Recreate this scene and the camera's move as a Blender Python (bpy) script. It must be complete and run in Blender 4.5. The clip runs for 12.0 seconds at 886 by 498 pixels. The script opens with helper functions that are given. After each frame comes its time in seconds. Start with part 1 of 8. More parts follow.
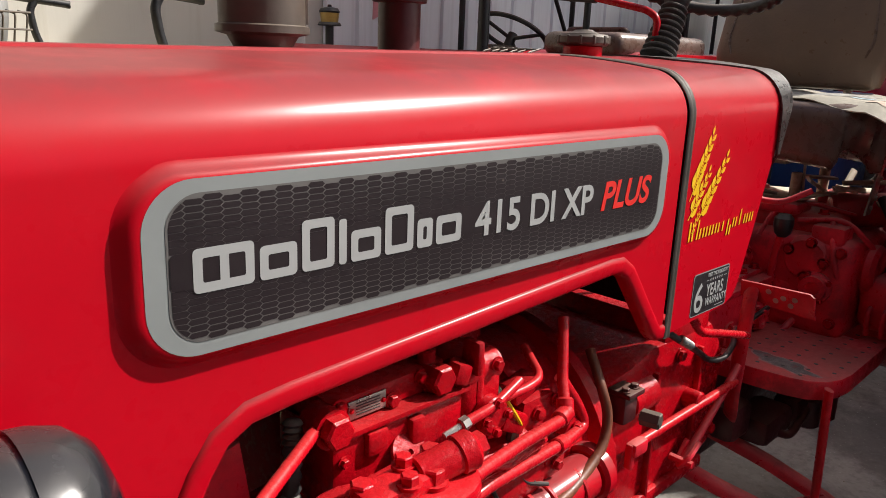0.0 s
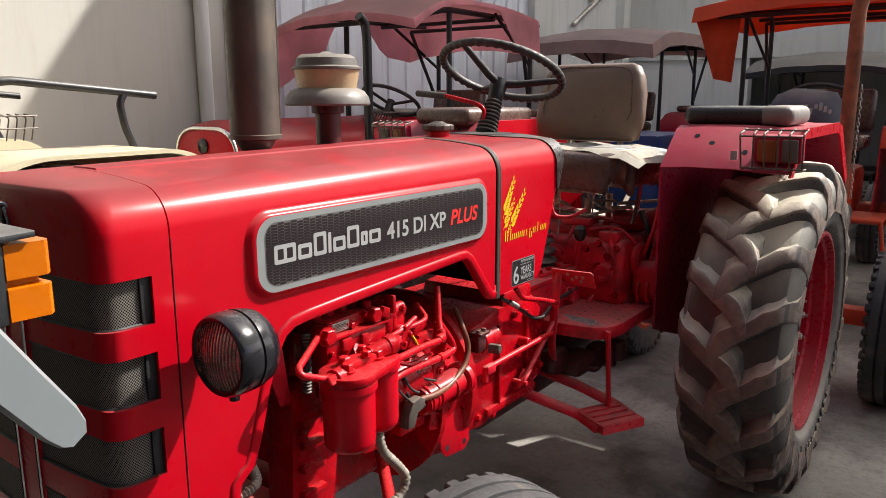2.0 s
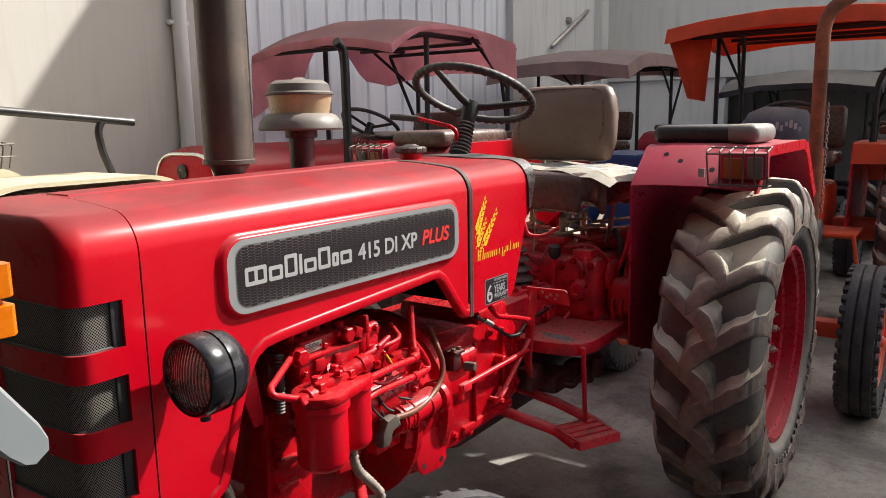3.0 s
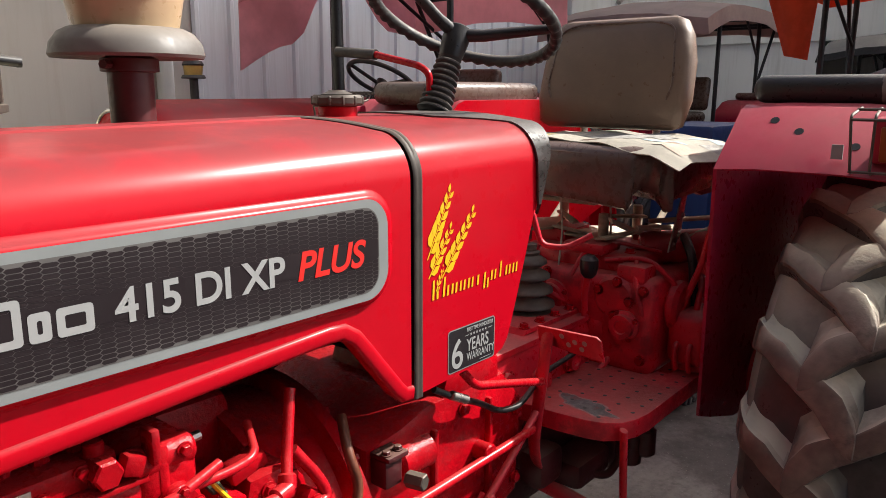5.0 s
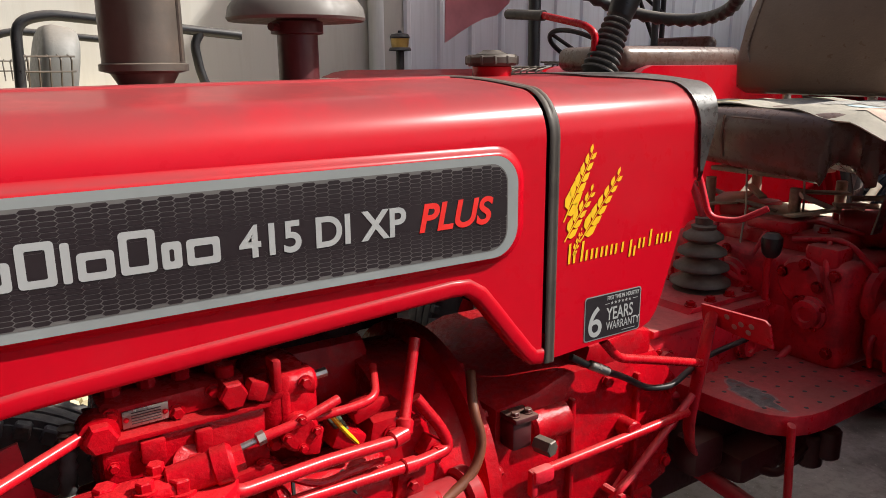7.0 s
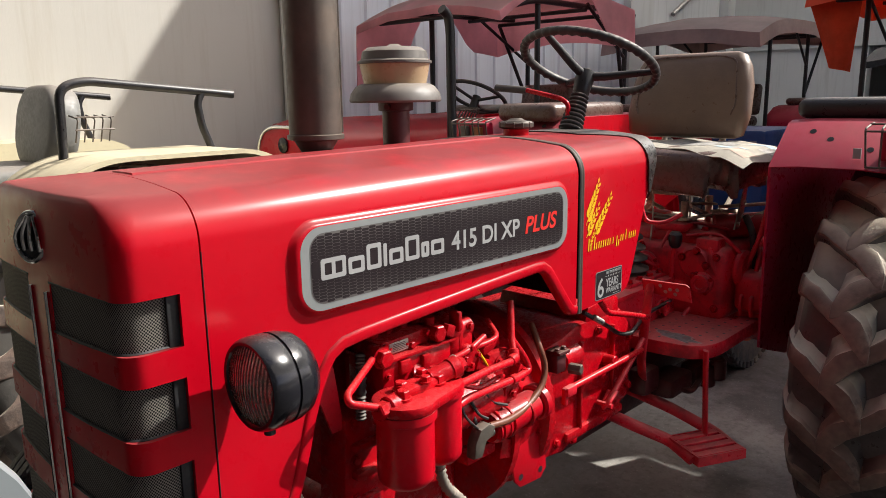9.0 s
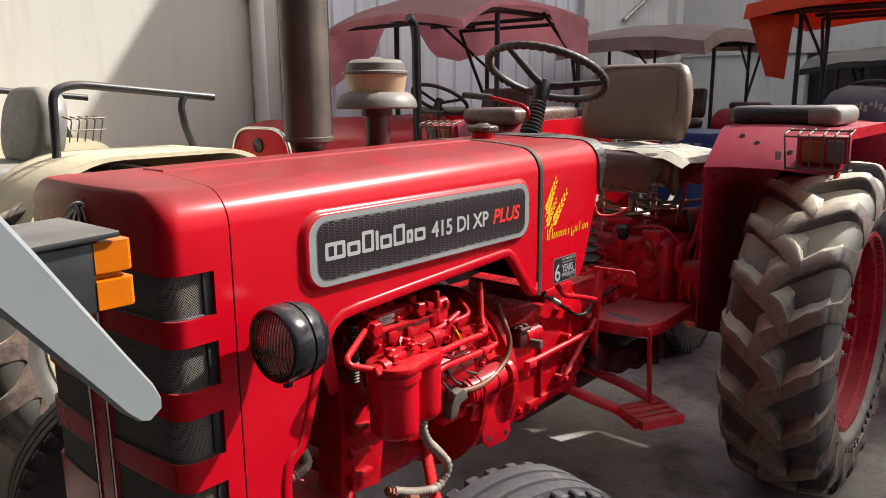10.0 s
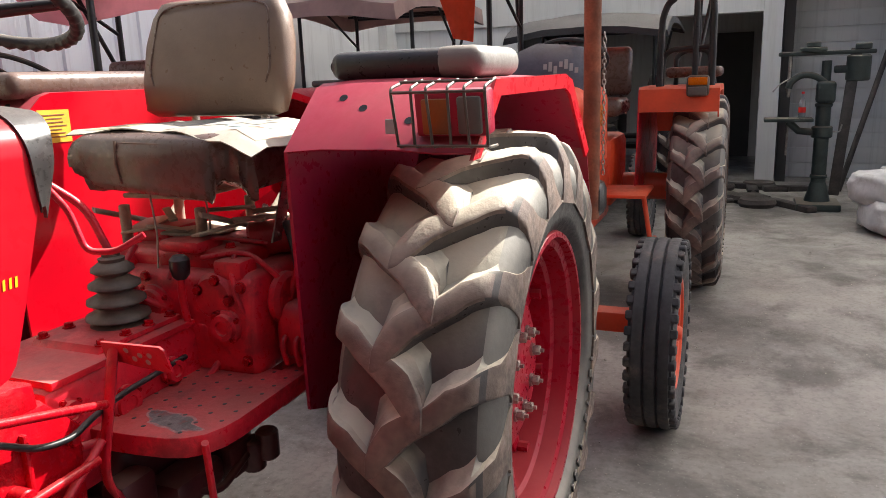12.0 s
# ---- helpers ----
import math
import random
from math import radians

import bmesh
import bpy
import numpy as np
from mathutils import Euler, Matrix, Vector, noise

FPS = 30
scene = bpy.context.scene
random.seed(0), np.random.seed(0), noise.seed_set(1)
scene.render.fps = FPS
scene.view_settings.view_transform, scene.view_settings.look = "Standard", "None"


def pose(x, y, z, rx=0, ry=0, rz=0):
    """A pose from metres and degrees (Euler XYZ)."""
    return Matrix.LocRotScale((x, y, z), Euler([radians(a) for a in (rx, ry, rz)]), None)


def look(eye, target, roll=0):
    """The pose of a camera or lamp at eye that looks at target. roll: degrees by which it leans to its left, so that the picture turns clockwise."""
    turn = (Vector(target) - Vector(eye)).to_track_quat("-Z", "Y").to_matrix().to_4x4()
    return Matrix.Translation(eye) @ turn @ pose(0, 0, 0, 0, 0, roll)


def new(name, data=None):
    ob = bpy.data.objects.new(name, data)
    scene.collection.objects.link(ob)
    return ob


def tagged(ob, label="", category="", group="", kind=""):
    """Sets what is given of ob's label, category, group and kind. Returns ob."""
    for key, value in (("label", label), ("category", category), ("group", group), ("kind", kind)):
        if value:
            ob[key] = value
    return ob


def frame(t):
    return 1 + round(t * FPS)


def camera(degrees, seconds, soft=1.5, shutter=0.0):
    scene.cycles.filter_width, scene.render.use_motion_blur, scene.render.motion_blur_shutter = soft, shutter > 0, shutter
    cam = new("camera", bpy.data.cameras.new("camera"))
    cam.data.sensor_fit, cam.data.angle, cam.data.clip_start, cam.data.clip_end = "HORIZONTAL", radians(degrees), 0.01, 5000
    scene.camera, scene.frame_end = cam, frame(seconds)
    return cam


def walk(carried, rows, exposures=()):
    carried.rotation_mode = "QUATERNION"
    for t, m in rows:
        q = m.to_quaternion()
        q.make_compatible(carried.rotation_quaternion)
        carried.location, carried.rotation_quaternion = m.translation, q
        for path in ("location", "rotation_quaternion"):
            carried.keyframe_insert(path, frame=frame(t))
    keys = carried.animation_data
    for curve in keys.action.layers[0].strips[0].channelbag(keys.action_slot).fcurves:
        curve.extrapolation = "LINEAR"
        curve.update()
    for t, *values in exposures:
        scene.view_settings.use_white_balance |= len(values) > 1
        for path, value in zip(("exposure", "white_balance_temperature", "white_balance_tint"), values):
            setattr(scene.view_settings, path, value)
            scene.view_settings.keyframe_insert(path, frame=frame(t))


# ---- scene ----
cam = camera(61.2, 12.0, soft=0.6)
PATH = [
    (0, (-1.086, -0.842, 1.4), (0.281, 0.524, 0.887), 2.3),
    (0.5, (-1.369, -1.069, 1.466), (-0.066, 0.339, 0.899), 1.9),
    (1, (-1.587, -1.211, 1.477), (-0.199, 0.124, 0.939), 1.2),
    (1.5, (-1.753, -1.295, 1.504), (-0.243, -0.068, 1.043), 0.7),
    (2, (-1.762, -1.39, 1.516), (-0.184, -0.227, 1.121), -0.1),
    (2.5, (-1.77, -1.435, 1.509), (-0.168, -0.294, 1.148), -0.6),
    (3, (-1.768, -1.442, 1.518), (-0.161, -0.302, 1.179), -0.9),
    (3.2, (-1.75, -1.425, 1.514), (-0.14, -0.287, 1.179), -0.9),
    (4.8, (-0.978, -1.115, 1.475), (0.549, 0.111, 1.067), 0.4),
    (5, (-0.849, -1.054, 1.447), (0.647, 0.206, 1.032), 0.2),
    (5.5, (-0.613, -0.89, 1.438), (0.758, 0.491, 0.975), 0.5),
    (6, (-0.524, -0.972, 1.427), (0.669, 0.55, 0.916), 0.3),
    (6.5, (-0.53, -1.119, 1.418), (0.514, 0.512, 0.917), -0.6),
    (7, (-0.756, -1.134, 1.418), (0.311, 0.489, 0.944), -0.4),
    (7.2, (-0.879, -1.155, 1.45), (0.213, 0.455, 0.988), -0.5),
    (8.8, (-1.487, -1.322, 1.519), (-0.092, 0.054, 1.117), -1.1),
    (9, (-1.587, -1.315, 1.512), (-0.168, 0.036, 1.11), -0.9),
    (9.5, (-1.742, -1.346, 1.532), (-0.273, -0.048, 1.135), -0.5),
    (10, (-1.812, -1.448, 1.536), (-0.316, -0.183, 1.131), -0.4),
    (10.5, (-1.807, -1.509, 1.512), (-0.29, -0.275, 1.093), -0.7),
    (11, (-1.601, -1.422, 1.442), (-0.069, -0.216, 0.994), -1.9),
    (11.5, (-1.134, -1.352, 1.418), (0.539, -0.35, 0.976), -3.0),
    (11.8, (-0.782, -1.362, 1.382), (0.989, -0.543, 0.944), -2.7),
    (12, (-0.533, -1.348, 1.419), (1.273, -0.613, 0.973), -2.0),
]
walk(cam, [(t, look(eye, target, roll)) for t, eye, target, roll in PATH],
     [(t, stops, 6500, 10) for t, stops in ((0.0, 0.64), (1.0, 0.82), (2.5, 0.99), (3.2, 0.99), (5.0, 0.96), (5.5, 0.89), (6.0, 0.76), (7.2, 0.7), (9.0, 0.84), (9.5, 0.89), (11.0, 1.04), (11.6, 1.29), (12.0, 1.66))])

# ---- world, sun, exposure ----
SUN = Vector((0.630, -0.362, 0.686)).normalized()
world = bpy.data.worlds.new("sky")
scene.world = world
world.use_nodes = True
wn = world.node_tree
sky = wn.nodes.new("ShaderNodeTexSky")
sky.sky_type = "NISHITA"
sky.sun_disc = False
sky.sun_elevation = math.asin(SUN.z)
sky.sun_rotation = math.atan2(SUN.x, SUN.y)
sky.air_density, sky.dust_density = 0.55, 4.0
wn.nodes["Background"].inputs["Strength"].default_value = 0.115
wn.links.new(sky.outputs[0], wn.nodes["Background"].inputs["Color"])
sun_data = bpy.data.lights.new("sun", "SUN")
sun_data.energy, sun_data.angle, sun_data.color = 4.5, radians(0.5), (1.0, 0.965, 0.90)
sun = new("sun", sun_data)
sun.matrix_world = look(SUN * 30, (0, 0, 0))

# ---- building tools ----
def fillet(pts, rad, n=5):
    """Round the inner corners of a path."""
    pts = [Vector(p) for p in pts]
    out = [pts[0]]
    for a, b, c in zip(pts, pts[1:], pts[2:]):
        d0, d1 = (a - b), (c - b)
        k = min(rad, d0.length * 0.49, d1.length * 0.49)
        p0, p1 = b + d0.normalized() * k, b + d1.normalized() * k
        for i in range(n + 1):
            t = i / n
            out.append((1 - t) ** 2 * p0 + 2 * t * (1 - t) * b + t * t * p1)
    out.append(pts[-1])
    return out


def loft(bm, rings, closed=True, cap0=False, cap1=False):
    vs = [[bm.verts.new(p) for p in r] for r in rings]
    n = len(vs[0])
    for a, b in zip(vs, vs[1:]):
        for i in range(n if closed else n - 1):
            j = (i + 1) % n
            try:
                bm.faces.new((a[i], a[j], b[j], b[i]))
            except ValueError:
                pass
    if cap0:
        bm.faces.new(list(reversed(vs[0])))
    if cap1:
        bm.faces.new(vs[-1])
    return vs


def tube(bm, pts, r, seg=8, flat=1.0, up=None, radii=None):
    """A rod swept along a path; flat squeezes the section along its second axis."""
    pts = [Vector(p) for p in pts]
    seg = max(seg, 12) if r > 0.006 else seg
    rings, last = [], Vector(up) if up else None
    for i, p in enumerate(pts):
        d = (pts[min(i + 1, len(pts) - 1)] - pts[max(i - 1, 0)]).normalized()
        if last is None:
            last = d.orthogonal()
        side = (last - d * last.dot(d))
        side = side.normalized() if side.length > 1e-6 else d.orthogonal().normalized()
        last = side
        other = d.cross(side)
        q = radii[i] if radii else r
        rings.append([p + side * (q * math.cos(a)) + other * (q * flat * math.sin(a)) for a in [2 * math.pi * k / seg for k in range(seg)]])
    loft(bm, rings, True, True, True)


def lathe(bm, prof, m=None, seg=24, a0=0.0, a1=2 * math.pi, caps=True):
    """Turn a profile of (radius, height) round the local z axis of m."""
    m = m or Matrix()
    full = abs(a1 - a0 - 2 * math.pi) < 1e-6
    n = seg if full else seg + 1
    rings = [[m @ Vector((r * math.cos(a0 + (a1 - a0) * k / seg), r * math.sin(a0 + (a1 - a0) * k / seg), h)) for k in range(n)] for r, h in prof]
    vs = [[bm.verts.new(p) for p in r] for r in rings]
    for a, b in zip(vs, vs[1:]):
        for i in range(n if full else n - 1):
            j = (i + 1) % n
            bm.faces.new((a[i], a[j], b[j], b[i]))
    if caps and full and prof[0][0] > 1e-5:
        bm.faces.new(list(reversed(vs[0])))
    if caps and full and prof[-1][0] > 1e-5:
        bm.faces.new(vs[-1])
    bmesh.ops.remove_doubles(bm, verts=[v for r in (vs[0], vs[-1]) for v in r], dist=1e-6)


def axis(p, d, up=None):
    """A frame at p whose z axis points along d."""
    return Matrix.Translation(p) @ Vector(d).to_track_quat("Z", "Y").to_matrix().to_4x4()


def cyl(bm, p0, p1, r, r1=None, seg=16, bev=0.0):
    p0, p1 = Vector(p0), Vector(p1)
    h = (p1 - p0).length
    r1 = r if r1 is None else r1
    b = min(bev, h * 0.4, r * 0.6, r1 * 0.6)
    prof = [(r - b, 0), (r, b), (r1, h - b), (r1 - b, h)] if b > 0 else [(r, 0), (r1, h)]
    lathe(bm, prof, axis(p0, p1 - p0), seg)


def box(bm, c, s, bev=0.0, m=None, seg=2):
    mm = (m or Matrix()) @ Matrix.Translation(c) @ Matrix.Diagonal((*s, 1))
    vs = bmesh.ops.create_cube(bm, size=1.0, matrix=mm)["verts"]
    if bev > 0:
        es = list({e for v in vs for e in v.link_edges})
        bmesh.ops.bevel(bm, geom=es, offset=min(bev, min(s) * 0.45), segments=seg, affect="EDGES", profile=0.5)


def prism(bm, poly, lo, hi, plane="xz", bev=0.0):
    """A polygon of a plane, drawn out along the third axis from lo to hi."""
    def at(u, v, w):
        return {"xz": (u, w, v), "xy": (u, v, w), "yz": (w, u, v)}[plane]
    a = [bm.verts.new(at(u, v, lo)) for u, v in poly]
    b = [bm.verts.new(at(u, v, hi)) for u, v in poly]
    fs = [bm.faces.new(a), bm.faces.new(list(reversed(b)))]
    n = len(poly)
    for i in range(n):
        fs.append(bm.faces.new((a[i], b[i], b[(i + 1) % n], a[(i + 1) % n])))
    bmesh.ops.recalc_face_normals(bm, faces=fs)
    if bev > 0:
        es = list({e for f in fs[:2] for e in f.edges})
        bmesh.ops.bevel(bm, geom=es, offset=bev, segments=2, affect="EDGES", profile=0.5)


def bolt(bm, p, d, r=0.009, h=0.008):
    """A hexagon head on a washer."""
    m = axis(p, d)
    lathe(bm, [(r * 1.35, 0), (r * 1.35, h * 0.25)], m, 12)
    lathe(bm, [(r, h * 0.25), (r, h * 0.9), (r * 0.85, h)], m, 6)


def roundrect(w, h, r, n=6):
    """Corner-rounded rectangle round 0, counter-clockwise."""
    out = []
    for cx, cy, a in ((w / 2 - r, h / 2 - r, 0), (-w / 2 + r, h / 2 - r, 90), (-w / 2 + r, -h / 2 + r, 180), (w / 2 - r, -h / 2 + r, 270)):
        for i in range(n + 1):
            b = radians(a + 90 * i / n)
            out.append((cx + r * math.cos(b), cy + r * math.sin(b)))
    return out


def mesh(bm, name, sharp=38):
    bmesh.ops.recalc_face_normals(bm, faces=bm.faces)
    me = bpy.data.meshes.new(name)
    bm.to_mesh(me)
    bm.free()
    me.polygons.foreach_set("use_smooth", [True] * len(me.polygons))
    me.set_sharp_from_angle(angle=radians(sharp))
    return me


def part(name, bm, material, parent, label="", m=None, sharp=38):
    """One mesh object under a thing or a part (or at top level when parent is None)."""
    ob = new(name, mesh(bm, name, sharp) if isinstance(bm, bmesh.types.BMesh) else bm)
    if material is not None and not ob.data.materials:
        for q in (material if isinstance(material, (list, tuple)) else [material]):
            ob.data.materials.append(q)
    ob.parent = parent
    if m is not None:
        ob.matrix_basis = m
    return tagged(ob, label) if label else ob


def split(name, bm, material, parent, label="", piece="boss"):
    """The largest body of a bmesh becomes the part; every other one a sub-part of its own."""
    left, groups = set(bm.verts), []
    while left:
        seed = left.pop()
        stack, found = [seed], {seed}
        while stack:
            for e in stack.pop().link_edges:
                for v in e.verts:
                    if v not in found:
                        found.add(v)
                        stack.append(v)
        left -= found
        groups.append(found)

    def size(g):
        return math.prod(max(v.co[k] for v in g) - min(v.co[k] for v in g) for k in range(3))
    groups.sort(key=lambda g: (-round(size(g), 9), round(min(v.co.x for v in g), 5), round(min(v.co.z for v in g), 5)))
    made = None
    for g in groups:
        b, copies = bmesh.new(), {}
        for v in sorted(g, key=lambda v: v.index):
            copies[v] = b.verts.new(v.co)
        for f in {f for v in g for f in v.link_faces}:
            b.faces.new([copies[v] for v in f.verts])
        ob = part(name if made is None else piece, b, material, parent if made is None else made, label if made is None else "")
        made = made or ob
    bm.free()
    return made


def thing(name, label, category, m=None, group="", kind=""):
    ob = new(name)
    ob.empty_display_size = 0.1
    if m is not None:
        ob.matrix_basis = m
    return tagged(ob, label, category, group, kind)


def solid(ob, t, offset=-1.0):
    me = ob.data
    uses = [0] * len(me.edges)
    for lo in me.loops:
        uses[lo.edge_index] += 1
    for e in me.edges:
        e.use_edge_sharp |= uses[e.index] == 1
    q = ob.modifiers.new("thickness", "SOLIDIFY")
    q.thickness, q.offset = t, offset
    return ob


def lettering(text, size, extrude=0.0006, shear=0.0, squeeze=1.0, bold=0.0):
    """A mesh of words in the built-in font, lying in the xy plane."""
    c = bpy.data.curves.new("lettering", "FONT")
    c.body, c.size, c.extrude, c.shear, c.offset = text, size, extrude, shear, bold
    o = bpy.data.objects.new("lettering", c)
    scene.collection.objects.link(o)
    me = bpy.data.meshes.new_from_object(o.evaluated_get(bpy.context.evaluated_depsgraph_get()))
    bpy.data.objects.remove(o)
    for v in me.vertices:
        v.co.x *= squeeze
    return me

# ---- materials ----
def material(name, color, rough=0.5, metal=0.0, vary=0.15, scale=6.0, bump=0.0, bump_scale=60.0, dust=0.0, dust_color=(0.33, 0.25, 0.18),
             coat=0.0, dust_scale=5.0, stain=None, stain_amount=0.0, stain_scale=2.0, rough_vary=0.12, dust_low=0.25, dust_high=0.9, spec=0.5, coat_rough=0.09):
    """Painted, cast or coated surface: two scales of variation, wear spots, and dust that has settled on what faces up
    (on tyre treads also a sunlit tone).
    """
    mt = bpy.data.materials.new(name)
    mt.use_nodes = True
    nt = mt.node_tree
    ns, ln = nt.nodes, nt.links
    bsdf = ns["Principled BSDF"]
    co = ns.new("ShaderNodeTexCoord")

    def tex(sc, detail=4.0, rg=0.6):
        t = ns.new("ShaderNodeTexNoise")
        t.inputs["Scale"].default_value, t.inputs["Detail"].default_value, t.inputs["Roughness"].default_value = sc, detail, rg
        ln.new(co.outputs["Object"], t.inputs["Vector"])
        return t.outputs["Fac"]

    def mix(f, a, b, kind="MIX"):
        q = ns.new("ShaderNodeMix")
        q.data_type, q.blend_type = "RGBA", kind
        for val, sock in ((f, q.inputs[0]), (a, q.inputs[6]), (b, q.inputs[7])):
            if isinstance(val, (float, int)):
                sock.default_value = val if sock == q.inputs[0] else (val, val, val, 1)
            elif isinstance(val, tuple):
                sock.default_value = (*val, 1)
            else:
                ln.new(val, sock)
        return q.outputs[2]

    def ramp(f, lo, hi, a=0.0, b=1.0):
        q = ns.new("ShaderNodeMapRange")
        q.interpolation_type = "SMOOTHSTEP"
        ln.new(f, q.inputs[0])
        for k, v in zip((1, 2, 3, 4), (lo, hi, a, b)):
            q.inputs[k].default_value = v
        return q.outputs[0]

    def maths(op, a, b):
        q = ns.new("ShaderNodeMath")
        q.operation = op
        for val, sock in ((a, q.inputs[0]), (b, q.inputs[1])):
            if isinstance(val, (float, int)):
                sock.default_value = val
            else:
                ln.new(val, sock)
        return q.outputs[0]

    big, fine = tex(scale), tex(scale * 9, 3.0)
    dark = tuple(max(0.0, c * (1 - vary)) for c in color)
    light = tuple(min(1.0, c * (1 + vary)) for c in color)
    col = mix(ramp(big, 0.3, 0.7), dark, light)
    col = mix(ramp(fine, 0.35, 0.7, 0.0, vary * 0.6), col, tuple(c * 0.6 for c in color))
    rg = ramp(fine, 0.25, 0.75, max(0.03, rough - rough_vary), min(1.0, rough + rough_vary))
    if stain:
        f = ramp(tex(stain_scale, 7.0, 0.7), 0.52, 0.66, 0.0, stain_amount)
        col = mix(f, col, stain)
        rg = mix(f, rg, 0.8)
    if dust > 0:
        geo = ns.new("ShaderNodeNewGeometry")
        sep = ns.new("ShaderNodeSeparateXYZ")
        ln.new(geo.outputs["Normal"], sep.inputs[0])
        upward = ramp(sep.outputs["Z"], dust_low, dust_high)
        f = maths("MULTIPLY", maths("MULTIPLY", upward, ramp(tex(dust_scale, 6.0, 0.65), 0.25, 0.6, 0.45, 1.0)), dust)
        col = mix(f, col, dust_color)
        rg = mix(f, rg, 0.9)
    ln.new(col, bsdf.inputs["Base Color"])
    ln.new(rg, bsdf.inputs["Roughness"])
    bsdf.inputs["Metallic"].default_value = metal
    bsdf.inputs["Coat Weight"].default_value = coat
    bsdf.inputs["Coat Roughness"].default_value = coat_rough
    bsdf.inputs["Specular IOR Level"].default_value = spec
    if bump > 0:
        b = ns.new("ShaderNodeBump")
        b.inputs["Strength"].default_value, b.inputs["Distance"].default_value = min(1.0, bump), 0.004
        ln.new(tex(bump_scale, 5.0, 0.65), b.inputs["Height"])
        ln.new(b.outputs[0], bsdf.inputs["Normal"])
    return mt


def glass(name, color, rough, trans=1.0):
    mt = bpy.data.materials.new(name)
    mt.use_nodes = True
    b = mt.node_tree.nodes["Principled BSDF"]
    b.inputs["Base Color"].default_value = (*color, 1)
    b.inputs["Roughness"].default_value = rough
    b.inputs["Transmission Weight"].default_value = trans
    ns, ln = mt.node_tree.nodes, mt.node_tree.links
    co, wave, bp = ns.new("ShaderNodeTexCoord"), ns.new("ShaderNodeTexWave"), ns.new("ShaderNodeBump")
    wave.wave_type, wave.bands_direction = "BANDS", "Y"
    wave.inputs["Scale"].default_value, wave.inputs["Distortion"].default_value = 46.0, 0.4
    bp.inputs["Strength"].default_value, bp.inputs["Distance"].default_value = 0.8, 0.002
    ln.new(co.outputs["Object"], wave.inputs["Vector"])
    ln.new(wave.outputs["Fac"], bp.inputs["Height"])
    ln.new(bp.outputs[0], b.inputs["Normal"])
    return mt


RED = (0.47, 0.0016, 0.011)
M_RED = material("red_paint", RED, 0.30, vary=0.04, scale=3, dust=0.84, dust_color=(0.19, 0.044, 0.044), coat=0.35, coat_rough=0.24, dust_low=0.12, dust_high=0.95, bump=0.008, bump_scale=6, rough_vary=0.05, spec=0.06, stain=(0.42, 0.02, 0.03), stain_amount=0.12, stain_scale=4.5)
M_RED_CAST = material("red_cast_iron", (0.40, 0.0020, 0.008), 0.22, vary=0.25, scale=9, bump=0.40, bump_scale=110, dust=0.12, dust_color=(0.30, 0.10, 0.08), dust_low=0.8, dust_high=1.0, stain=(0.15, 0.008, 0.012), stain_amount=0.4, stain_scale=7, spec=0.22)
M_RED_DUSTY = material("dusty_red_paint", (0.58, 0.010, 0.026), 0.36, vary=0.3, scale=7, bump=0.35, bump_scale=90, dust=0.42, dust_color=(0.40, 0.22, 0.18), dust_low=0.5, dust_high=1.0, stain=(0.15, 0.012, 0.018), stain_amount=0.55, stain_scale=8, spec=0.5)
M_RED_PIPE = material("red_pipe_paint", (0.46, 0.004, 0.012), 0.24, vary=0.15, scale=14, dust=0.1, spec=0.28)
M_FENDER = material("faded_red_fender_paint", (0.33, 0.008, 0.034), 0.34, vary=0.12, scale=4, dust=0.25, dust_color=(0.36, 0.17, 0.15), dust_low=0.5, stain=(0.20, 0.014, 0.026), stain_amount=0.3, stain_scale=5, spec=0.35)
M_ORANGE = material("orange_paint", (0.74, 0.085, 0.028), 0.42, vary=0.12, scale=4, dust=0.25, dust_color=(0.50, 0.24, 0.15), stain=(0.22, 0.09, 0.05), stain_amount=0.3, stain_scale=5)
M_CREAM = material("cream_paint", (0.62, 0.56, 0.38), 0.4, vary=0.08, scale=4, dust=0.5, dust_color=(0.45, 0.37, 0.26), stain=(0.3, 0.24, 0.15), stain_amount=0.3, stain_scale=4)
M_BLACK = material("black_paint", (0.018, 0.018, 0.02), 0.38, vary=0.3, scale=10, dust=0.35, dust_color=(0.2, 0.17, 0.14))
M_BLACK_GLOSS = material("black_satin_paint", (0.010, 0.010, 0.013), 0.17, vary=0.2, scale=6, dust=0.14, dust_color=(0.2, 0.18, 0.16), dust_low=0.6, spec=0.5, rough_vary=0.05)
M_PLASTIC = material("black_plastic", (0.035, 0.034, 0.034), 0.5, vary=0.25, scale=12, bump=0.15, bump_scale=200, dust=0.55, dust_color=(0.28, 0.24, 0.20))
M_RUBBER = material("tyre_rubber", (0.045, 0.044, 0.046), 0.68, vary=0.3, scale=6, bump=0.35, bump_scale=70, dust=0.0, stain=(0.20, 0.155, 0.12), stain_amount=0.75, stain_scale=2.6)
# dark base paints the shade of the lug hollows; upward dust adds sunlit tone
M_TREAD = material("shaded_tread_rubber", (0.064, 0.056, 0.054), 0.36, vary=0.35, scale=6, bump=0.3, bump_scale=60, dust=1.0, dust_color=(0.60, 0.55, 0.44), dust_low=0.30, dust_high=0.85, stain=(0.050, 0.044, 0.042), stain_amount=0.8, stain_scale=4.0, dust_scale=5)
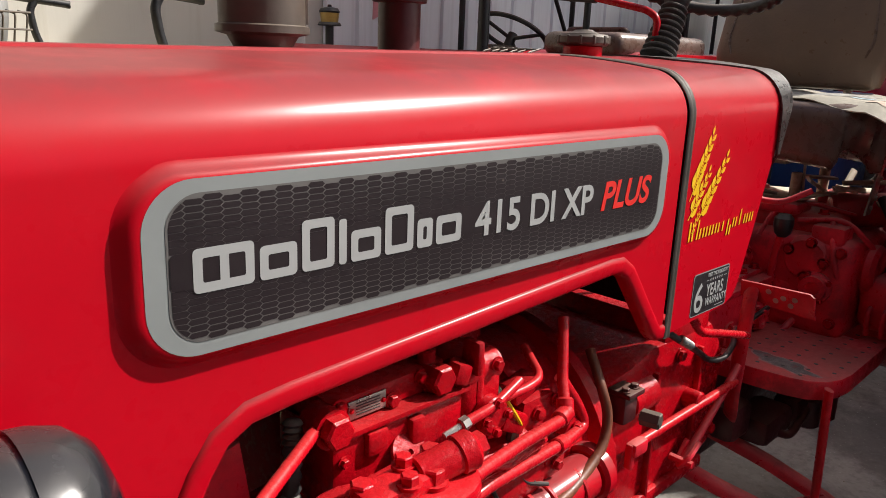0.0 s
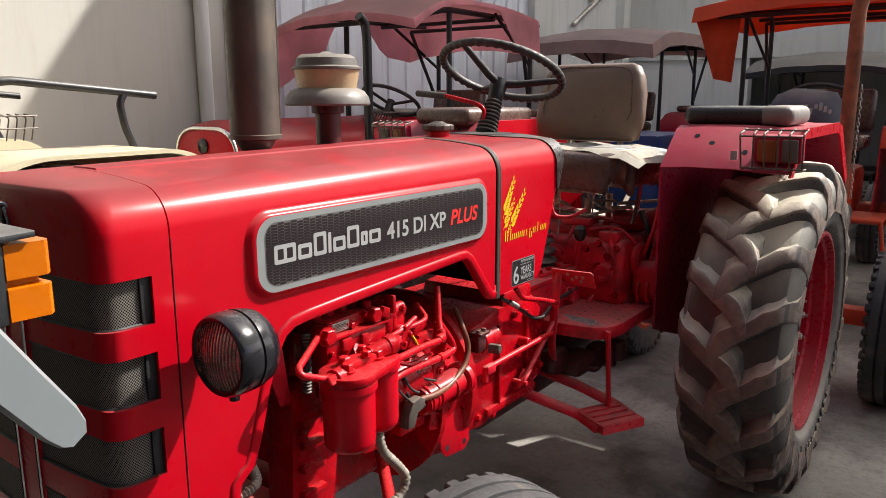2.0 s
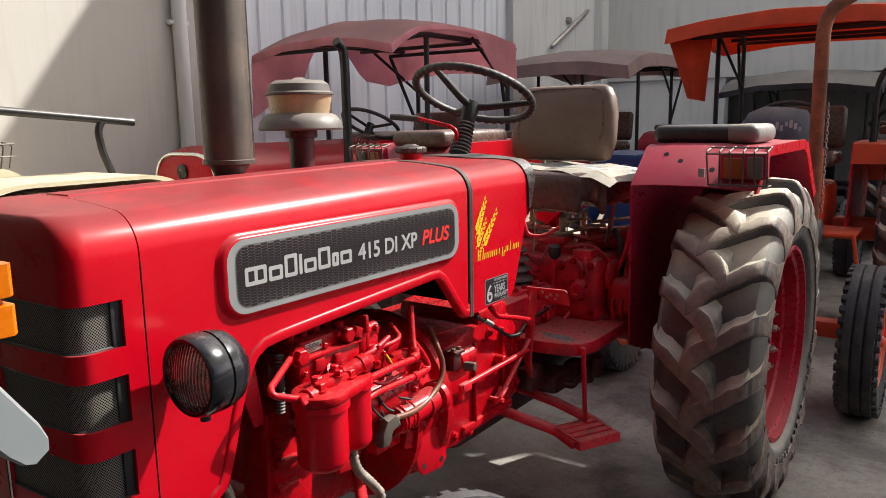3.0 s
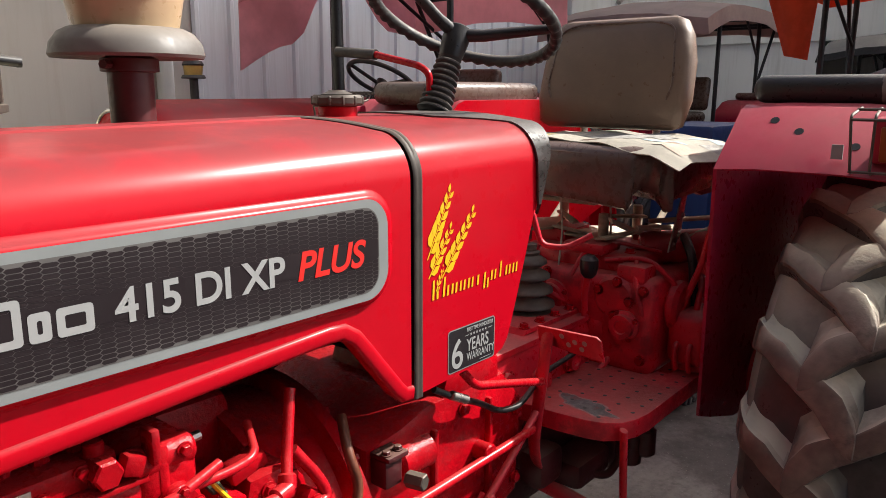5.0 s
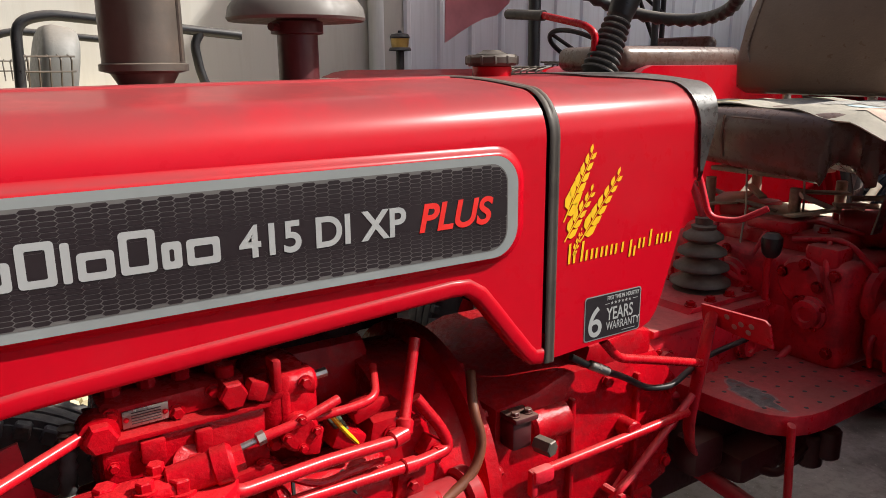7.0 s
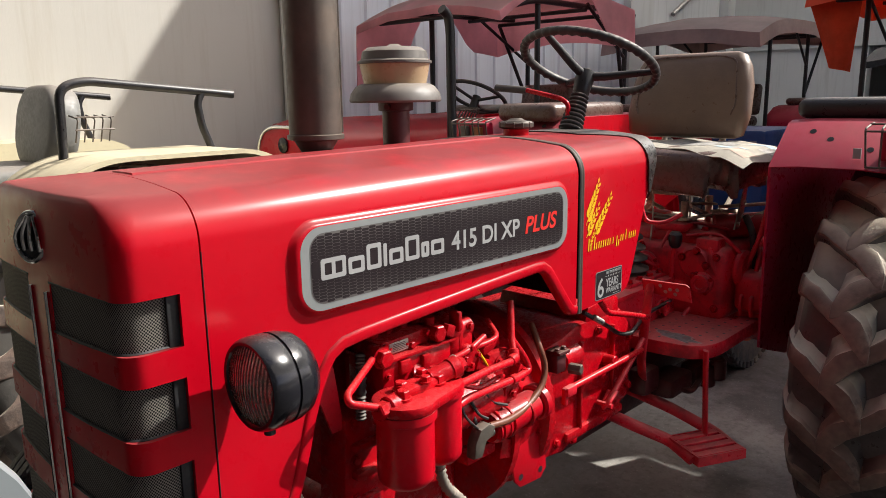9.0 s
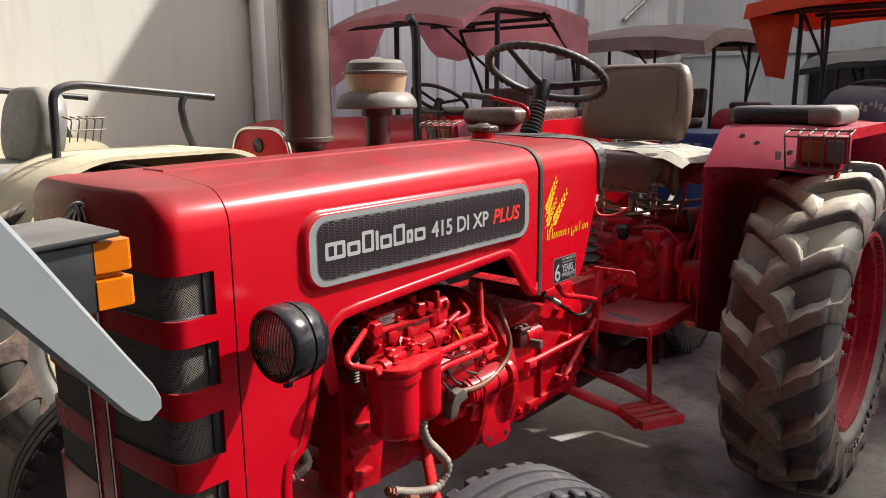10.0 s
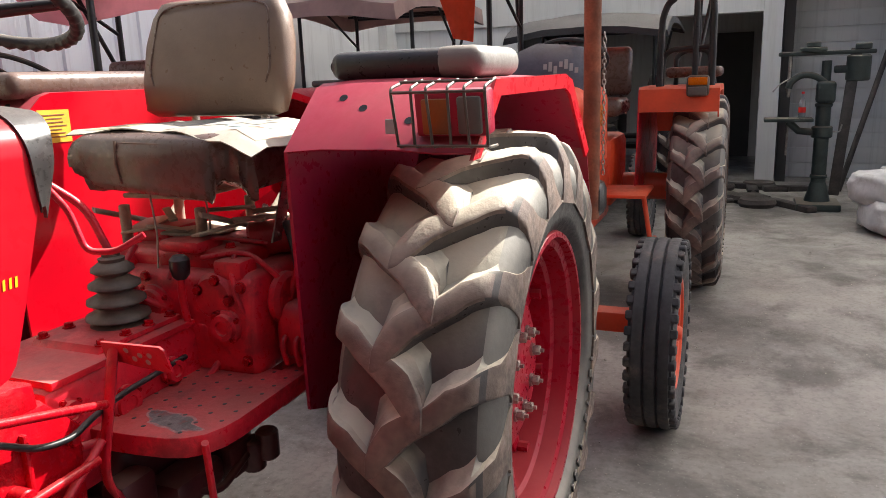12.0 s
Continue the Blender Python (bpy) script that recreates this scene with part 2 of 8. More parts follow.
M_SIDEWALL = material("dusty_tyre_sidewall", (0.030, 0.029, 0.029), 0.45, vary=0.3, scale=6, bump=0.25, bump_scale=60, dust=0.8, dust_color=(0.50, 0.47, 0.41), dust_low=-0.35, dust_high=0.9, stain=(0.09, 0.075, 0.062), stain_amount=0.6, stain_scale=3.0, dust_scale=4)
# upward dust is partly real, partly the sunlit tone of the tyre's top
M_LUG = material("dusty_sunlit_lug_rubber", (0.205, 0.150, 0.122), 0.42, vary=0.5, scale=6, bump=0.6, bump_scale=45, dust=1.0, dust_color=(0.64, 0.57, 0.45), dust_low=0.42, dust_high=0.92, stain=(0.075, 0.060, 0.052), stain_amount=0.8, stain_scale=5.0, dust_scale=7)
M_RIM = material("red_rim_paint", (0.40, 0.005, 0.024), 0.32, vary=0.1, scale=5, dust=0.3, dust_color=(0.3, 0.12, 0.1), spec=0.35)
M_AMBER_DULL = material("dull_amber_lens", (0.30, 0.075, 0.008), 0.4, vary=0.2, scale=12, dust=0.3)
M_DASH = material("black_moulded_plastic", (0.030, 0.027, 0.026), 0.34, vary=0.25, scale=10, bump=0.1, bump_scale=150, dust=0.35, dust_color=(0.24, 0.20, 0.17), dust_low=0.6, dust_high=1.0)
M_STEEL = material("bare_steel", (0.42, 0.40, 0.37), 0.35, metal=0.9, vary=0.25, scale=20, stain=(0.25, 0.14, 0.08), stain_amount=0.4, stain_scale=12)
M_CHROME = material("chrome", (0.75, 0.75, 0.74), 0.1, metal=1.0, vary=0.08, scale=10, dust=0.2)
M_EXHAUST = material("heat_dulled_black_steel", (0.085, 0.072, 0.06), 0.45, metal=0.25, vary=0.2, scale=5, dust=0.3, dust_color=(0.25, 0.19, 0.14), stain=(0.17, 0.12, 0.085), stain_amount=0.35, stain_scale=4, bump=0.1, bump_scale=30)
M_RUST = material("rusty_steel", (0.22, 0.075, 0.035), 0.75, vary=0.35, scale=10, bump=0.4, bump_scale=60, stain=(0.09, 0.04, 0.025), stain_amount=0.7, stain_scale=6)
M_VINYL = material("brown_vinyl", (0.172, 0.112, 0.080), 0.38, vary=0.12, scale=4, bump=0.22, bump_scale=160, dust=0.12, dust_color=(0.42, 0.32, 0.25), stain=(0.13, 0.095, 0.070), stain_amount=0.3, stain_scale=5)
M_VINYL_DARK = material("dark_vinyl", (0.125, 0.078, 0.062), 0.30, vary=0.15, scale=5, bump=0.18, bump_scale=70, dust=0.08, dust_color=(0.36, 0.28, 0.22))
M_GREY_VINYL = material("pale_grey_vinyl", (0.19, 0.18, 0.165), 0.5, vary=0.15, scale=6, bump=0.25, bump_scale=90, dust=0.3, stain=(0.2, 0.19, 0.18), stain_amount=0.4, stain_scale=9)
M_BLACK_VINYL = material("black_vinyl", (0.022, 0.021, 0.021), 0.36, vary=0.25, scale=8, bump=0.4, bump_scale=45, dust=0.25, dust_color=(0.25, 0.22, 0.19))
M_PAPER = material("newsprint", (0.43, 0.395, 0.33), 0.85, vary=0.15, scale=14, bump=0.1, bump_scale=25)
M_GREY_BAND = material("silver_grey_decal", (0.225, 0.24, 0.24), 0.45, vary=0.05, scale=8, spec=0.3)
M_DECAL = material("charcoal_decal", (0.022, 0.018, 0.021), 0.45, vary=0.1, scale=8, spec=0.15)
M_HEX = material("dark_net_cells", (0.021, 0.015, 0.017), 0.42, vary=0.1, scale=8, spec=0.2)
M_NET = material("grey_net_lines", (0.115, 0.108, 0.105), 0.45, vary=0.1, scale=8, spec=0.25)
M_WHITE = material("silver_lettering", (0.33, 0.335, 0.335), 0.42, vary=0.03, scale=8, spec=0.3)
M_RED_INK = material("red_lettering", (0.68, 0.02, 0.015), 0.4, vary=0.03, scale=8)
M_YELLOW = material("golden_yellow_decal", (0.80, 0.46, 0.01), 0.4, vary=0.05, scale=9)
M_AMBER = material("amber_lens", (0.56, 0.135, 0.002), 0.28, vary=0.12, scale=9, spec=0.2)
M_GREYARM = material("grey_enamel", (0.20, 0.225, 0.235), 0.4, vary=0.05, scale=5, dust=0.3)
M_YELLOWBOWL = material("oil_stained_clear_bowl", (0.46, 0.33, 0.20), 0.35, vary=0.15, scale=7, dust=0.2, coat=0.2)
M_DISH = material("dusty_grey_plastic", (0.115, 0.105, 0.095), 0.5, vary=0.15, scale=6, dust=0.4, dust_color=(0.36, 0.30, 0.24))
M_HOSE = material("sheathed_cable", (0.24, 0.215, 0.18), 0.5, vary=0.2, scale=20, dust=0.4)
M_BROWNHOSE = material("brown_rubber_hose", (0.15, 0.045, 0.022), 0.45, vary=0.2, scale=20)
M_MESH = material("grille_backing", (0.016, 0.016, 0.017), 0.6, vary=0.2, scale=30)
# near-black that puts the engine bay's shade into the colour
M_BAY_SHADE = material("bay_shade_black", (0.016, 0.008, 0.008), 0.75, vary=0.3, scale=9, bump=0.3, bump_scale=90, spec=0.12)
# own colour of the stem and valve block; painted shade on the underbody
M_STEM = material("maroon_paint_and_shade", (0.065, 0.011, 0.013), 0.42, vary=0.2, scale=9, dust=0.25)
M_BOOT = material("oily_rubber_boot", (0.075, 0.064, 0.052), 0.5, vary=0.3, scale=20, dust=0.35, dust_color=(0.30, 0.23, 0.18))
M_GREY_SEAT = material("dusty_grey_vinyl", (0.17, 0.17, 0.16), 0.5, vary=0.15, scale=6, bump=0.2, bump_scale=90, dust=0.3)
M_GLASS = glass("headlamp_glass", (0.93, 0.91, 0.88), 0.05)
M_REFLECT = material("lamp_reflector", (0.86, 0.84, 0.80), 0.14, metal=1.0, vary=0.05, scale=10)
M_BLUE = material("blue_paint", (0.02, 0.07, 0.25), 0.4, vary=0.2, scale=4, dust=0.3)
M_COVER = material("dark_cloth_cover", (0.07, 0.075, 0.10), 0.8, vary=0.2, scale=8, bump=0.3, bump_scale=60, dust=0.3)
M_CANVAS = material("sun_faded_red_canvas", (0.90, 0.54, 0.58), 0.85, vary=0.15, scale=3, bump=0.25, bump_scale=40, dust=0.6, dust_color=(0.66, 0.60, 0.53), dust_scale=2.5)
M_LINING = material("pale_canopy_lining", (0.74, 0.68, 0.60), 0.85, vary=0.12, scale=3, bump=0.2, bump_scale=30, stain=(0.34, 0.28, 0.22), stain_amount=0.4, stain_scale=3)
M_CANVAS_PALE = material("dusty_pink_canvas", (0.50, 0.37, 0.345), 0.85, vary=0.15, scale=3, bump=0.25, bump_scale=40, dust=0.6, dust_color=(0.40, 0.33, 0.30))


def concrete(name, a, b, dark, rough=0.8):
    mt = bpy.data.materials.new(name)
    mt.use_nodes = True
    nt = mt.node_tree
    ns, ln = nt.nodes, nt.links
    bsdf = ns["Principled BSDF"]
    co = ns.new("ShaderNodeTexCoord")

    def tex(sc, detail, rg=0.6, dist=0.0):
        t = ns.new("ShaderNodeTexNoise")
        for k, v in (("Scale", sc), ("Detail", detail), ("Roughness", rg), ("Distortion", dist)):
            t.inputs[k].default_value = v
        ln.new(co.outputs["Object"], t.inputs["Vector"])
        return t.outputs["Fac"]

    def mix(f, x, y):
        q = ns.new("ShaderNodeMix")
        q.data_type = "RGBA"
        for val, sock in ((f, q.inputs[0]), (x, q.inputs[6]), (y, q.inputs[7])):
            if isinstance(val, tuple):
                sock.default_value = (*val, 1)
            else:
                ln.new(val, sock)
        return q.outputs[2]

    def ramp(f, lo, hi, p=0.0, q_=1.0):
        q = ns.new("ShaderNodeMapRange")
        q.interpolation_type = "SMOOTHSTEP"
        ln.new(f, q.inputs[0])
        for k, v in zip((1, 2, 3, 4), (lo, hi, p, q_)):
            q.inputs[k].default_value = v
        return q.outputs[0]

    col = mix(ramp(tex(0.9, 8, 0.68, 0.2), 0.35, 0.65), a, b)
    col = mix(ramp(tex(2.3, 9, 0.72, 0.25), 0.48, 0.72, 0.0, 0.75), col, dark)
    wet = ramp(tex(0.75, 10, 0.70, 0.2), 0.50, 0.62, 0.0, 0.65)
    col = mix(wet, col, dark)
    col = mix(ramp(tex(95, 2), 0.66, 0.72, 0.0, 0.7), col, (0.55, 0.53, 0.48))
    col = mix(ramp(tex(40, 4), 0.45, 0.75, 0.0, 0.35), col, dark)
    ln.new(col, bsdf.inputs["Base Color"])
    ln.new(ramp(tex(3.0, 5, 0.6, 1.0), 0.3, 0.7, rough - 0.3, rough + 0.1), bsdf.inputs["Roughness"])
    bp = ns.new("ShaderNodeBump")
    bp.inputs["Strength"].default_value, bp.inputs["Distance"].default_value = 0.35, 0.006
    ln.new(tex(18, 8, 0.7), bp.inputs["Height"])
    ln.new(bp.outputs[0], bsdf.inputs["Normal"])
    return mt


def streaked(name, base, streak, amount, stretch=(5.0, 5.0, 0.35), rough=0.6):
    """Painted wall with long vertical run marks."""
    mt = bpy.data.materials.new(name)
    mt.use_nodes = True
    nt = mt.node_tree
    ns, ln = nt.nodes, nt.links
    bsdf = ns["Principled BSDF"]
    co, mp = ns.new("ShaderNodeTexCoord"), ns.new("ShaderNodeMapping")
    mp.inputs["Scale"].default_value = stretch
    ln.new(co.outputs["Object"], mp.inputs["Vector"])
    t1, t2 = ns.new("ShaderNodeTexNoise"), ns.new("ShaderNodeTexNoise")
    t1.inputs["Scale"].default_value, t1.inputs["Detail"].default_value, t1.inputs["Roughness"].default_value = 2.2, 7, 0.7
    t2.inputs["Scale"].default_value, t2.inputs["Detail"].default_value = 0.8, 5
    ln.new(mp.outputs[0], t1.inputs["Vector"])
    ln.new(co.outputs["Object"], t2.inputs["Vector"])
    r1, r2 = ns.new("ShaderNodeMapRange"), ns.new("ShaderNodeMapRange")
    for r, t, lo, hi, b in ((r1, t1, 0.5, 0.78, amount), (r2, t2, 0.35, 0.7, 0.3)):
        ln.new(t.outputs["Fac"], r.inputs[0])
        r.inputs[1].default_value, r.inputs[2].default_value, r.inputs[4].default_value = lo, hi, b
    m1, m2 = ns.new("ShaderNodeMix"), ns.new("ShaderNodeMix")
    m1.data_type = m2.data_type = "RGBA"
    m1.inputs[6].default_value, m1.inputs[7].default_value = (*base, 1), (*[c * 0.75 for c in base], 1)
    ln.new(r2.outputs[0], m1.inputs[0])
    ln.new(m1.outputs[2], m2.inputs[6])
    m2.inputs[7].default_value = (*streak, 1)
    ln.new(r1.outputs[0], m2.inputs[0])
    ln.new(m2.outputs[2], bsdf.inputs["Base Color"])
    bsdf.inputs["Roughness"].default_value = rough
    bp = ns.new("ShaderNodeBump")
    bp.inputs["Strength"].default_value, bp.inputs["Distance"].default_value = 0.25, 0.005
    ln.new(t1.outputs["Fac"], bp.inputs["Height"])
    ln.new(bp.outputs[0], bsdf.inputs["Normal"])
    return mt


M_GROUND = concrete("stained_concrete", (0.22, 0.205, 0.184), (0.37, 0.348, 0.315), (0.085, 0.075, 0.066))
M_WALL = streaked("painted_plaster", (0.52, 0.50, 0.45), (0.36, 0.32, 0.25), 0.5)
M_WALL_SHEET = streaked("painted_sheet_steel", (0.83, 0.87, 0.92), (0.40, 0.40, 0.40), 0.42, (9.0, 9.0, 0.3), 0.5)
M_WALL_FAR = streaked("grey_plaster", (0.70, 0.71, 0.71), (0.28, 0.27, 0.25), 0.5)
M_BEAM = streaked("pale_plaster_beam", (0.66, 0.67, 0.65), (0.32, 0.31, 0.28), 0.4)
# near-black: partition, painted doorway shade, unseen light-cutting slabs
M_DARKIN = streaked("near_black_plaster", (0.055, 0.052, 0.05), (0.03, 0.03, 0.03), 0.5)
# for the unseen overhead sheets that shade the yard and pass fill light
M_SHADE_MILKY = streaked("milky_shade_sheet", (0.94, 0.93, 0.90), (0.70, 0.66, 0.60), 0.25)
M_SHADE_DULL = streaked("dull_shade_sheet", (0.76, 0.74, 0.70), (0.36, 0.30, 0.24), 0.5)


def let_through(mt, share=0.45):
    """Thin cloth: part of the light passes through it."""
    ns, ln = mt.node_tree.nodes, mt.node_tree.links
    out, bsdf = ns["Material Output"], ns["Principled BSDF"]
    tr, mx = ns.new("ShaderNodeBsdfTranslucent"), ns.new("ShaderNodeMixShader")
    ln.new(bsdf.inputs["Base Color"].links[0].from_socket, tr.inputs["Color"])
    mx.inputs[0].default_value = share
    ln.new(bsdf.outputs[0], mx.inputs[1])
    ln.new(tr.outputs[0], mx.inputs[2])
    ln.new(mx.outputs[0], out.inputs["Surface"])


let_through(M_CANVAS, 0.75)
let_through(M_LINING, 0.75)
let_through(M_CANVAS_PALE)
let_through(M_PAPER, 0.2)
let_through(M_SHADE_MILKY, 0.9)
let_through(M_SHADE_DULL, 0.8)
M_FLAP = material("orange_red_cloth", (0.70, 0.10, 0.035), 0.8, vary=0.15, scale=4, bump=0.2, bump_scale=40)
let_through(M_FLAP, 0.5)
M_ORANGE_CLOTH = material("orange_canopy_cloth", (0.92, 0.20, 0.095), 0.7, vary=0.12, scale=3, bump=0.2, bump_scale=40, dust=0.5, dust_color=(0.72, 0.45, 0.36))
let_through(M_ORANGE_CLOTH, 0.55)


# ---- the yard ----
def slab(name, lo, hi, mt, label, category="wall", bev=0.0):
    bm = bmesh.new()
    box(bm, [(a + b) / 2 for a, b in zip(lo, hi)], [b - a for a, b in zip(lo, hi)], bev)
    return tagged(part(name, bm, mt, None), label, category, kind="structure")


bm = bmesh.new()
n = 60
for i in range(n + 1):
    for j in range(n + 1):
        u, v = (i / n * 2 - 1), (j / n * 2 - 1)
        bm.verts.new((math.copysign(abs(u) ** 2.4, u) * 150 + 3, math.copysign(abs(v) ** 2.4, v) * 150, 0))
bm.verts.ensure_lookup_table()
for i in range(n):
    for j in range(n):
        k = i * (n + 1) + j
        bm.faces.new([bm.verts[q] for q in (k, k + n + 1, k + n + 2, k + 1)])
tagged(part("ground", bm, M_GROUND, None), "stained grey concrete yard floor with damp dark patches", "floor", kind="structure")

slab("wall_north", (-14, 3.12, 0), (6.0, 3.35, 4.6), M_WALL, "whitewashed plaster yard wall with rain streaks")
slab("wall_north_far", (6.45, 3.35, 0), (9.77, 3.55, 4.6), M_WALL_FAR, "grey plaster wall of the shed in shade")
slab("wall_pier", (5.98, 3.02, 0), (6.48, 3.56, 4.6), M_BEAM, "pale painted wall pier at the shed corner", "pillar")
slab("wall_pier_far", (8.95, 3.22, 0), (9.15, 3.348, 4.6), M_BEAM, "pale narrow pier on the grey wall", "pillar")

# ribbed sheet cladding on the wall behind the canopied tractors
bm = bmesh.new()
x = 1.75
prof = []
while x < 5.9:
    prof += [(x, 3.112), (x + 0.015, 3.095), (x + 0.04, 3.095), (x + 0.055, 3.112), (x + 0.235, 3.112)]
    x += 0.25
loft(bm, [[(px, py, z) for px, py in prof] for z in (0.02, 4.5)], closed=False)
tagged(part("wall_cladding", bm, M_WALL_SHEET, None, sharp=20), "blue-grey ribbed sheet steel cladding with dark run marks", "wall", kind="structure")
bm = bmesh.new()
tube(bm, [(1.53, 3.07, 0.02), (1.53, 3.07, 4.5)], 0.05, 12)
for z in (0.6, 2.2, 3.6):
    box(bm, (1.53, 3.09, z), (0.15, 0.05, 0.03), 0.004)
tagged(part("drain_pipe", bm, M_BEAM, None), "cream painted drain pipe strapped to the wall", "pipe")
bm = bmesh.new()
tube(bm, fillet([(7.5, 3.3, 2.46), (8.55, 3.3, 3.0), (8.7, 3.34, 3.05)], 0.05), 0.03, 8)
cyl(bm, (8.05, 3.3, 2.85), (8.05, 3.36, 2.85), 0.05, seg=10)
tagged(part("wall_stay", bm, M_STEEL, None), "slanting steel stay bracket on the grey wall", "bracket")

# shed front at the far end
slab("beam_east", (9.49, -1.47, 2.06), (9.77, 3.35, 4.6), M_BEAM, "pale plaster beam over the open workshop front", "beam")
slab("pillar_east", (9.45, -1.69, 0), (9.73, -1.473, 4.6), M_BEAM, "white painted workshop pillar", "pillar")
slab("wall_east_a", (9.53, 1.57, 0), (9.73, 3.347, 2.057), M_WALL_FAR, "grey plaster wall of the workshop")
slab("wall_workshop_back", (12.69, -1.71, 0), (12.89, 3.6, 4.6), M_WALL_FAR, "dim grey back wall of the workshop")
slab("ceiling_workshop", (9.773, -1.70, 2.92), (12.687, 3.347, 3.1), M_BEAM, "pale workshop ceiling", "ceiling")
slab("wall_workshop_north", (9.773, 3.35, 0), (12.687, 3.6, 3.3), M_WALL_FAR, "grey workshop side wall")
slab("wall_workshop_side", (9.733, -1.83, 0), (12.69, -1.713, 4.6), M_DARKIN, "near-black workshop partition")
# solid dark slab puts the doorway's shade into its colour
slab("doorway_shade_slab", (12.64, -1.39, 0), (12.686, -0.75, 1.96), M_DARKIN, "near-black slab painting the shade of a doorway in the workshop back wall", "door")
slab("ceiling_bay", (9.0, -3.227, 2.72), (10.3, -1.695, 2.85), M_WALL_FAR, "grey low roof over the open workshop bay", "ceiling")
slab("wall_south", (6.77, -3.39, 0), (10.6, -3.23, 4.6), M_BEAM, "pale plaster wall along the workshop yard")
boards = thing("board_wall", "stack of pale weathered horizontal boards closing the bay", "wall", Matrix.Translation((10.21, -2.51, 0)), kind="structure")
bm = bmesh.new()
box(bm, (0, 0, 0), (0.05, 1.42, 0.20), 0.012)
board_mesh = mesh(bm, "board")
board_mesh.materials.append(streaked("weathered_boards", (0.66, 0.66, 0.64), (0.20, 0.19, 0.17), 0.5))
for k in range(14):
    part("board", board_mesh, None, boards, m=pose(random.uniform(-0.02, 0.02), 0, 0.10 + k * 0.187, 0, random.uniform(-3, 3), 0))
slab("wall_behind_yard", (-14, -13.2, 0), (20, -13.0, 2.6), M_WALL, "plain yard wall across the open yard")

# two unseen high sheets added to shape the sunlight: the milky one to the east shades the back of the yard,
# the dull one to the south the lane; the sun comes in between their straight edges
RZ = 7.0


def east_edge(y):
    return 5.38 - 0.349 * (y - 0.36)


def south_edge(x):
    return -4.205 + 0.052 * (x - 6.4)


bm = bmesh.new()
# the notch near (7.33, -3.30) lets a sun patch reach the floor
prism(bm, [(9.3, -12.5), (18.5, -12.5), (18.5, 2.4), (east_edge(2.4), 2.4), (east_edge(-2.2), -2.2), (7.33, -3.30), (7.55, -3.62), (7.60, -4.6)], RZ, RZ + 0.05, "xy")
tagged(part("shade_sheet_east", bm, M_SHADE_MILKY, None), "unseen milky sheet added to shade the back of the yard", "roof", kind="structure")
bm = bmesh.new()
prism(bm, [(-9.0, -12.5), (12.0, -12.5), (12.0, south_edge(12.0)), (-9.0, south_edge(-9.0))], RZ + 0.20, RZ + 0.25, "xy")
tagged(part("shade_sheet_south", bm, M_SHADE_DULL, None), "unseen dull sheet added to shade the lane beside the tractors", "roof", kind="structure")
# unseen dark slabs, added to keep light off the tractor's nose
slab("shade_slab_west", (-4.4, -13.0, 3.6), (-1.95, 3.1, 3.75), M_DARKIN, "unseen near-black slab added to keep sky light off the nose", "ceiling")
slab("shade_wall_west", (-4.6, -13.0, 0), (-4.4, 3.12, 9.0), M_DARKIN, "unseen near-black wall added to cut light from the west")

# ---- wheels ----
def tyre_lugged(R, W, rim, h=0.050):
    """Carcass of a tractor tyre; the axle lies along y and the outer side faces -y."""
    bm = bmesh.new()
    w, turn = W / 2, Matrix.Rotation(radians(90), 4, "X")
    side = [(rim - 0.012, -w * 0.62), (rim + 0.006, -w * 0.80), (rim + 0.03, -w * 0.90), (rim + 0.036, -w * 0.93), (rim + 0.05, -w * 0.945), (rim + 0.11, -w * 0.985), (R - h - 0.085, -w * 0.985), (R - h - 0.055, -w * 0.955), (R - h - 0.032, -w * 0.90), (R - h - 0.018, -w * 0.82), (R - h - 0.009, -w * 0.70), (R - h - 0.003, -w * 0.50), (R - h, -w * 0.25)]
    lathe(bm, side + [(R - h + 0.003, 0)] + [(r, -y) for r, y in reversed(side)], turn, 80, caps=False)
    return bm


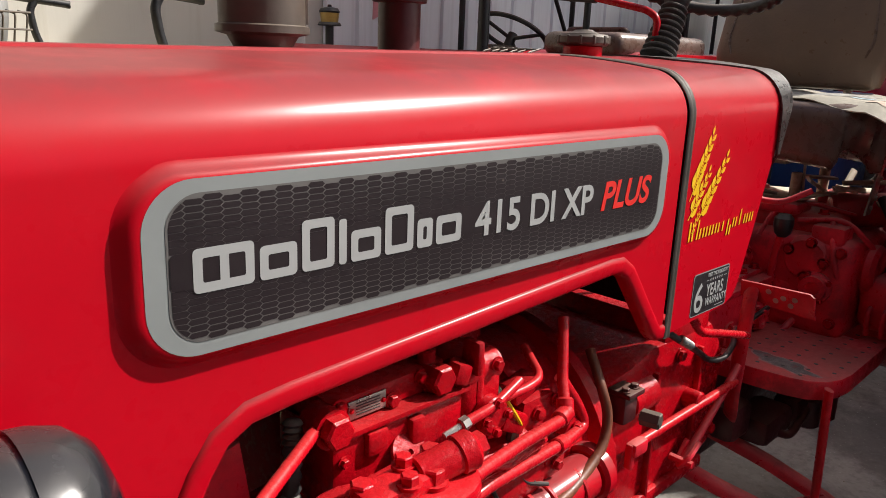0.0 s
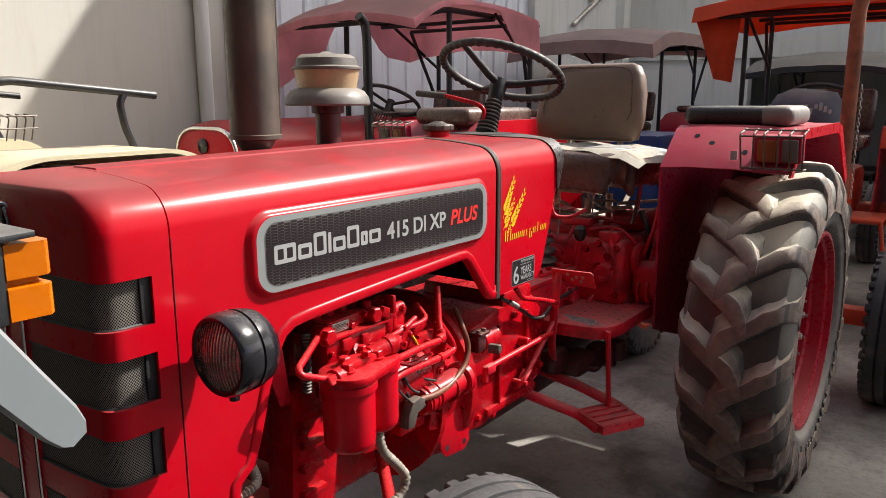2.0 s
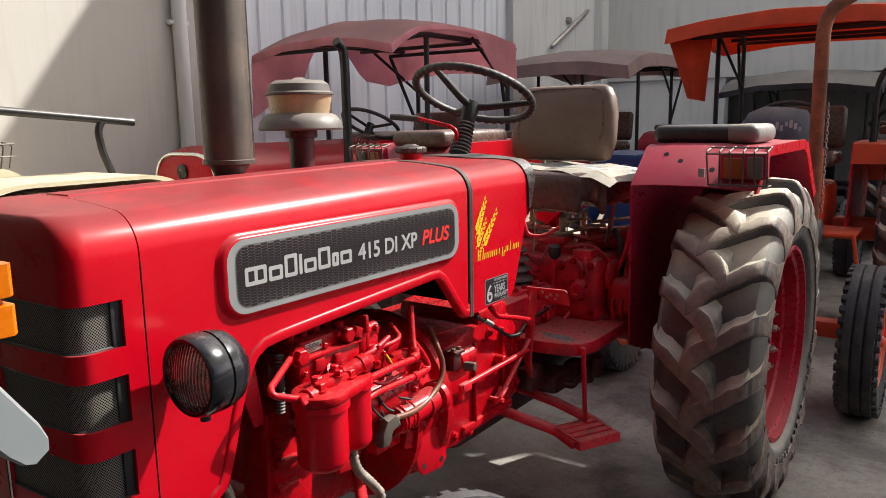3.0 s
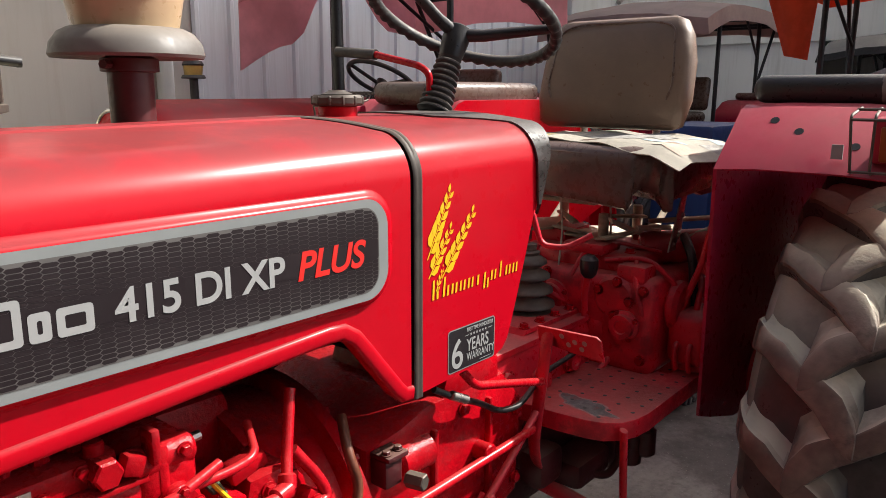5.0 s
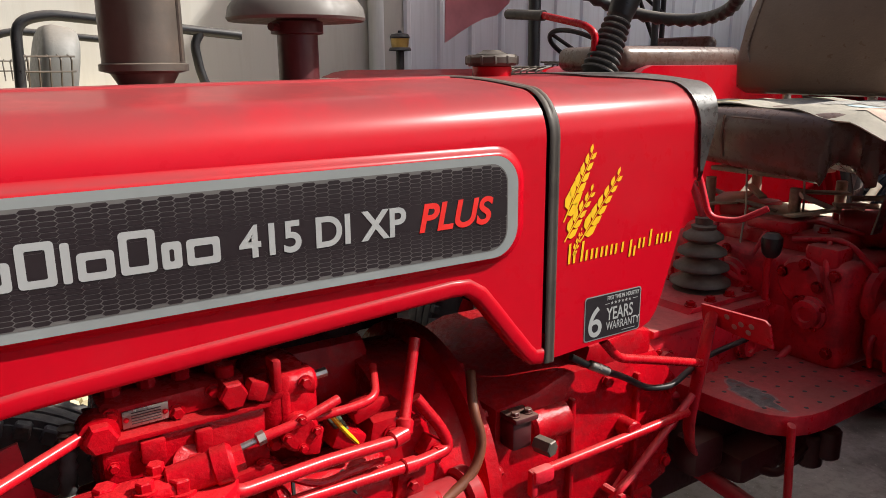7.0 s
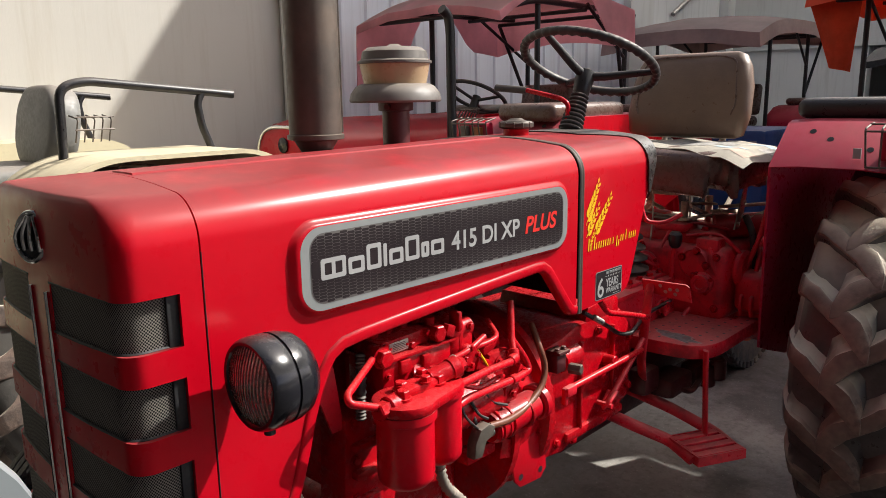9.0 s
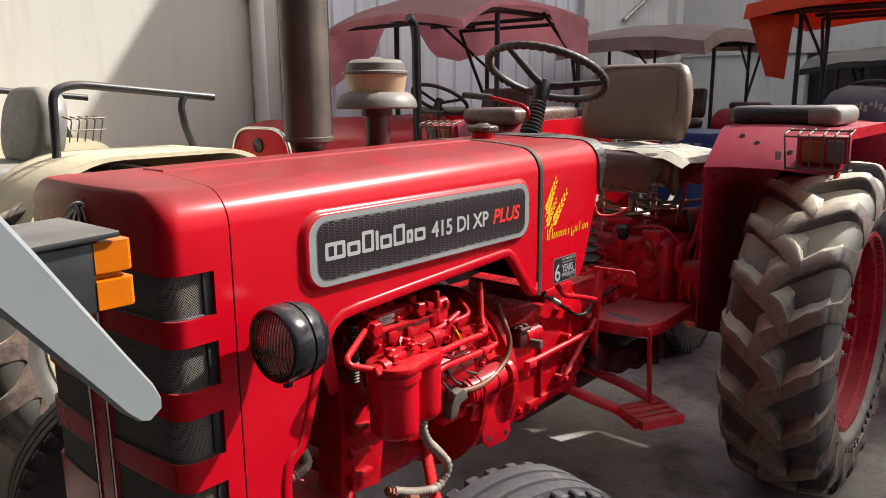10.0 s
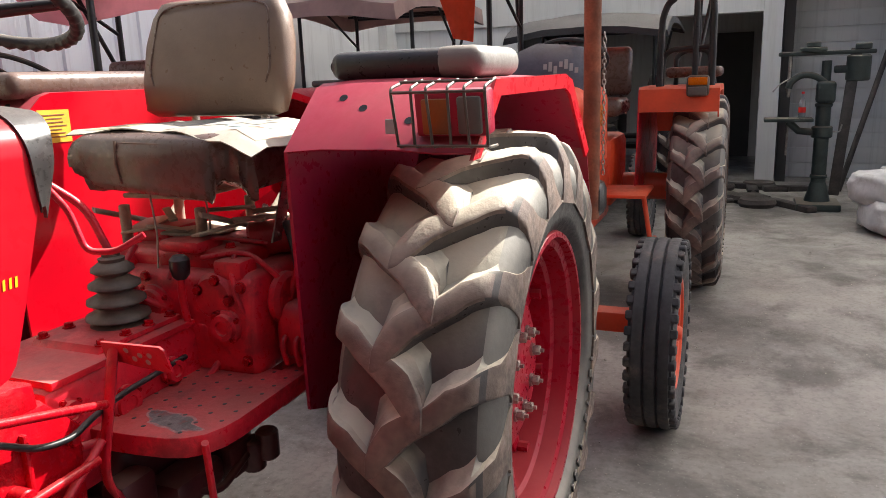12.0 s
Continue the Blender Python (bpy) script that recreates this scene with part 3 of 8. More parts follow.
def lug_mesh(R, W, row, h=0.050):
    """One raking tread lug: steep below, scooped above, hooked over the shoulder."""
    bm = bmesh.new()
    w, rings = W / 2, []
    for s in (-0.03, 0.0, 0.03, 0.08, 0.14, 0.20, 0.27, 0.34, 0.42, 0.50, 0.58, 0.66, 0.74, 0.81, 0.87, 0.91, 0.945, 0.97, 0.99, 1.0, 1.02):
        y = row * (-0.058 + min(s, 1.0) * (w * 0.99 + 0.058)) * (1.012 if s > 1 else 1)
        e = max(s, 0.0)
        a = -0.31 * e ** 0.86
        drop = max(0.0, s - 0.84) ** 1.6 * 1.2 + (0.060 if s > 1.0 else 0)
        top = R - 0.004 * (1 - e) - 0.022 * s * s - drop - (0.012 if s < 0 else 0)
        base = R - h - 0.012 - (0.125 if s > 0.9 else 0.045 * e)
        th = (0.027 + 0.013 * math.exp(-((e - 0.10) / 0.17) ** 2) + 0.004 * math.sin(e * 3.0) + 0.010 * max(0.0, e - 0.75) * 4) * (1 + 0.07 * math.sin(s * 13.0) + 0.03 * math.sin(s * 31.0)) / R
        nose = 0.50 if s < 0 else 0.74 if s == 0 else 0.92 if s < 0.05 else 1.0
        step = (0.014 if 0.10 < e < 0.36 else 0.003 * math.sin(e * 21)) / R
        ramp = (0.112 - 0.030 * e + 0.020 * max(0.0, e - 0.8) * 5) / R * (0.5 if s <= 0 else 1.0)
        up, low = th * nose + step, th * nose
        rings.append([Vector((q * math.cos(t), y, q * math.sin(t))) for q, t in (
            (base, a - up - ramp), (base + (top - base) * 0.20, a - up - ramp * 0.80), (base + (top - base) * 0.36, a - up - ramp * 0.52), (base + (top - base) * 0.58, a - up - ramp * 0.24), (base + (top - base) * 0.82, a - up - ramp * 0.06),
            (top - 0.010, a - up * 1.02), (top - 0.003, a - up * 0.90), (top - 0.0005, a - up * 0.66),
            (top, a + low * 0.66), (top - 0.002, a + low * 0.90), (top - 0.010, a + low * 1.02), (base + 0.020, a + low * 1.08), (base + 0.004, a + low * 1.2 + 0.006 / R), (base, a + low * 1.3 + 0.016 / R))])
    loft(bm, rings, True, True, True)
    me = mesh(bm, "tread_lug", 40)
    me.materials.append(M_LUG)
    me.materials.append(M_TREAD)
    # low faces take the darker rubber, painting shade into the hollows
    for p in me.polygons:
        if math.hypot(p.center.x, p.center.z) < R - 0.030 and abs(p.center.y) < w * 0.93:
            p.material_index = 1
    return me


def tyre_ribbed(R, W, rim):
    """Steering tyre with running ribs and notched shoulders."""
    bm = bmesh.new()
    w, turn = W / 2, Matrix.Rotation(radians(90), 4, "X")
    prof = [(rim - 0.01, -w * 0.6), (rim + 0.01, -w * 0.8), (rim + 0.05, -w * 0.98), (R - 0.05, -w), (R - 0.016, -w * 0.9)]
    for c in (-0.56, 0.0, 0.56):
        prof += [(R - 0.016, w * (c - 0.26)), (R - 0.002, w * (c - 0.21)), (R, w * c), (R - 0.002, w * (c + 0.21)), (R - 0.016, w * (c + 0.26))]
    prof += [(R - 0.016, w * 0.9), (R - 0.05, w), (rim + 0.05, w * 0.98), (rim + 0.01, w * 0.8), (rim - 0.01, w * 0.6)]
    lathe(bm, prof, turn, 64, caps=False)
    for row in (-1, 1):
        for k in range(40):
            a = 2 * math.pi * k / 40
            m = Matrix.Rotation(-a, 4, "Y") @ Matrix.Translation((R - 0.024, row * w * 0.91, 0))
            box(bm, (0, 0, 0), (0.036, 0.03, 0.034), 0.005, m, 1)
    return bm


def rim_mesh(rim, W, deep=True):
    bm = bmesh.new()
    w, turn = W / 2, Matrix.Rotation(radians(90), 4, "X")
    k = rim / 0.375
    prof = [(rim + 0.012, -w * 0.80), (rim + 0.006, -w * 0.86), (rim - 0.008, -w * 0.86), (rim - 0.012, -w * 0.74), (rim - 0.03, -w * 0.70), (rim - 0.036, -w * 0.45), (rim - 0.05, -w * 0.40), (rim - 0.055, w * 0.05)]
    if deep:
        prof += [(rim - 0.075, w * 0.10), (rim * 0.62, w * 0.0), (rim * 0.56, -w * 0.28), (rim * 0.42, -w * 0.40), (0.0, -w * 0.40)]
    else:
        prof += [(rim - 0.07, 0.0), (rim * 0.5, -w * 0.25), (rim * 0.42, -w * 0.55), (rim * 0.2, -w * 0.62), (0.0, -w * 0.62)]
    lathe(bm, [(r, -y) for r, y in prof], turn, 56, caps=False)
    back = [(rim + 0.012, w * 0.80), (rim - 0.01, w * 0.86), (rim - 0.05, w * 0.5), (rim - 0.055, w * 0.05)]
    lathe(bm, [(r, -y) for r, y in back], turn, 56, caps=False)
    return bm


SHARED = {}


def shared(key, make):
    if key not in SHARED:
        SHARED[key] = make()
    return SHARED[key]


def one_mesh(name, build, mt):
    bm = bmesh.new()
    build(bm)
    me = mesh(bm, name)
    me.materials.append(mt)
    return me


def wheel(parent, name, loc, R, W, rim, paint, lugged=True, turned=0.0, n=19, phase=6.2):
    key = (R, W, rim, lugged)
    w = W / 2

    def tyre():
        me = mesh(tyre_lugged(R, W, rim) if lugged else tyre_ribbed(R, W, rim), "tyre")
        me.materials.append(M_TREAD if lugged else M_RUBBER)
        if lugged:
            me.materials.append(M_SIDEWALL)
            for p in me.polygons:
                p.material_index = 1 if abs(p.normal.y) > 0.55 else 0
        return me
    hub = part(name, shared(("tyre", key), tyre), None, parent, m=pose(*loc, 0, 0, turned))
    hub["label"] = "deep-lugged black rubber tyre grey with dust, hollows painted in shade" if lugged else "ribbed black rubber steering tyre"

    def disc():
        me = mesh(rim_mesh(rim, W, lugged), "rim")
        me.materials.append(paint)
        return me
    part("rim", shared(("rim", key, paint.name), disc), None, hub, "painted pressed-steel wheel rim")
    if lugged:
        for row in (-1, 1):
            me = shared(("lug", key, row), lambda: lug_mesh(R, W, row))
            for k in range(n):
                part("tread_lug", me, None, hub, m=pose(0, 0, 0, 0, -phase - 360.0 * (k + (0.5 if row > 0 else 0)) / n, 0))
        def marks():
            b = bmesh.new()
            for k in range(17):
                if k in (5, 11):
                    continue
                m = Matrix.Rotation(0.25 + k * 0.105, 4, "Y") @ Matrix.Translation((rim + 0.078, -w * 0.985, 0))
                box(b, (0, 0, 0), (0.040, 0.006, 0.012 + 0.012 * (k % 3 > 0)), 0.002, m, 1)
                if k % 2:
                    box(b, (0.016, 0, 0.012), (0.008, 0.006, 0.016), 0.002, m, 1)
            me = mesh(b, "sidewall_lettering")
            me.materials.append(M_SIDEWALL)
            return me
        part("sidewall_lettering", shared(("marks", key), marks), None, hub)["kind"] = "stuff"
        nut = shared("nut", lambda: one_mesh("wheel_nut", lambda b: (bolt(b, (0, 0, 0), (0, -1, 0), 0.014, 0.026), cyl(b, (0, 0, 0), (0, -0.036, 0), 0.006, seg=8)), M_STEEL))
        lump = shared(("lump", paint.name), lambda: one_mesh("rim_lug", lambda b: (box(b, (0, 0, 0), (rim * 0.30, 0.05, 0.055), 0.012), cyl(b, (0.02, -0.02, 0), (0.02, -0.055, 0), 0.017, seg=8)), paint))
        for k in range(8):
            a = 2 * math.pi * (k + 0.3) / 8
            part("wheel_nut", nut, None, hub, m=pose(0.112 * math.cos(a), -w * 0.40, 0.112 * math.sin(a)))
            part("rim_lug", lump, None, hub, m=Matrix.Rotation(-a - 0.2, 4, "Y") @ Matrix.Translation((rim * 0.80, 0, 0)))
    else:
        bm = bmesh.new()
        for k in range(5):
            a = 2 * math.pi * k / 5
            bolt(bm, (0.05 * math.cos(a), -w * 0.6, 0.05 * math.sin(a)), (0, -1, 0), 0.010, 0.018)
        cyl(bm, (0, -w * 0.6, 0), (0, -w * 1.0, 0), 0.034, 0.028, 16, 0.006)
        part("hub_cap", bm, paint, hub)
    return hub

# ---- the red tractor ----
tractor = thing("tractor", "dusty bright red farm tractor with side decal, parked on concrete", "tractor")


def hood_drop(x):
    return 0.012 * max(-1.1, min(0.3, x))


def section(x, low, grow=0.0, n_side=7, n_arc=8, n_top=7):
    """One side-to-side rib of the bonnet skin: sides, rounded shoulders, slightly crowned top."""
    h, half, r = hood_drop(x), 0.28 + grow, 0.074
    zc = 1.311 + h
    left = [(-half, low + (zc - low) * k / n_side) for k in range(n_side)]
    left += [(-(half - r) - r * math.cos(radians(90 * k / n_arc)), zc + (r + grow) * math.sin(radians(90 * k / n_arc))) for k in range(n_arc)]
    ztop = zc + r + grow
    left += [(-(half - r) * (1 - k / n_top), ztop + 0.014 * (1 - (1 - k / n_top) ** 2)) for k in range(n_top)]
    return [(x, y, z) for y, z in left] + [(x, 0, ztop + 0.014)] + [(x, -y, z) for y, z in reversed(left)]


# bonnet: its lower edge steps round the open engine bay
LOW = [(-1.033, 0.56), (-0.97, 0.56), (-0.930, 0.57), (-0.926, 0.744), (-0.920, 0.780), (-0.904, 0.793), (-0.884, 0.806), (-0.868, 0.850), (-0.852, 0.902), (-0.840, 0.945), (-0.824, 0.990), (-0.808, 1.022), (-0.79, 1.048), (-0.765, 1.062), (-0.72, 1.067), (-0.60, 1.074), (-0.45, 1.082), (-0.30, 1.090), (-0.18, 1.096), (-0.155, 1.095), (-0.135, 1.082), (-0.115, 1.058), (-0.08, 1.015), (-0.045, 0.973), (-0.028, 0.958), (-0.008, 0.955)]
bm = bmesh.new()
loft(bm, [section(x, z) for x, z in LOW], closed=False)
hood = solid(part("hood", bm, M_RED, tractor, "glossy red bonnet dulled by dust on top", sharp=50), 0.010)
for s in (-1, 1):
    bm = bmesh.new()
    line = [(Vector((x, s * 0.28, z)), k) for k, (x, z) in enumerate(LOW[2:])]
    rings = []
    for k, (p, _) in enumerate(line):
        q0, q1 = line[max(0, k - 1)][0], line[min(len(line) - 1, k + 1)][0]
        d = (q1 - q0).normalized()
        up = Vector((-d.z, 0, d.x)) if d.x > 0 else Vector((d.z, 0, -d.x))
        out = Vector((0, s, 0))
        rings.append([p + up * u + out * o for u, o in ((0.024, -0.003), (0.023, 0.0008), (0.0205, 0.0040), (0.016, 0.0050), (0.004, 0.0046), (0.0, 0.0032), (-0.002, 0.0005), (-0.003, -0.004), (-0.003, -0.018), (0.004, -0.018), (0.004, -0.006))])
    loft(bm, rings, True, True, True)
    part("rolled_edge", bm, M_RED, hood, sharp=50)
bm = bmesh.new()
rows = []
for x in [-1.02 + 0.05 * k for k in range(21)]:
    z = 1.385 + hood_drop(x)
    rows.append([(x, -0.045, z + 0.010), (x, -0.038, z + 0.0165), (x, 0.038, z + 0.0165), (x, 0.045, z + 0.010)])
for end in (0, -1):
    rows.insert(0 if end == 0 else len(rows), [(p[0] + (-0.004 if end == 0 else 0.004), p[1], p[2] - 0.012) for p in rows[end]])
loft(bm, rows, closed=False)
part("centre_ridge", bm, M_RED, hood)

# nose with its wrapped grille slots
XS, XF = -1.036, -1.165


def nose_outline(d, n=9):
    """Plan of the nose from the one seam round the front to the other, drawn in by d."""
    half, r = 0.28 - d, 0.036 + d * 0.25
    xf = XF + d * 0.14
    pts = [(XS, -half), (XS - 0.012, -half), (XS - 0.037, -half)]
    for k in range(n + 1):
        a = radians(90 * k / n)
        pts.append((xf + r - r * math.sin(a), -half + r - r * math.cos(a)))
    front = [(xf - 0.012 * (1 - (y / (half - r)) ** 2), y) for y in [(-half + r) * (1 - k / 5) for k in range(1, 5)]]
    pts += front + [(xf - 0.012, 0)]
    return pts + [(x, -y) for x, y in reversed(pts[:-1])]


SLOTS = [(1.145, 1.227), (1.010, 1.095), (0.872, 0.958), (0.735, 0.815)]
zs = [0.56, 0.64]
for lo, hi in reversed(SLOTS):
    zs += [lo, (lo + hi) / 2, hi]
zs += [1.255, 1.299]
bm = bmesh.new()
rings = [(0.0, z) for z in zs] + [(0.074 * (1 - math.cos(radians(a))), 1.299 + 0.074 * math.sin(radians(a))) for a in (15, 30, 45, 60, 75, 90)]
grid = []
for d, z in rings:
    grid.append([bm.verts.new((x, y, z)) for x, y in nose_outline(d)])
for t in (0.4, 0.8, 1.0):
    row = []
    for x, y in nose_outline(0.074):
        yy = abs(y) / 0.206
        row.append(bm.verts.new((x + (XS - x) * t, y, 1.373 + 0.014 * (1 - min(1, yy) ** 2) * t)))
    grid.append(row)
m_count = len(grid[0])
for i in range(len(grid) - 1):
    for j in range(m_count - 1):
        zmid = (grid[i][j].co.z + grid[i + 1][j].co.z) / 2
        vx, vy = (grid[i][j].co.x + grid[i][j + 1].co.x) / 2, (grid[i][j].co.y + grid[i][j + 1].co.y) / 2
        if any(lo < zmid < hi for lo, hi in SLOTS) and vx < -1.075 and abs(vy) > 0.035:
            continue
        if len({tuple(round(c, 5) for c in v.co) for v in (grid[i][j], grid[i][j + 1], grid[i + 1][j + 1], grid[i + 1][j])}) == 4:
            bm.faces.new((grid[i][j], grid[i][j + 1], grid[i + 1][j + 1], grid[i + 1][j]))
bmesh.ops.remove_doubles(bm, verts=bm.verts, dist=1e-4)
nose = solid(part("nose", bm, M_RED, tractor, "rounded red nose with four wrapped grille slots", sharp=50), 0.009)
for s in (-1, 1):
    bm = bmesh.new()
    tube(bm, [(XS + 0.003, s * 0.2795, 0.57 + 0.0715 * k) for k in range(11)], 0.0011, 6)
    part("panel_joint", bm, M_BLACK, nose)


def mesh_material():
    """Black steel sheet with rows of small round holes, laid out along the wrap of the nose."""
    mt = bpy.data.materials.new("perforated_grille")
    mt.use_nodes = True
    ns, ln = mt.node_tree.nodes, mt.node_tree.links
    co, sep, comb, br = ns.new("ShaderNodeTexCoord"), ns.new("ShaderNodeSeparateXYZ"), ns.new("ShaderNodeCombineXYZ"), ns.new("ShaderNodeTexVoronoi")
    ln.new(co.outputs["Object"], sep.inputs[0])

    def maths(op, a, b):
        q = ns.new("ShaderNodeMath")
        q.operation = op
        ln.new(a, q.inputs[0])
        ln.new(b, q.inputs[1])
        return q.outputs[0]
    along = maths("SUBTRACT", sep.outputs["Y"], sep.outputs["X"])
    ln.new(maths("ADD", along, sep.outputs["Z"]), comb.inputs[0])
    ln.new(maths("SUBTRACT", along, sep.outputs["Z"]), comb.inputs[1])
    br.voronoi_dimensions = "2D"
    br.inputs["Scale"].default_value = 185
    br.inputs["Randomness"].default_value = 0.0
    ln.new(comb.outputs[0], br.inputs["Vector"])
    r = ns.new("ShaderNodeMapRange")
    ln.new(br.outputs["Distance"], r.inputs[0])
    r.inputs[1].default_value, r.inputs[2].default_value = 0.36, 0.44
    mx = ns.new("ShaderNodeMix")
    mx.data_type = "RGBA"
    mx.inputs[6].default_value, mx.inputs[7].default_value = (0.003, 0.003, 0.003, 1), (0.19, 0.178, 0.165, 1)
    ln.new(r.outputs[0], mx.inputs[0])
    ln.new(mx.outputs[2], ns["Principled BSDF"].inputs["Base Color"])
    ns["Principled BSDF"].inputs["Roughness"].default_value = 0.6
    ns["Principled BSDF"].inputs["Specular IOR Level"].default_value = 0.15
    return mt


M_PERF = mesh_material()
for lo, hi in SLOTS:
    bm = bmesh.new()
    loft(bm, [[(x, y, z) for x, y in nose_outline(0.013)] for z in (lo - 0.012, hi + 0.012)], closed=False)
    part("grille_panel", bm, M_PERF, nose, "perforated steel grille panel")
    for z in (lo, hi):
        for s in (-1, 1):
            bm = bmesh.new()
            tube(bm, [(x, y, z) for x, y in nose_outline(0.011) if x < -1.070 and abs(y) > 0.03 and y * s > 0], 0.0030, 6)
            part("slot_trim", bm, M_MESH, nose)
for lo, hi in SLOTS:
    for s in (-1, 1):
        bm = bmesh.new()
        box(bm, (-1.082, s * 0.2695, (lo + hi) / 2), (0.020, 0.006, hi - lo + 0.016), 0.002)
        part("slot_end", bm, M_MESH, nose)
bm = bmesh.new()
for s in (-1, 1):
    tube(bm, [(XF - 0.014, s * 0.036, 0.66), (XF - 0.014, s * 0.036, 1.21)], 0.0038, 8)
tube(bm, fillet([(XF - 0.014, -0.036, 0.66), (XF - 0.014, -0.02, 0.63), (XF - 0.014, 0.02, 0.63), (XF - 0.014, 0.036, 0.66)], 0.015), 0.0038, 8)
part("centre_bar", bm, M_CHROME, nose, "chrome outlined centre bar")
bm = bmesh.new()
m = axis((XF - 0.010, -0.006, 1.297), (-1, -0.30, 0.12))
lathe(bm, [(0.040, -0.012), (0.041, 0.002), (0.036, 0.006), (0.0, 0.010)], m, 32)
emblem = part("emblem", bm, M_BLACK_GLOSS, nose, "round black badge with chrome ring and strokes")
bm = bmesh.new()
tube(bm, [m @ Vector((0.037 * math.cos(a), 0.040 * math.sin(a), 0.006)) for a in [2 * math.pi * k / 32 for k in range(33)]], 0.0042, 8)
part("badge_ring", bm, M_CHROME, emblem)
for k, (u0, u1, r) in enumerate(((-0.030, -0.008, 0.0035), (-0.012, -0.003, 0.004), (0.006, 0.003, 0.004), (0.026, 0.009, 0.0035))):
    bm = bmesh.new()
    tube(bm, fillet([m @ Vector((u0, -0.022, 0.009)), m @ Vector((u0 * 1.05, 0.002, 0.014)), m @ Vector((u1, 0.034, 0.010))], 0.02), r, 8, radii=None)
    part("badge_stroke", bm, M_CHROME, emblem)

# rubber strip between bonnet and dash panel, then the dash panel itself
bm = bmesh.new()
loft(bm, [section(0.009, 0.952, -0.004)] + [section(x, 0.952, g) for x, g in ((-0.002, 0.0008), (0.0005, 0.0026), (0.006, 0.0030), (0.009, 0.0014), (0.012, 0.0030), (0.0165, 0.0026), (0.019, 0.0008))], closed=False)
part("rubber_strip", bm, material("dusty_rubber_strip", (0.050, 0.042, 0.036), 0.5, vary=0.2, scale=12, dust=0.35, dust_color=(0.24, 0.18, 0.14), spec=0.3), tractor, "dusty dark rubber sealing strip", sharp=60)
REAR = [(0.018, 0.957), (0.06, 0.959), (0.12, 0.962), (0.18, 0.964), (0.22, 0.967), (0.243, 0.975), (0.258, 0.992), (0.27, 1.02), (0.29, 1.075), (0.312, 1.14), (0.330, 1.195), (0.345, 1.24), (0.36, 1.262)]
bm = bmesh.new()
loft(bm, [section(x, z) for x, z in REAR], closed=False)
panel = solid(part("dash_panel", bm, M_RED, tractor, "red dash side panel with yellow wheat decal", sharp=50), 0.010)
bm = bmesh.new()
a = section(0.0, 1.235, 0.006, 4)
n = len(a)
rows = [[], [], [], []]
for i, (_, y, z) in enumerate(a):
    t = min(1.0, max(0.0, (z - 1.235) / 0.15))
    x0, x1 = 0.345 - 0.012 * t, 0.365 + 0.05 * t
    if abs(y) < 0.20:
        u = (0.20 - abs(y)) / 0.20
        x0 -= 0.11 * min(1, u * 2.5)
    rows[0].append((x0, y * 0.985, z - 0.010))
    rows[1].append((x0, y, z))
    rows[2].append((x1 - 0.012, y, z))
    rows[3].append((x1, y * 0.95, z - 0.022))
loft(bm, rows, closed=False)
dash = solid(part("dash_cover", bm, M_DASH, tractor, "curved black plastic dash cover grey with dust", sharp=50), 0.006)
bm = bmesh.new()
prism(bm, [(0.222, 0.985), (0.246, 0.985), (0.330, 1.235), (0.375, 1.36), (0.33, 1.37), (0.30, 1.235)], -0.232, 0.232, "xz")
part("dash_back", bm, M_PLASTIC, dash)

# fuel filler with chrome cap
bm = bmesh.new()
cyl(bm, (0.10, 0.0, 1.375), (0.10, 0.0, 1.42), 0.036, seg=20, bev=0.004)
filler = part("fuel_filler", bm, M_RED, tractor, "red fuel filler neck")
bm = bmesh.new()
cyl(bm, (0.10, 0.0, 1.418), (0.10, 0.0, 1.438), 0.048, seg=24, bev=0.005)
cyl(bm, (0.10, 0.0, 1.437), (0.10, 0.0, 1.446), 0.030, 0.018, seg=20, bev=0.002)
for k in range(12):
    ang = 2 * math.pi * k / 12
    box(bm, (0.10 + 0.046 * math.cos(ang), 0.046 * math.sin(ang), 1.428), (0.006, 0.006, 0.016), 0.002)
part("filler_cap", bm, M_EXHAUST, filler, "dull grey screw cap")

# side decal


def flat(bm, poly, cx, cz, y, rise=0.0):
    """A flat shape on the bonnet side; the panel climbs slightly towards the back."""
    c, s = math.cos(rise), math.sin(rise)
    bm.faces.new([bm.verts.new((cx + u * c - v * s, y, cz + u * s + v * c)) for u, v in poly])


CX, CZ = -0.465, 1.2205
bm = bmesh.new()
steps = ((0.832, 0.176, 0.058, -0.2795), (0.822, 0.167, 0.054, -0.2812), (0.812, 0.159, 0.050, -0.2870), (0.802, 0.152, 0.046, -0.2904), (0.792, 0.146, 0.043, -0.2910))
loft(bm, [[(CX + u, y, CZ + v) for u, v in roundrect(w, h, r, 10)] for w, h, r, y in steps], True, False, True)
decal = part("decal_bezel", bm, M_RED, hood, "raised red panel that carries the model decal", sharp=60)
bm = bmesh.new()
flat(bm, roundrect(0.790, 0.149, 0.044, 10), CX, CZ, -0.2914)
part("decal_band", bm, M_GREY_BAND, decal, "silver grey decal border")
bm = bmesh.new()
flat(bm, roundrect(0.752, 0.126, 0.030, 8), CX, CZ, -0.2918)
part("decal_plate", bm, M_NET, decal, "charcoal decal plate with honeycomb net")
bm = bmesh.new()
PW, PH = 0.749, 0.125
pitch_u, pitch_v = 0.0168, 0.0058


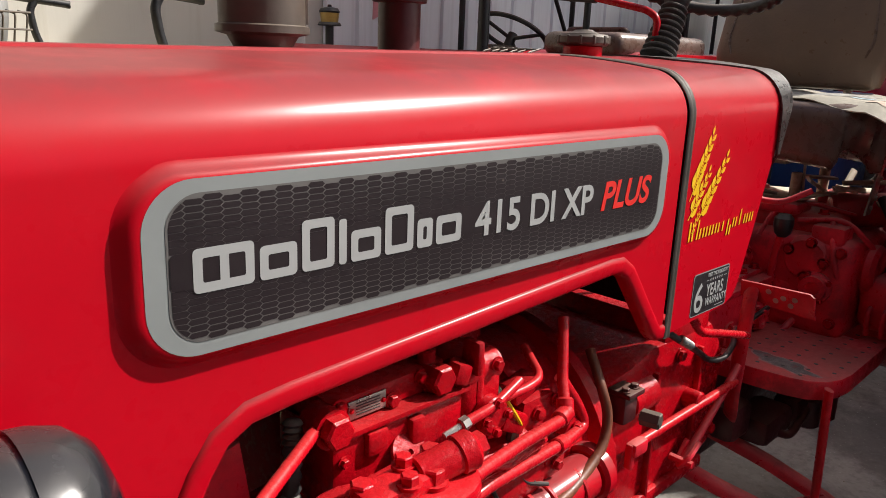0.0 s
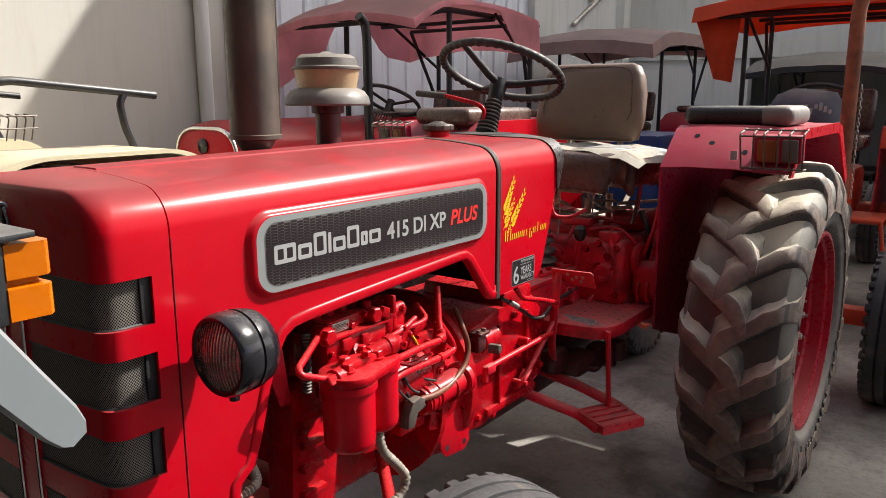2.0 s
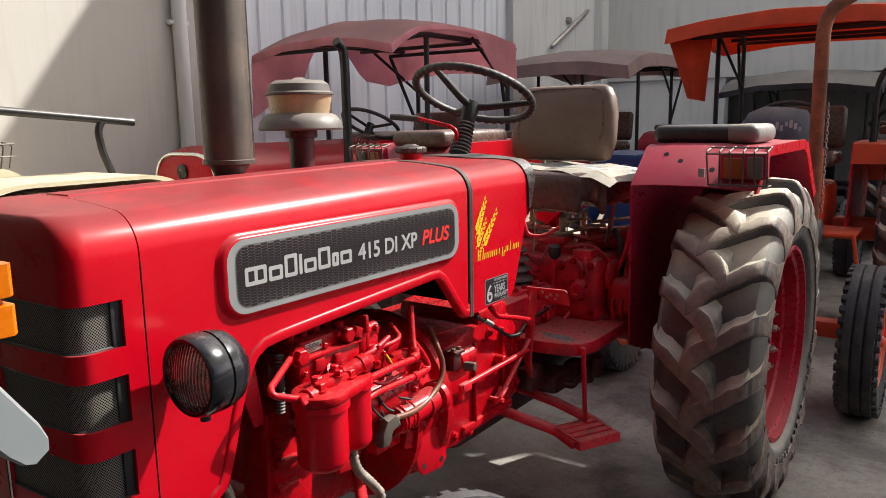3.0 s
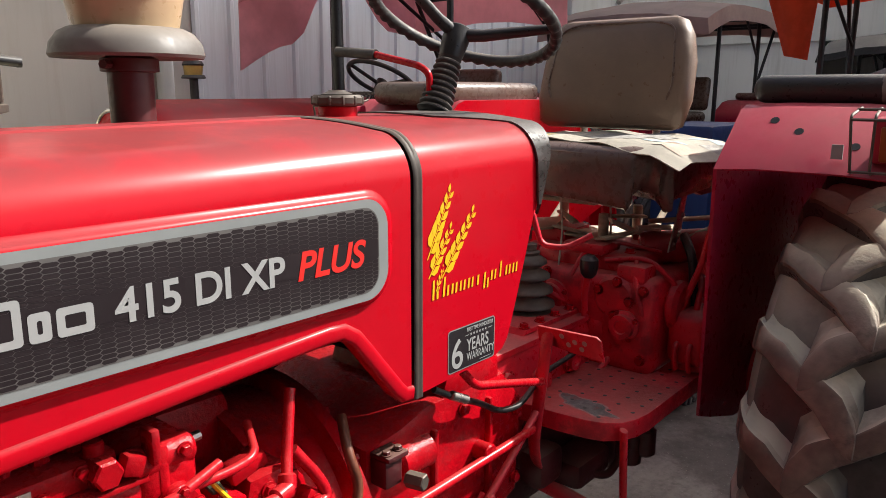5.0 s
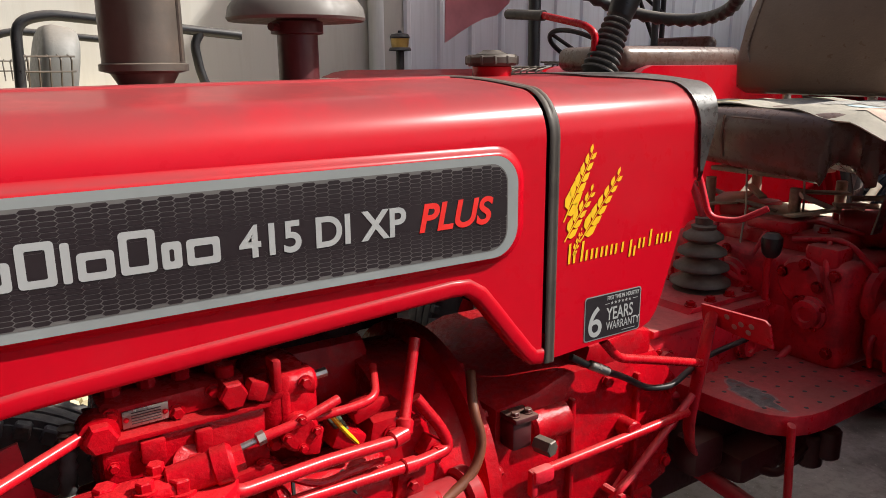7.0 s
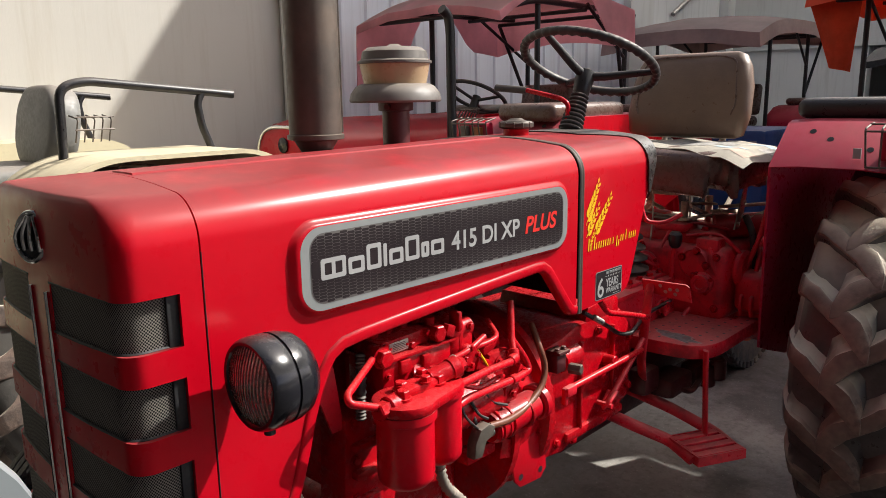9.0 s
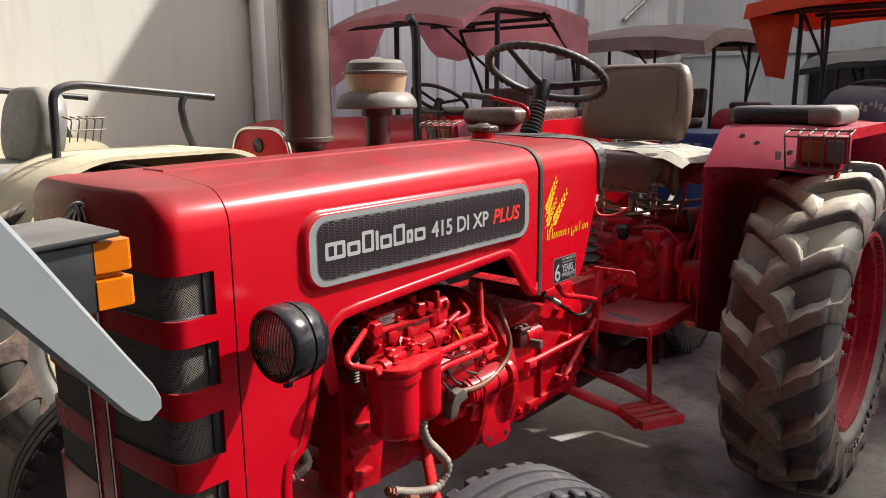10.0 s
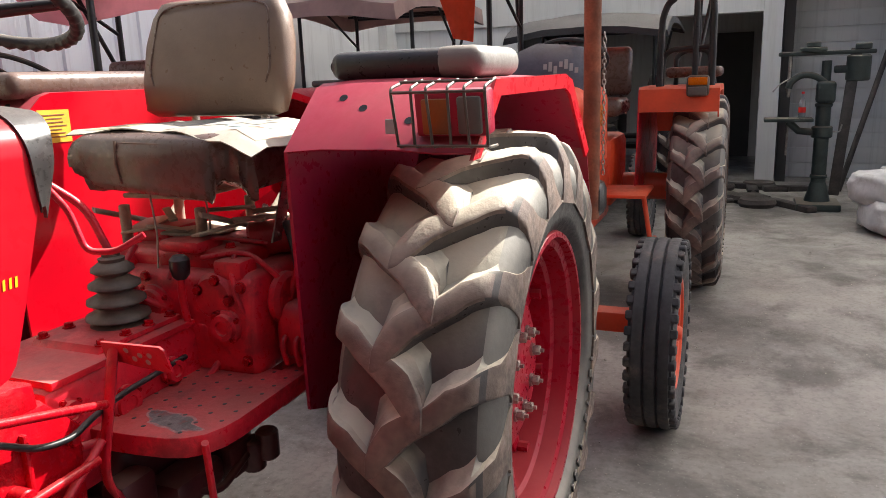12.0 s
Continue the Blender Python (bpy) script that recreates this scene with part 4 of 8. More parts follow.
def inside(u, v, r=0.028):
    """Trim a point to the rounded outline of the decal plate."""
    w, h = PW / 2 - 0.001, PH / 2 - 0.001
    u, v = max(-w, min(w, u)), max(-h, min(h, v))
    cu, cv = abs(u) - (w - r), abs(v) - (h - r)
    if cu > 0 and cv > 0 and math.hypot(cu, cv) > r:
        k = r / math.hypot(cu, cv)
        u, v = math.copysign(w - r + cu * k, u), math.copysign(h - r + cv * k, v)
    return u, v


for k in range(int(PW / pitch_u) + 1):
    u = -PW / 2 + 0.006 + k * pitch_u
    for sgn in (-1, 1):
        for r in range(8):
            v = sgn * (PH / 2 - 0.0036 - (r + (0.5 if k % 2 else 0)) * pitch_v)
            line = 0.0010 - 0.00011 * r
            f, a, b = pitch_u * 0.405 - line * 0.4, pitch_u * 0.595 - line * 0.9, pitch_v / 2 - line * 0.5
            flat(bm, [inside(p, q) for p, q in ((u - a, v), (u - f, v - b), (u + f, v - b), (u + a, v), (u + f, v + b), (u - f, v + b))], CX, CZ, -0.2921)
part("net_cell", bm, M_HEX, decal)["kind"] = "stuff"
bm = bmesh.new()
flat(bm, roundrect(PW - 0.001, PH - 0.0072 - 15 * pitch_v, 0.004, 2), CX, CZ, -0.2924)
part("dark_band", bm, M_HEX, decal)

# the maker's word as plain silver frames, then the model number
u = -0.355
for w, h in ((0.056, 0.038), (0.038, 0.031), (0.036, 0.048), (0.009, 0.044), (0.037, 0.031), (0.038, 0.048), (0.022, 0.031), (0.038, 0.031)):
    bm = bmesh.new()
    cx, cz = CX + u + w / 2, 1.200 + h / 2
    if w > 0.02:
        loft(bm, [[(cx + p, -0.2928, cz + q) for p, q in roundrect(w - 2 * d, h - 2 * d, 0.0045 - 0.3 * d, 3)] for d in (0.0, 0.0085)])
        if w > 0.05:
            flat(bm, [(-0.0042, -h / 2 + 0.0085), (0.0042, -h / 2 + 0.0085), (0.0042, h / 2 - 0.0085), (-0.0042, h / 2 - 0.0085)], cx, cz, -0.2928)
    else:
        flat(bm, roundrect(w, h, 0.003, 3), cx, cz, -0.2928)
    part("maker_frame", bm, M_WHITE, decal)
    u += w + 0.0052


def words(name, text, size, x, z, y, mt, parent, squeeze=1.0, shear=0.0, bold=0.0, rise=0.9, label=""):
    me = lettering(text, size, 0.0003, shear, squeeze, bold)
    return part(name, me, mt, parent, label, m=pose(x, y, z, 90, -rise, 0))


words("model_number", "415 DI XP", 0.0535, -0.487, 1.2005, -0.2927, M_WHITE, decal, 0.985, 0.0, 0.0012, 0.0, "silver-white model number lettering")
words("model_suffix", "PLUS", 0.0535, -0.243, 1.2005, -0.2927, M_RED_INK, decal, 1.04, 0.22, 0.0013, 0.0, "red slanted lettering")

# wheat ears and yellow word on the dash panel
bm = bmesh.new()


def ear(x0, z0, x1, z1, n, k):
    d = Vector((x1 - x0, z1 - z0))
    e = d.normalized()
    s = Vector((-e.y, e.x))
    q = bm.verts
    def face(pts):
        bm.faces.new([q.new((p.x, -0.2812, p.y)) for p in pts])
    o = Vector((x0, z0))
    face([o - s * 0.0012, o + d * 0.98 - s * 0.0006, o + d * 0.98 + s * 0.0006, o + s * 0.0012])
    for i in range(n):
        t = 0.14 + 0.80 * i / (n - 1)
        g = k * (1.1 - 0.62 * t)
        c = o + d * t
        for side in (-1, 1):
            b = c + s * side * 0.0014 + e * (0.004 * side)
            face([b, b + s * side * g * 0.42 + e * g * 0.08, b + s * side * g * 0.66 + e * g * 0.55, b + s * side * g * 0.56 + e * g * 1.30, b + s * side * g * 0.10 + e * g * 0.85])


ear(0.030, 1.180, 0.088, 1.286, 6, 0.0215)
ear(0.033, 1.148, 0.090, 1.224, 5, 0.0175)
ear(0.066, 1.143, 0.150, 1.246, 6, 0.0205)
ear(0.052, 1.124, 0.070, 1.160, 4, 0.0070)
part("wheat_decal", bm, M_YELLOW, panel, "golden yellow wheat ears")
bm = bmesh.new()
for k in range(11):
    w0 = 0.042 + k * 0.0222 + (0.004 if k else 0)
    hh = 0.034 if k in (0, 1) else 0.030 if k in (6, 8) else 0.0185
    zz = 1.110 + 0.0006 * k - (0.011 if k == 6 else 0)
    for dx, low, top in ((0.0, 0.0, hh), (0.0105, 0.0, min(hh, 0.0185))) if k not in (5, 8) else ((0.004, 0.0, hh),):
        lean = 0.12 if k else 0.05
        bm.faces.new([bm.verts.new((w0 + dx + px + pz * lean, -0.2812, zz + pz)) for px, pz in ((0, low), (0.0046, low + 0.0008), (0.0046, top), (0, top - 0.001))])
part("yellow_word", bm, M_YELLOW, panel)["kind"] = "stuff"

# warranty sticker
SX, SZ, SW, SH = 0.150, 1.007, 0.133, 0.078
bm = bmesh.new()
flat(bm, roundrect(SW, SH, 0.006, 4), SX, SZ, -0.2808, 0.0)
sticker = part("warranty_sticker", bm, M_GREY_BAND, panel, "small black warranty sticker with white lettering")
bm = bmesh.new()
flat(bm, roundrect(SW - 0.004, SH - 0.004, 0.005, 4), SX, SZ, -0.2811, 0.0)
part("sticker_ground", bm, M_DECAL, sticker)
words("sticker_six", "6", 0.074, SX - 0.060, SZ - 0.032, -0.2814, M_WHITE, sticker, 0.95, 0, 0.0006, 0)
words("sticker_years", "YEARS", 0.032, SX - 0.016, SZ - 0.009, -0.2814, M_WHITE, sticker, 0.70, 0, 0.0004, 0)
words("sticker_warranty", "WARRANTY", 0.0205, SX - 0.016, SZ - 0.0265, -0.2814, M_WHITE, sticker, 0.70, 0, 0.0001, 0)
words("sticker_line", "FIRST TIME IN INDUSTRY", 0.0098, SX - 0.016, SZ + 0.027, -0.2814, M_WHITE, sticker, 0.70, 0, 0.0002, 0)
bm = bmesh.new()
for k in range(6):
    cx = SX - 0.004 + k * 0.0085
    bm.faces.new([bm.verts.new((cx + (0.0036 if i % 2 == 0 else 0.0015) * math.sin(math.pi * i / 5), -0.2814, SZ + 0.0205 + (0.0036 if i % 2 == 0 else 0.0015) * math.cos(math.pi * i / 5))) for i in range(10)])
for a, b, z in ((SX - 0.020, SX - 0.010, 0.0205), (SX + 0.046, SX + 0.058, 0.0205), (SX + 0.022, SX + 0.055, -0.0325)):
    bm.faces.new([bm.verts.new(p) for p in ((a, -0.2814, SZ + z - 0.0006), (b, -0.2814, SZ + z - 0.0006), (b, -0.2814, SZ + z + 0.0006), (a, -0.2814, SZ + z + 0.0006))])
part("sticker_stars", bm, M_WHITE, sticker)

# headlamps
for s in (-1, 1):
    bm = bmesh.new()
    m = axis((-1.027, s * 0.377, 1.091), (1, 0, 0)) @ Matrix.Scale(0.87, 4)
    lathe(bm, [(0.068, 0.006), (0.072, 0.001), (0.078, 0.0), (0.082, 0.006), (0.084, 0.016), (0.084, 0.046), (0.0825, 0.049), (0.0805, 0.049), (0.0805, 0.053), (0.0835, 0.053), (0.082, 0.070), (0.076, 0.090), (0.062, 0.106), (0.036, 0.116), (0.0, 0.119)], m, 56, caps=False)
    lamp = part("headlamp", bm, M_BLACK_GLOSS, tractor, "round black headlamp with clear ribbed lens")
    bm = bmesh.new()
    lathe(bm, [(0.072, 0.010), (0.066, 0.026), (0.054, 0.044), (0.036, 0.059), (0.016, 0.067), (0.0, 0.068)], m, 40, caps=False)
    part("reflector", bm, M_REFLECT, lamp)
    bm = bmesh.new()
    lathe(bm, [(0.0, 0.030), (0.009, 0.032), (0.012, 0.040), (0.010, 0.068)], m, 16, caps=False)
    part("bulb", bm, M_REFLECT, lamp)
    bm = bmesh.new()
    rings = []
    for q in range(9):
        rr = 0.073 * q / 8
        ring = []
        for k in range(64):
            a = 2 * math.pi * k / 64
            u, v = rr * math.cos(a), rr * math.sin(a)
            ring.append(m @ Vector((u, v, -0.012 + 0.018 * (q / 8) ** 2)))
        rings.append(ring)
    loft(bm, rings)
    bmesh.ops.remove_doubles(bm, verts=bm.verts, dist=1e-5)
    solid(part("lens", bm, M_GLASS, lamp, "ribbed glass lens", sharp=80), 0.003).visible_shadow = False
    bm = bmesh.new()
    cyl(bm, (-0.995, s * 0.377, 1.024), (-0.995, s * 0.377, 1.005), 0.009, seg=12)
    cyl(bm, (-0.965, s * 0.31, 1.090), (-0.965, s * 0.27, 1.090), 0.018, seg=10)
    split("lamp_bracket", bm, M_BLACK, lamp, "", "lamp_bracket")

# exhaust stack and air pre-cleaner standing through the bonnet
bm = bmesh.new()
EX, EY = -0.475, 0.16
lathe(bm, [(0.030, 1.33), (0.030, 1.372), (0.052, 1.410), (0.068, 1.414), (0.068, 1.424), (0.063, 1.426), (0.063, 2.10), (0.066, 2.102), (0.066, 2.112), (0.040, 2.14), (0.026, 2.16), (0.026, 2.36), (0.022, 2.36), (0.022, 2.2)], Matrix.Translation((EX, EY, 0)), 32)
tube(bm, [(EX + 0.048, EY - 0.042, 1.428), (EX + 0.048, EY - 0.042, 2.10)], 0.003, 6)
part("exhaust_muffler", bm, M_EXHAUST, tractor, "tall sooty exhaust muffler standing through the bonnet")
AX, AY = -0.212, 0.158
bm = bmesh.new()
lathe(bm, [(0.036, 1.33), (0.036, 1.440), (0.046, 1.442), (0.046, 1.462), (0.036, 1.466), (0.036, 1.475)], Matrix.Translation((AX, AY, 0.033)), 24)
cyl(bm, (AX - 0.045, AY - 0.02, 1.485), (AX - 0.06, AY - 0.03, 1.485), 0.007, seg=8)
cleaner = part("air_precleaner", bm, M_STEM, tractor, "air pre-cleaner with oil-stained bowl on a dark maroon stem")
bm = bmesh.new()
lathe(bm, [(0.034, 1.470), (0.118, 1.463), (0.121, 1.468), (0.117, 1.486), (0.104, 1.503), (0.090, 1.510), (0.0, 1.512)], Matrix.Translation((AX, AY, 0.033)), 40)
part("dust_dish", bm, M_DISH, cleaner, "flared dusty grey dish")
bm = bmesh.new()
lathe(bm, [(0.082, 1.510), (0.092, 1.562), (0.0, 1.562)], Matrix.Translation((AX, AY, 0.033)), 40)
part("bowl", bm, M_YELLOWBOWL, cleaner, "yellowed clear bowl")
bm = bmesh.new()
lathe(bm, [(0.090, 1.560), (0.097, 1.562), (0.097, 1.568), (0.088, 1.572), (0.084, 1.592), (0.070, 1.602), (0.020, 1.606), (0.012, 1.611), (0.0, 1.611)], Matrix.Translation((AX, AY, 0.033)), 40)
part("lid", bm, M_DISH, cleaner, "domed grey lid")

# steering column and wheel
COL = Vector((0.09, 0.0, 0.19)).normalized()
c0 = Vector((0.372, 0.004, 1.395))
bm = bmesh.new()
prof = []
for k in range(9):
    h = 0.004 + k * 0.0135
    r = 0.038 - 0.0012 * k
    prof += [(r - 0.006, h), (r, h + 0.0045), (r, h + 0.0075), (r - 0.006, h + 0.012)]
lathe(bm, [(0.03, 0)] + prof + [(0.026, 0.13)], axis(c0, COL), 24)
column = part("steering_column", bm, M_PLASTIC, tractor, "steering column in a black ribbed rubber boot")
bm = bmesh.new()
lathe(bm, [(0.022, 0.12), (0.026, 0.135), (0.030, 0.175), (0.028, 0.20), (0.020, 0.205), (0.0, 0.206)], axis(c0, COL), 20)
part("column_head", bm, M_BLACK, column)
hub = c0 + COL * 0.185
wc = hub + COL * 0.045
bm = bmesh.new()
mw = axis(wc, COL)
SR = 0.207
rings = []
for k in range(176):
    a = 2 * math.pi * k / 176
    ring = []
    for q in range(10):
        b = 2 * math.pi * q / 10
        rr = 0.0135 + 0.0026 * max(0.0, -math.sin(b - 0.5)) * math.cos(44 * a)
        ring.append(mw @ Vector(((SR + rr * math.cos(b)) * math.cos(a), (SR + rr * math.cos(b)) * math.sin(a), rr * math.sin(b))))
    rings.append(ring)
loft(bm, rings + [rings[0]])
bmesh.ops.remove_doubles(bm, verts=bm.verts, dist=1e-5)
sw = part("steering_wheel", bm, M_PLASTIC, tractor, "worn black three-spoke steering wheel")
for k in range(3):
    bm = bmesh.new()
    a = radians(200 + 120 * k)
    tube(bm, [hub, hub + (mw.to_3x3() @ Vector((math.cos(a), math.sin(a), 0))) * 0.06 + COL * 0.008, mw @ Vector((SR * math.cos(a), SR * math.sin(a), 0))], 0.012, 8, radii=[0.015, 0.013, 0.010])
    part("spoke", bm, M_BLACK, sw)

# seat
bm = bmesh.new()
rings = []
N = 72
for z, gx, gy in ((1.318, 0.10, 0.14), (1.316, 0.155, 0.20), (1.306, 0.192, 0.240), (1.288, 0.207, 0.256), (1.262, 0.212, 0.262), (1.235, 0.212, 0.262), (1.205, 0.208, 0.258), (1.175, 0.203, 0.252), (1.150, 0.196, 0.246), (1.142, 0.17, 0.22)):
    ring = []
    for k, (u, v) in enumerate(roundrect(2 * gx, 2 * gy, min(gx, gy) * 0.42, 17)):
        a = k / N * 2 * math.pi
        fold = (1.306 - z) / 0.16 if z < 1.306 else 0.0
        w = fold * (0.020 * math.sin(a * 6 + 1.6 * math.sin(a * 2 + 0.5)) + 0.011 * math.sin(a * 13 + 2.0 * math.sin(a * 3)) + 0.006 * math.sin(a * 29 + z * 25))
        n = math.hypot(u, v)
        sag = 0.012 * noise.noise((u * 7, v * 7, z * 4))
        hem = (0.030 * math.sin(a * 5 + 1.3) + 0.012 * math.sin(a * 11)) * fold
        ring.append((1.03 + u + u / n * w, -0.05 + v + v / n * w, z + sag + (hem if z < 1.19 else 0)))
    rings.append([(x, y, 1.318 - (1.318 - z) * 0.74) for x, y, z in ring])
loft(bm, rings, True, True, True)
seat = part("seat_cushion", bm, M_VINYL_DARK, tractor, "dark brown vinyl seat cushion, creased and sagging", sharp=75)
bm = bmesh.new()
tube(bm, fillet([(0.838, 0.17, 1.292), (0.822, 0.0, 1.296), (0.824, -0.18, 1.290), (0.86, -0.29, 1.292), (0.98, -0.312, 1.290)], 0.06), 0.0035, 6)
tube(bm, [(0.818, 0.02, 1.300), (0.812, 0.022, 1.25), (0.822, 0.02, 1.20)], 0.003, 6)
part("seat_seam", bm, M_VINYL, seat)
bm = bmesh.new()
mb = pose(1.235, 0.045, 1.395, 0, 14, 0)
for k, (w, z, d) in enumerate(((0.41, -0.060, 0.02), (0.47, -0.047, 0.055), (0.500, 0.03, 0.078), (0.49, 0.14, 0.085), (0.455, 0.215, 0.08), (0.41, 0.256, 0.06), (0.35, 0.269, 0.02))):
    rr = roundrect(w, d, d * 0.48, 6)
    if k == 0:
        rings = []
    rings.append([mb @ Vector((v, u, z)) for u, v in rr])
loft(bm, rings, True, True, True)
back = part("backrest", bm, M_VINYL, tractor, "brown-grey vinyl seat backrest with piping", sharp=70)
bm = bmesh.new()
tube(bm, fillet([mb @ Vector((-0.036, -0.19, 0.02)), mb @ Vector((-0.042, -0.205, 0.06)), mb @ Vector((-0.04, -0.185, 0.23)), mb @ Vector((-0.03, -0.12, 0.248)), mb @ Vector((-0.038, 0.12, 0.248)), mb @ Vector((-0.04, 0.185, 0.23)), mb @ Vector((-0.042, 0.205, 0.06)), mb @ Vector((-0.036, 0.19, 0.02))], 0.03), 0.0035, 6)
part("piping", bm, M_VINYL_DARK, back)
for y in (-0.10, 0.14):
    bm = bmesh.new()
    tube(bm, fillet([(1.22, y, 1.22), (1.25, y, 1.27), (1.26, y, 1.46)], 0.03), 0.012, 8)
    part("back_bracket", bm, M_STEEL, back)

# seat springs and levers
M_GRIMY = material("grimy_dusty_steel", (0.34, 0.28, 0.21), 0.6, metal=0.0, vary=0.35, scale=14, dust=0.8, dust_color=(0.60, 0.52, 0.40), stain=(0.09, 0.06, 0.045), stain_amount=0.45, stain_scale=9)
bm = bmesh.new()
box(bm, (1.05, 0.03, 1.150), (0.22, 0.22, 0.012), 0.003)
frame_ob = part("seat_frame", bm, M_GRIMY, tractor, "dusty steel scissor seat frame with loose plates")
for y in (-0.17, 0.16):
    rod_bm = bmesh.new()
    tube(rod_bm, fillet([(0.86, y, 1.125), (1.10, y, 1.045), (1.20, y, 1.12)], 0.02), 0.010, 8, flat=0.4)
    part("scissor_link", rod_bm, M_GRIMY, frame_ob)
for x, y, z, w, d, a, tip in ((1.00, -0.05, 1.055, 0.20, 0.13, 18, 6), (0.93, -0.16, 1.075, 0.12, 0.05, -25, -9), (1.06, -0.20, 1.085, 0.18, 0.035, 24, 8), (0.98, 0.10, 1.07, 0.14, 0.09, 15, -8), (1.10, -0.04, 1.045, 0.14, 0.10, -22, 9), (0.92, -0.02, 1.075, 0.07, 0.10, 30, 12), (1.03, -0.13, 1.11, 0.12, 0.025, -35, 4), (0.97, 0.02, 1.10, 0.15, 0.02, 48, -6)):
    bm = bmesh.new()
    box(bm, (0, 0, 0), (w, d, 0.007), 0.002, pose(x, y, z, tip, tip * 0.6, a))
    part("frame_plate", bm, M_GRIMY, frame_ob)
for x, y in ((0.92, -0.12), (1.12, -0.12), (0.92, 0.12), (1.12, 0.12)):
    bm = bmesh.new()
    cyl(bm, (x, y, 1.03), (x, y, 1.13), 0.014, seg=10, bev=0.002)
    part("frame_post", bm, M_GRIMY, frame_ob)
bm = bmesh.new()
prism(bm, [(0.985, 1.035), (1.050, 1.035), (1.062, 1.10), (1.088, 1.200), (1.068, 1.205), (1.030, 1.13)], -0.276, -0.271, "xz", 0.001)
part("seat_bracket", bm, M_STEEL, frame_ob, "bare grey steel angle bracket")
bolts_at = ((1.015, 1.052), (1.045, 1.075), (1.060, 1.125))
for x, z in bolts_at:
    bm = bmesh.new()
    bolt(bm, (x, -0.276, z), (0, -1, 0), 0.006, 0.005)
    part("bracket_bolt", bm, M_STEEL, frame_ob)
for p0, p1 in (((1.04, -0.285, 1.060), (1.20, -0.40, 1.125)), ((1.02, -0.20, 1.105), (1.16, -0.37, 1.120)), ((0.93, -0.21, 1.10), (1.10, -0.255, 1.085))):
    bm = bmesh.new()
    tube(bm, [p0, p1], 0.009, 8, flat=0.35)
    part("frame_strip", bm, M_GRIMY, frame_ob)

# rear wheels, front wheels
wheel(tractor, "rear_wheel", (1.285, -0.747, 0.642), 0.650, 0.368, 0.375, M_RIM)
wheel(tractor, "rear_wheel", (1.285, 0.747, 0.642), 0.650, 0.368, 0.375, M_RIM, turned=180)
wheel(tractor, "front_wheel", (-0.60, -0.62, 0.362), 0.365, 0.165, 0.205, M_RIM, lugged=False, turned=-14)
wheel(tractor, "front_wheel", (-0.79, 0.64, 0.362), 0.365, 0.165, 0.205, M_RIM, lugged=False, turned=166)

